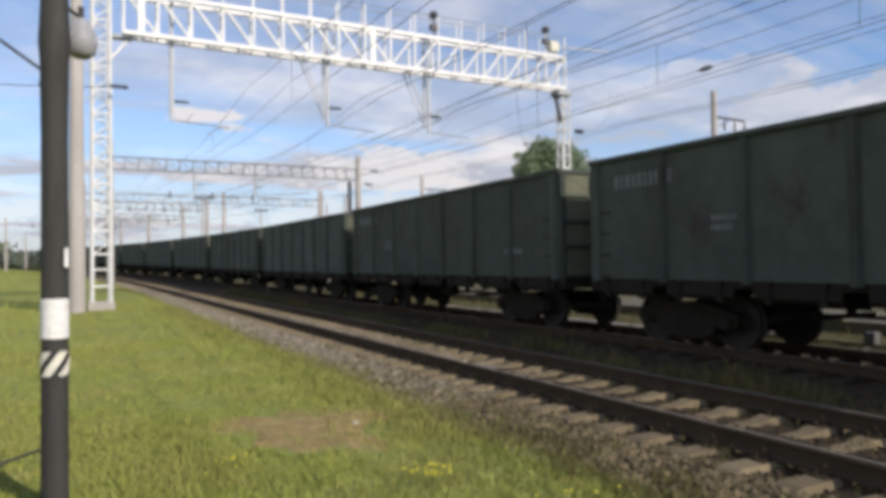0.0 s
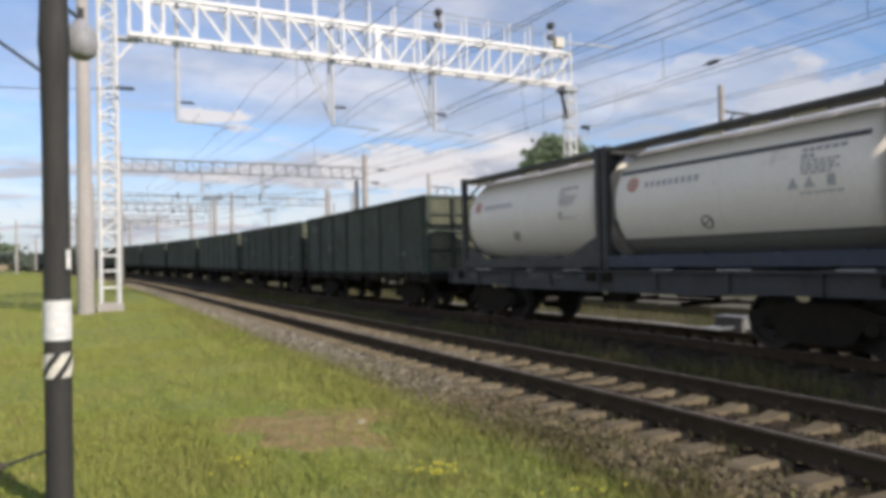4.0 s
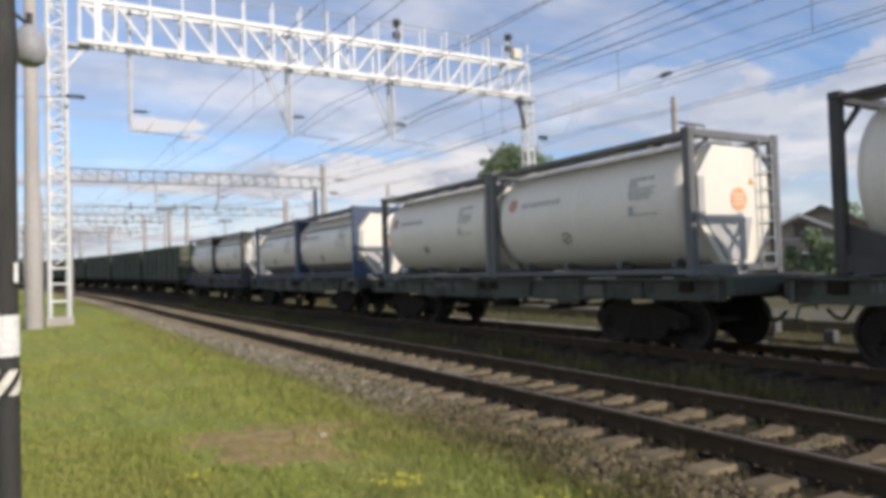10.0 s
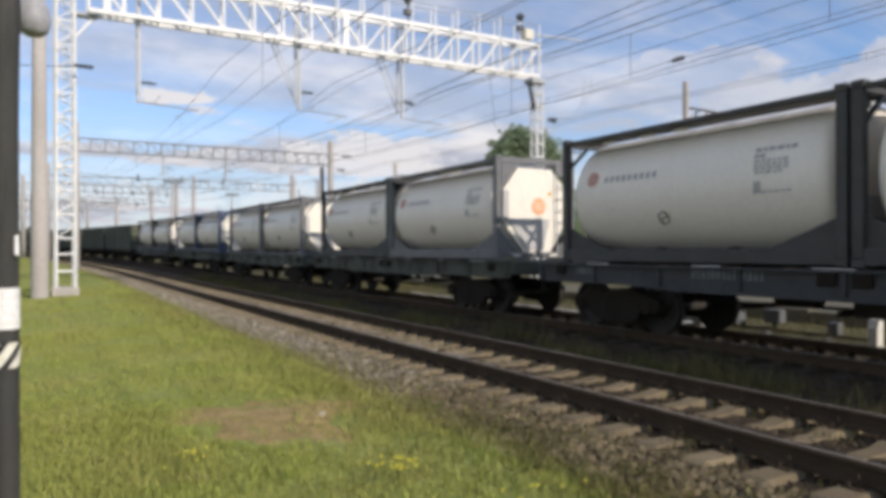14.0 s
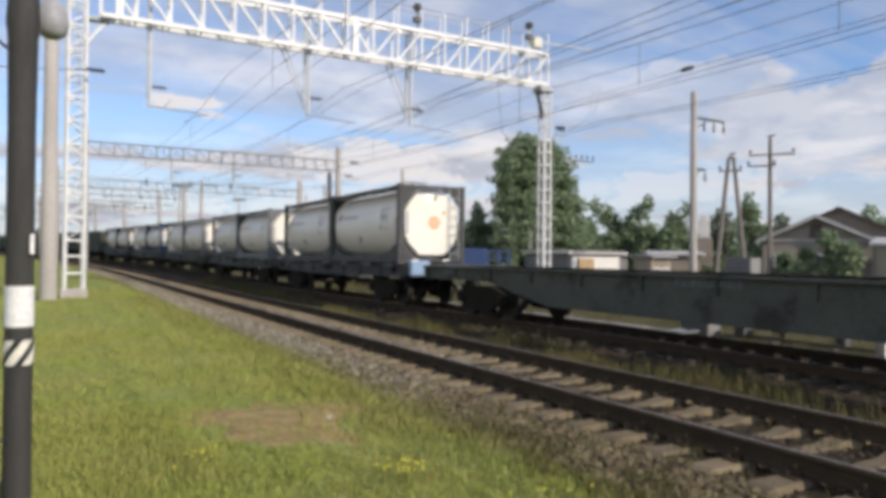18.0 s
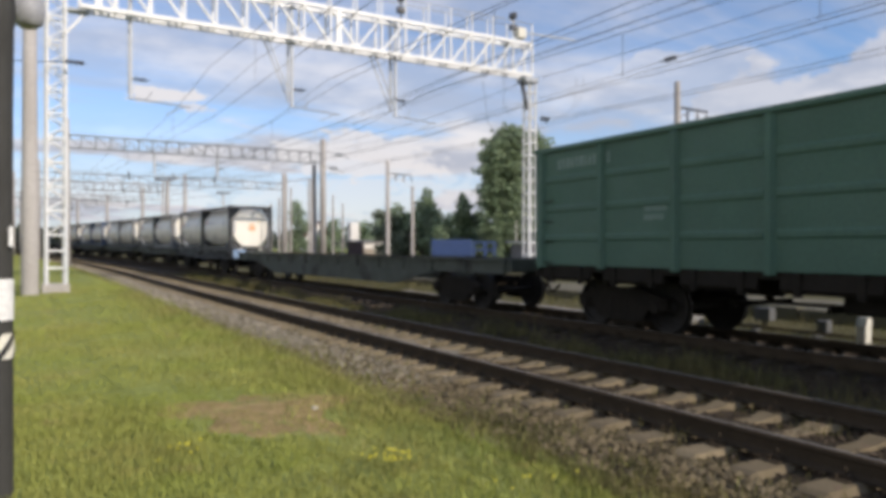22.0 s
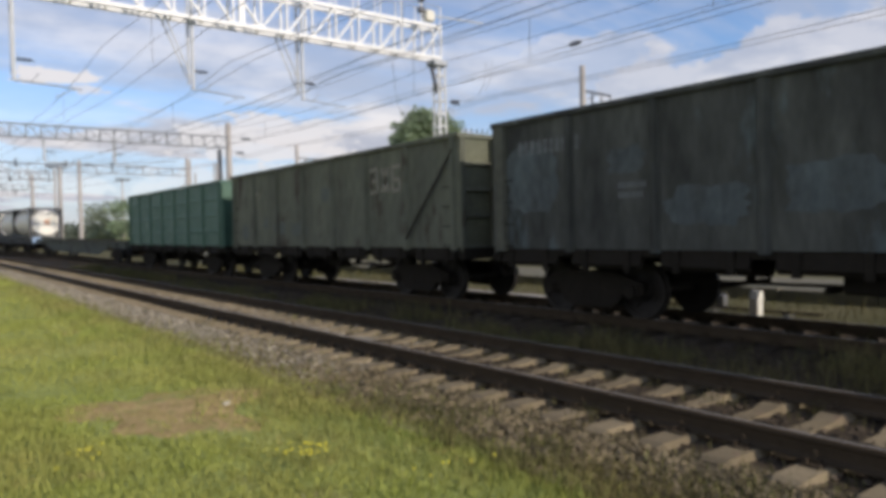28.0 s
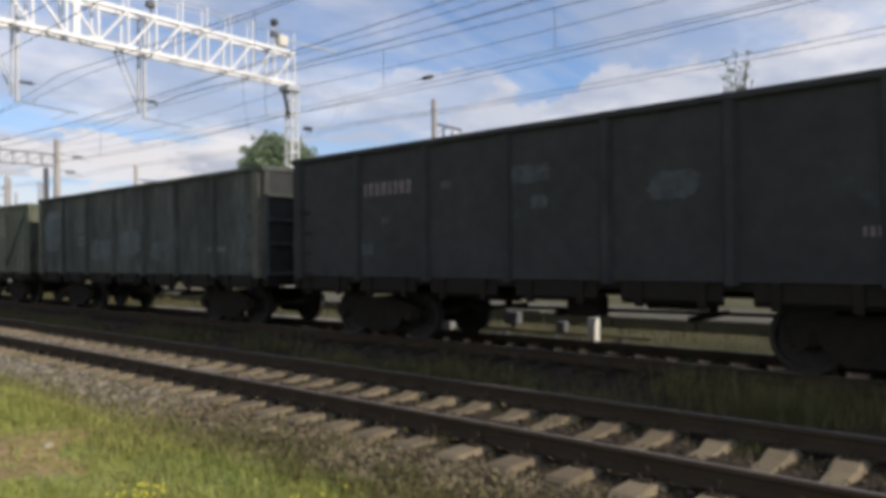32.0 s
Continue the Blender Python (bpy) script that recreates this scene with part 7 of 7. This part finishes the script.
    part("stone", bm, M["cream"], m)
    k = thing("low_platform", "low slab-edged strip standing in for a dry bank beyond the far track", "platform", at=pose(15.4, 0, 0))
    for q in range(3):
        bm = B()
        box(bm, 0, 0.3, 0, 1.97, -0.5, 0.14 + 0.01 * q, 0.015)
        slab = mesh_of("edge_slab", bm, M["platform"])
        for i in range(q, 36, 3):
            piece("edge_slab", slab, k, pose(bend(-12 + i * 2) + rng.uniform(-0.02, 0.02), -12 + i * 2, rise(-12 + i * 2) + rng.uniform(-0.02, 0.01), 0, 0, heading(-12 + i * 2) + rng.uniform(-0.3, 0.3)))
    bm = B()
    along(bm, ((0.3, -0.5), (3.6, -0.5), (3.6, 0.12), (0.3, 0.12)), 0.0, (-12, 0, 14, 28, 36, 44, 52, 60))
    part("surface", bm, M["platform"], k, "olive-tan surface standing in for dry grass")
    # point machine, boxes and rods beside the far rail
    p = thing("point_machine", "pale grey point machine with rods beside the far rail", "point machine", at=pose(13.8, 11.9, -0.3))
    bm = B()
    box(bm, -0.22, 0.22, -0.42, 0.42, 0.06, 0.36, 0.03)
    part("case", bm, M["machine_grey"], p)
    bm = B()
    box(bm, -0.25, 0.25, -0.45, 0.45, 0.36, 0.39, 0.01)
    part("lid", bm, M["machine_grey"], p)
    for dy in (-0.2, 0.2):
        bm = B()
        rod(bm, (-0.22, dy, 0.15), (-2.0, dy, 0.12), 0.025, 6)
        part("throw_rod", bm, M["grey_steel"], p)
    for dx in (-0.15, 0.15):
        bm = B()
        box(bm, dx - 0.05, dx + 0.05, -0.4, 0.4, -0.1, 0.07)
        part("foot", bm, M["concrete"], p)
    for x, y, w, d, h in ((14.15, 10.95, 0.16, 0.14, 0.46), (14.4, 10.15, 0.12, 0.2, 0.56), (14.3, 8.7, 0.1, 0.12, 0.4)):
        j = thing("junction_box", "small grey junction box on a stub post", "junction box", "boxes beside the far rail", at=pose(x, y, -0.35))
        bm = B()
        box(bm, -w, w, -d, d, h - 0.3, h, 0.02)
        part("case", bm, M["dull_grey"], j)
        bm = B()
        box(bm, -0.04, 0.04, -0.04, 0.04, -0.15, h - 0.3)
        part("post", bm, M["grey_iron"], j)
    g = thing("point_rodding", "rusty point rodding with cranks on low stools", "rodding", at=pose(13.95, 9.4, -0.33))
    for x in (-0.08, 0.08):
        bm = B()
        rod(bm, (x, -3.0, 0.14), (x, 1.4, 0.14), 0.02, 6)
        part("rod", bm, M["rail_side"], g)
    for y in (-2.4, -0.8, 0.6):
        bm = B()
        box(bm, -0.18, 0.18, y - 0.06, y + 0.06, -0.12, 0.12, 0.01)
        part("stool", bm, M["dull_grey"], g)
    c = thing("cable_trough", "short row of concrete cable trough lids beside the far rail", "trough", at=pose(13.75, 0, -0.34))
    bm = B()
    box(bm, -0.16, 0.16, 0, 0.98, -0.1, 0.11, 0.02)
    lid = mesh_of("lid", bm, M["concrete"])
    for i in range(14):
        piece("lid", lid, c, pose(rng.uniform(-0.02, 0.02), 12.6 + i, rng.uniform(-0.02, 0.01)))
    # far left: a sand-coloured wall and a line of poles
    wl = thing("boundary_wall", "long low sand-coloured concrete wall far along the meadow", "wall", at=pose(-28.2, 178, 0, 0, 0, -3.9))
    bm = B()
    box(bm, -0.1, 0.1, 0, 4.94, -0.1, 3.3, 0.03)
    panel = mesh_of("panel", bm, M["sand_wall"])
    for i in range(25):
        piece("panel", panel, wl, pose(0, i * 5.0, 0))
    for az, h in ((15.3, 5.8), (16.8, 6.4), (17.4, 7.0), (17.95, 9.6), (18.3, 8.2), (19.7, 9.3), (20.95, 8.8), (21.6, 7.4)):
        x, y = at_bearing(az, 80.0)
        concrete_pole(x, y, h, 0.13, "far thin pale pole in the railway yard")
    x, y = at_bearing(20.3, 135.0)
    house(x, y, -10, 5.0, 6.0, 4.0, 2.6, M["shed_white"], M["red_roof"], "far white house with a red gabled roof", windows=((-1.2, 1.2, 0.9, 1.2), (1.2, 1.2, 0.9, 1.2)))
    for az, dist, hgt, span in ((8.85, 150.0, 14.9, 3.0), (13.2, 190.0, 15.5, 3.2)):
        x, y = at_bearing(az, dist)
        lm = thing("floodlight_mast", "tall thin floodlight mast with a row of lamps", "lamp mast", "floodlight masts in the yard", at=pose(x, y, 0))
        bm = B()
        rod(bm, (0, 0, -0.3), (0, 0, hgt), 0.26, 10, 0.17)
        part("mast", bm, M["concrete"], lm, smooth=True)
        bm = B()
        box(bm, -span / 2, span / 2, -0.5, 0.5, hgt - 0.1, hgt + 0.05)
        part("platform", bm, M["lamp_grey"], lm)
        lb = B()
        box(lb, -0.22, 0.22, -0.18, 0.18, 0.1, 0.62, 0.05)
        lb = mesh_of("lamp_head", lb, M["lamp_grey"])
        for k in range(4):
            piece("lamp_head", lb, lm, pose(-span / 2 + 0.35 + k * (span - 0.7) / 3, -0.3, hgt))
    x, y = at_bearing(10.42, 100.0)
    concrete_pole(x, y, 11.3, 0.28, "far stout concrete pole above the train", ((10.9, 1.6, 2),))
    for az, dist, tall in ((-5.6, 112, 10.6), (-4.08, 128, 9.2), (-2.9, 165, 8.0)):
        x, y = at_bearing(az, dist)
        concrete_pole(x, y, tall, 0.2, "far thin concrete pole along the meadow", z0=0)
    # distant woods closing the view
    r = np.random.RandomState(9)
    blobs = []
    for k in range(240):
        az = -60 + 175 * k / 239.0
        d = 260 + 80 * r.rand()
        x, y = at_bearing(az, d)
        blobs.append((x, y, 2.5 + 2 * r.rand(), 6 + 3 * r.rand(), 3.0 + 3.5 * r.rand() ** 2))
    wood = piece("distant_woods", leaves(blobs, 36000, 1.2, 12, M["far_leaf"]))
    tagged(wood, "low hazy line of woods on the horizon", "woods", kind="stuff")


def blades(name, spots, mat, label):
    """Grass as single bent blades; spots: x, y, height."""
    r = np.random.RandomState(len(spots))
    p = np.array(spots)
    n = len(p)
    a = r.uniform(0, 6.283, n)
    h = p[:, 2] * r.uniform(0.55, 1.25, n)
    w = 0.0016 + 0.0015 * np.maximum(p[:, 1], 6.0 - p[:, 1]) ** 0.5 * r.uniform(0.6, 1.3, n)
    swing = np.array([bend(y) for y in p[:, 1]])
    z = np.array([ground_height(x + b, y) if x < 3.25 else max(bed_height(x, y) + rise(y), ground_height(x + b, y) if x > 13 else -1) for (x, y), b in zip(p[:, :2], swing)]) - 0.01
    lean = r.uniform(0.1, 0.55, n) * h
    b = r.uniform(0, 6.283, n)
    root = np.stack([p[:, 0] + swing, p[:, 1], z], 1)
    side = np.stack([np.cos(a) * w, np.sin(a) * w, np.zeros(n)], 1)
    curl = np.stack([np.cos(b) * lean, np.sin(b) * lean, np.zeros(n)], 1)
    mid = root + curl * 0.3 + np.stack([np.zeros(n), np.zeros(n), h * 0.6], 1)
    tip = root + curl + np.stack([np.zeros(n), np.zeros(n), h], 1)
    v = np.stack([root - side, root + side, mid + side * 0.7, mid - side * 0.7, tip], 1).reshape(-1, 3)
    k = np.arange(n)[:, None] * 5
    faces = (k + np.array([[0, 1, 2, 3]])).tolist() + (k + np.array([[3, 2, 4]])).tolist()
    tagged(piece(name, quads_mesh(name, v.tolist(), faces, mat)), label, "grass", kind="stuff")


PATCH = (1.95, 6.6)
FLOWER = (2.16, 4.38)


def build_grass():
    r = np.random.RandomState(21)
    spots = []
    for x0, x1, y0, y1, count, h in ((-7.0, 3.25, -8.0, 2.2, 52000, 0.06), (-7.0, 3.25, 2.2, 8.0, 26000, 0.06), (-3.2, 3.25, 2.6, 8.0, 72000, 0.055), (-6.0, 3.3, 8.0, 16.0, 44000, 0.065), (-9, 3.4, 16.0, 34.0, 30000, 0.085), (-26, 3.4, 34.0, 120.0, 46000, 0.13)):
        # the density fades from one stretch to the next
        xs, ys = r.uniform(x0, x1, count) + r.normal(size=count) * 0.7, r.uniform(y0, y1, count) + r.normal(size=count) * 1.1
        xs = np.where(xs > x1, 2 * x1 - xs, xs)
        for x, y in zip(xs, ys):
            bare = ((x - PATCH[0]) / 0.95) ** 2 + ((y - PATCH[1]) / 1.15) ** 2 + 0.7 * smooth_noise(x, y, 1.6) + 0.5 * smooth_noise(x, y, 4.0)
            if bare < 1 and r.rand() < 0.86 * (1 - max(bare, 0.0) ** 3):
                continue
            tall = 1 + 0.7 * smooth_noise(x, y, 0.7) + 0.4 * smooth_noise(x, y, 2.1)
            spots.append((x, y, h * max(0.4, tall)))
    blades("meadow_grass", spots, M["blade"], "short bright green meadow grass")
    spots = []
    for _ in range(15000):
        y = 1.5 + 26 * r.rand() ** 1.4
        x = 3.1 + r.normal() * 0.38 + 0.25 * smooth_noise(1.7, y, 0.35)
        spots.append((x, y, 0.09 * r.uniform(0.6, 1.5)))
    for _ in range(9000):
        y = 20 + 70 * r.rand()
        spots.append((3.2 + abs(r.normal()) * 0.45, y, 0.11 * r.uniform(0.5, 1.4)))
    for _ in range(2500):
        y = 1.5 + 12 * r.rand()
        spots.append((3.4 + abs(r.normal()) * 0.5, y, 0.10 * r.uniform(0.5, 1.3)))
    blades("verge_grass", spots, M["blade_tall"], "taller dark green grass along the ballast edge")
    spots = []
    for _ in range(24000):
        y = 0.5 + 45 * r.rand() ** 1.2
        x = 8.5 + r.normal() * 0.5
        clump = smooth_noise(x, y, 0.8) + 0.5 * smooth_noise(x, y, 2.3)
        if x > 7.3 and clump > -0.05:
            spots.append((x, y, (0.13 + 0.22 * min(clump, 0.7)) * r.uniform(0.5, 1.6)))
    for cx, cy, n in ((8.9, 2.0, 900), (9.3, 3.4, 700), (8.4, 3.0, 500), (9.2, 1.0, 700), (8.3, 7.3, 160), (8.8, 12.5, 220), (8.2, 5.2, 160)):
        for _ in range(n):
            spots.append((cx + r.normal() * 0.3, cy + r.normal() * 0.5, 0.30 * r.uniform(0.4, 1.5)))
    for _ in range(1800):
        y = 0.5 + 14 * r.rand()
        c = (4.9, 5.6, 6.6, 7.2)[r.randint(4)]
        spots.append((c + r.normal() * 0.12, (round((y + 8.03) / SLEEPER_STEP) + 0.5) * SLEEPER_STEP - 8.03 + r.normal() * 0.07, 0.12 * r.uniform(0.4, 1.3)))
    for _ in range(9000):
        y = 1 + 40 * r.rand()
        spots.append((12.6 + 2.75 * r.rand() ** 0.6, y, 0.24 * r.uniform(0.5, 1.5)))
    for _ in range(5200):
        y = 1.5 + 20 * r.rand() ** 1.3
        spots.append((3.4 + abs(r.normal()) * 0.6, y, 0.075 * r.uniform(0.5, 1.6)))
    for _ in range(26000):
        y = 0.9 + 5.9 * r.rand() ** 1.2 + r.normal() * 1.1
        x = 3.15 + abs(r.normal()) * 0.62
        if smooth_noise(x, y, 2.2) > -0.3 + 0.13 * (y - 3):
            spots.append((x, y, 0.07 * r.uniform(0.5, 1.7)))
    for cx, cy in ((5.55, 2.9), (6.6, 4.1), (6.9, 3.2), (5.2, 4.6), (6.75, 2.2), (4.55, 2.6)):
        for _ in range(70):
            spots.append((cx + r.normal() * 0.10, cy + r.normal() * 0.10, 0.11 * r.uniform(0.5, 1.5)))
    blades("track_weeds", spots, M["weed"], "dry weeds growing between the tracks")
    # bare earth
    vs, fs = [], []
    n, rings = 40, 6
    for j in range(rings + 1):
        for i in range(n):
            a = 2 * math.pi * i / n
            q = j / rings * (1 + 0.2 * math.sin(3 * a) + 0.16 * math.sin(5 * a + 1) + 0.1 * math.sin(9 * a))
            x, y = PATCH[0] + math.cos(a) * 0.86 * q, PATCH[1] + math.sin(a) * 1.08 * q
            vs.append((x, y, ground_height(x, y) + 0.012 * (1 - j / rings) + 0.004 - (0.03 if j == rings else 0)))
    for j in range(rings):
        for i in range(n):
            fs.append((j * n + i, j * n + (i + 1) % n, (j + 1) * n + (i + 1) % n, (j + 1) * n + i))
    tagged(piece("bare_patch", quads_mesh("bare_patch", vs, fs, M["soil"])), "bare brown earth patch in the grass", "earth", kind="structure")
    st = thing("white_stone", "small pale stone lying on the bare earth", "stone", at=pose(2.38, 6.45, 0.02))
    bm = B()
    bmesh.ops.create_icosphere(bm, subdivisions=1, radius=0.036, matrix=Matrix.Diagonal((1.3, 0.8, 0.7, 1)))
    part("pebble", bm, M["hut_wall"], st)
    # dandelions
    for cx, cy, count, spread in ((FLOWER[0], FLOWER[1], 30, 0.085), (0.97, 5.25, 11, 0.09), (2.75, 3.7, 6, 0.15)):
        plant = thing("flower_clump", "cluster of small yellow meadow flowers", "flowers", "flowers in the meadow", at=pose(cx, cy, 0))
        bm = B()
        stems = B()
        for _ in range(count):
            x, y, z = r.normal() * spread, r.normal() * spread, r.uniform(0.10, 0.17)
            up = Vector((r.normal() * 0.3, -0.7 + r.normal() * 0.3, 0.75)).normalized()
            u = up.orthogonal().normalized()
            v = up.cross(u)
            c = Vector((x, y, z))
            rim = [bm.verts.new(c + (u * math.cos(k * math.pi / 4) + v * math.sin(k * math.pi / 4)) * 0.0095 - up * 0.003) for k in range(8)]
            mid = bm.verts.new(c + up * 0.006)
            for k in range(8):
                bm.faces.new((mid, rim[k], rim[(k + 1) % 8]))
            rod(stems, (x, y, 0), (x, y, z), 0.002, 3)
        tagged(part("blossom", bm, M["petal"], plant, "bright yellow petals"), kind="stuff")
        tagged(part("stem_tuft", stems, M["blade_tall"], plant), kind="stuff")


# ---- build ----
build_ground()
build_overhead()
build_train()
build_surroundings()
build_bed()
build_dry_verge()
build_track(TRACK_1, "nearer railway track on waisted concrete sleepers in ballast", (-4.0, 104.0), 300, M["sleeper"])
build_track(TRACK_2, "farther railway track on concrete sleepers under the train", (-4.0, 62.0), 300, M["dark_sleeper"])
build_ballast_stones()
build_grass()
motions()
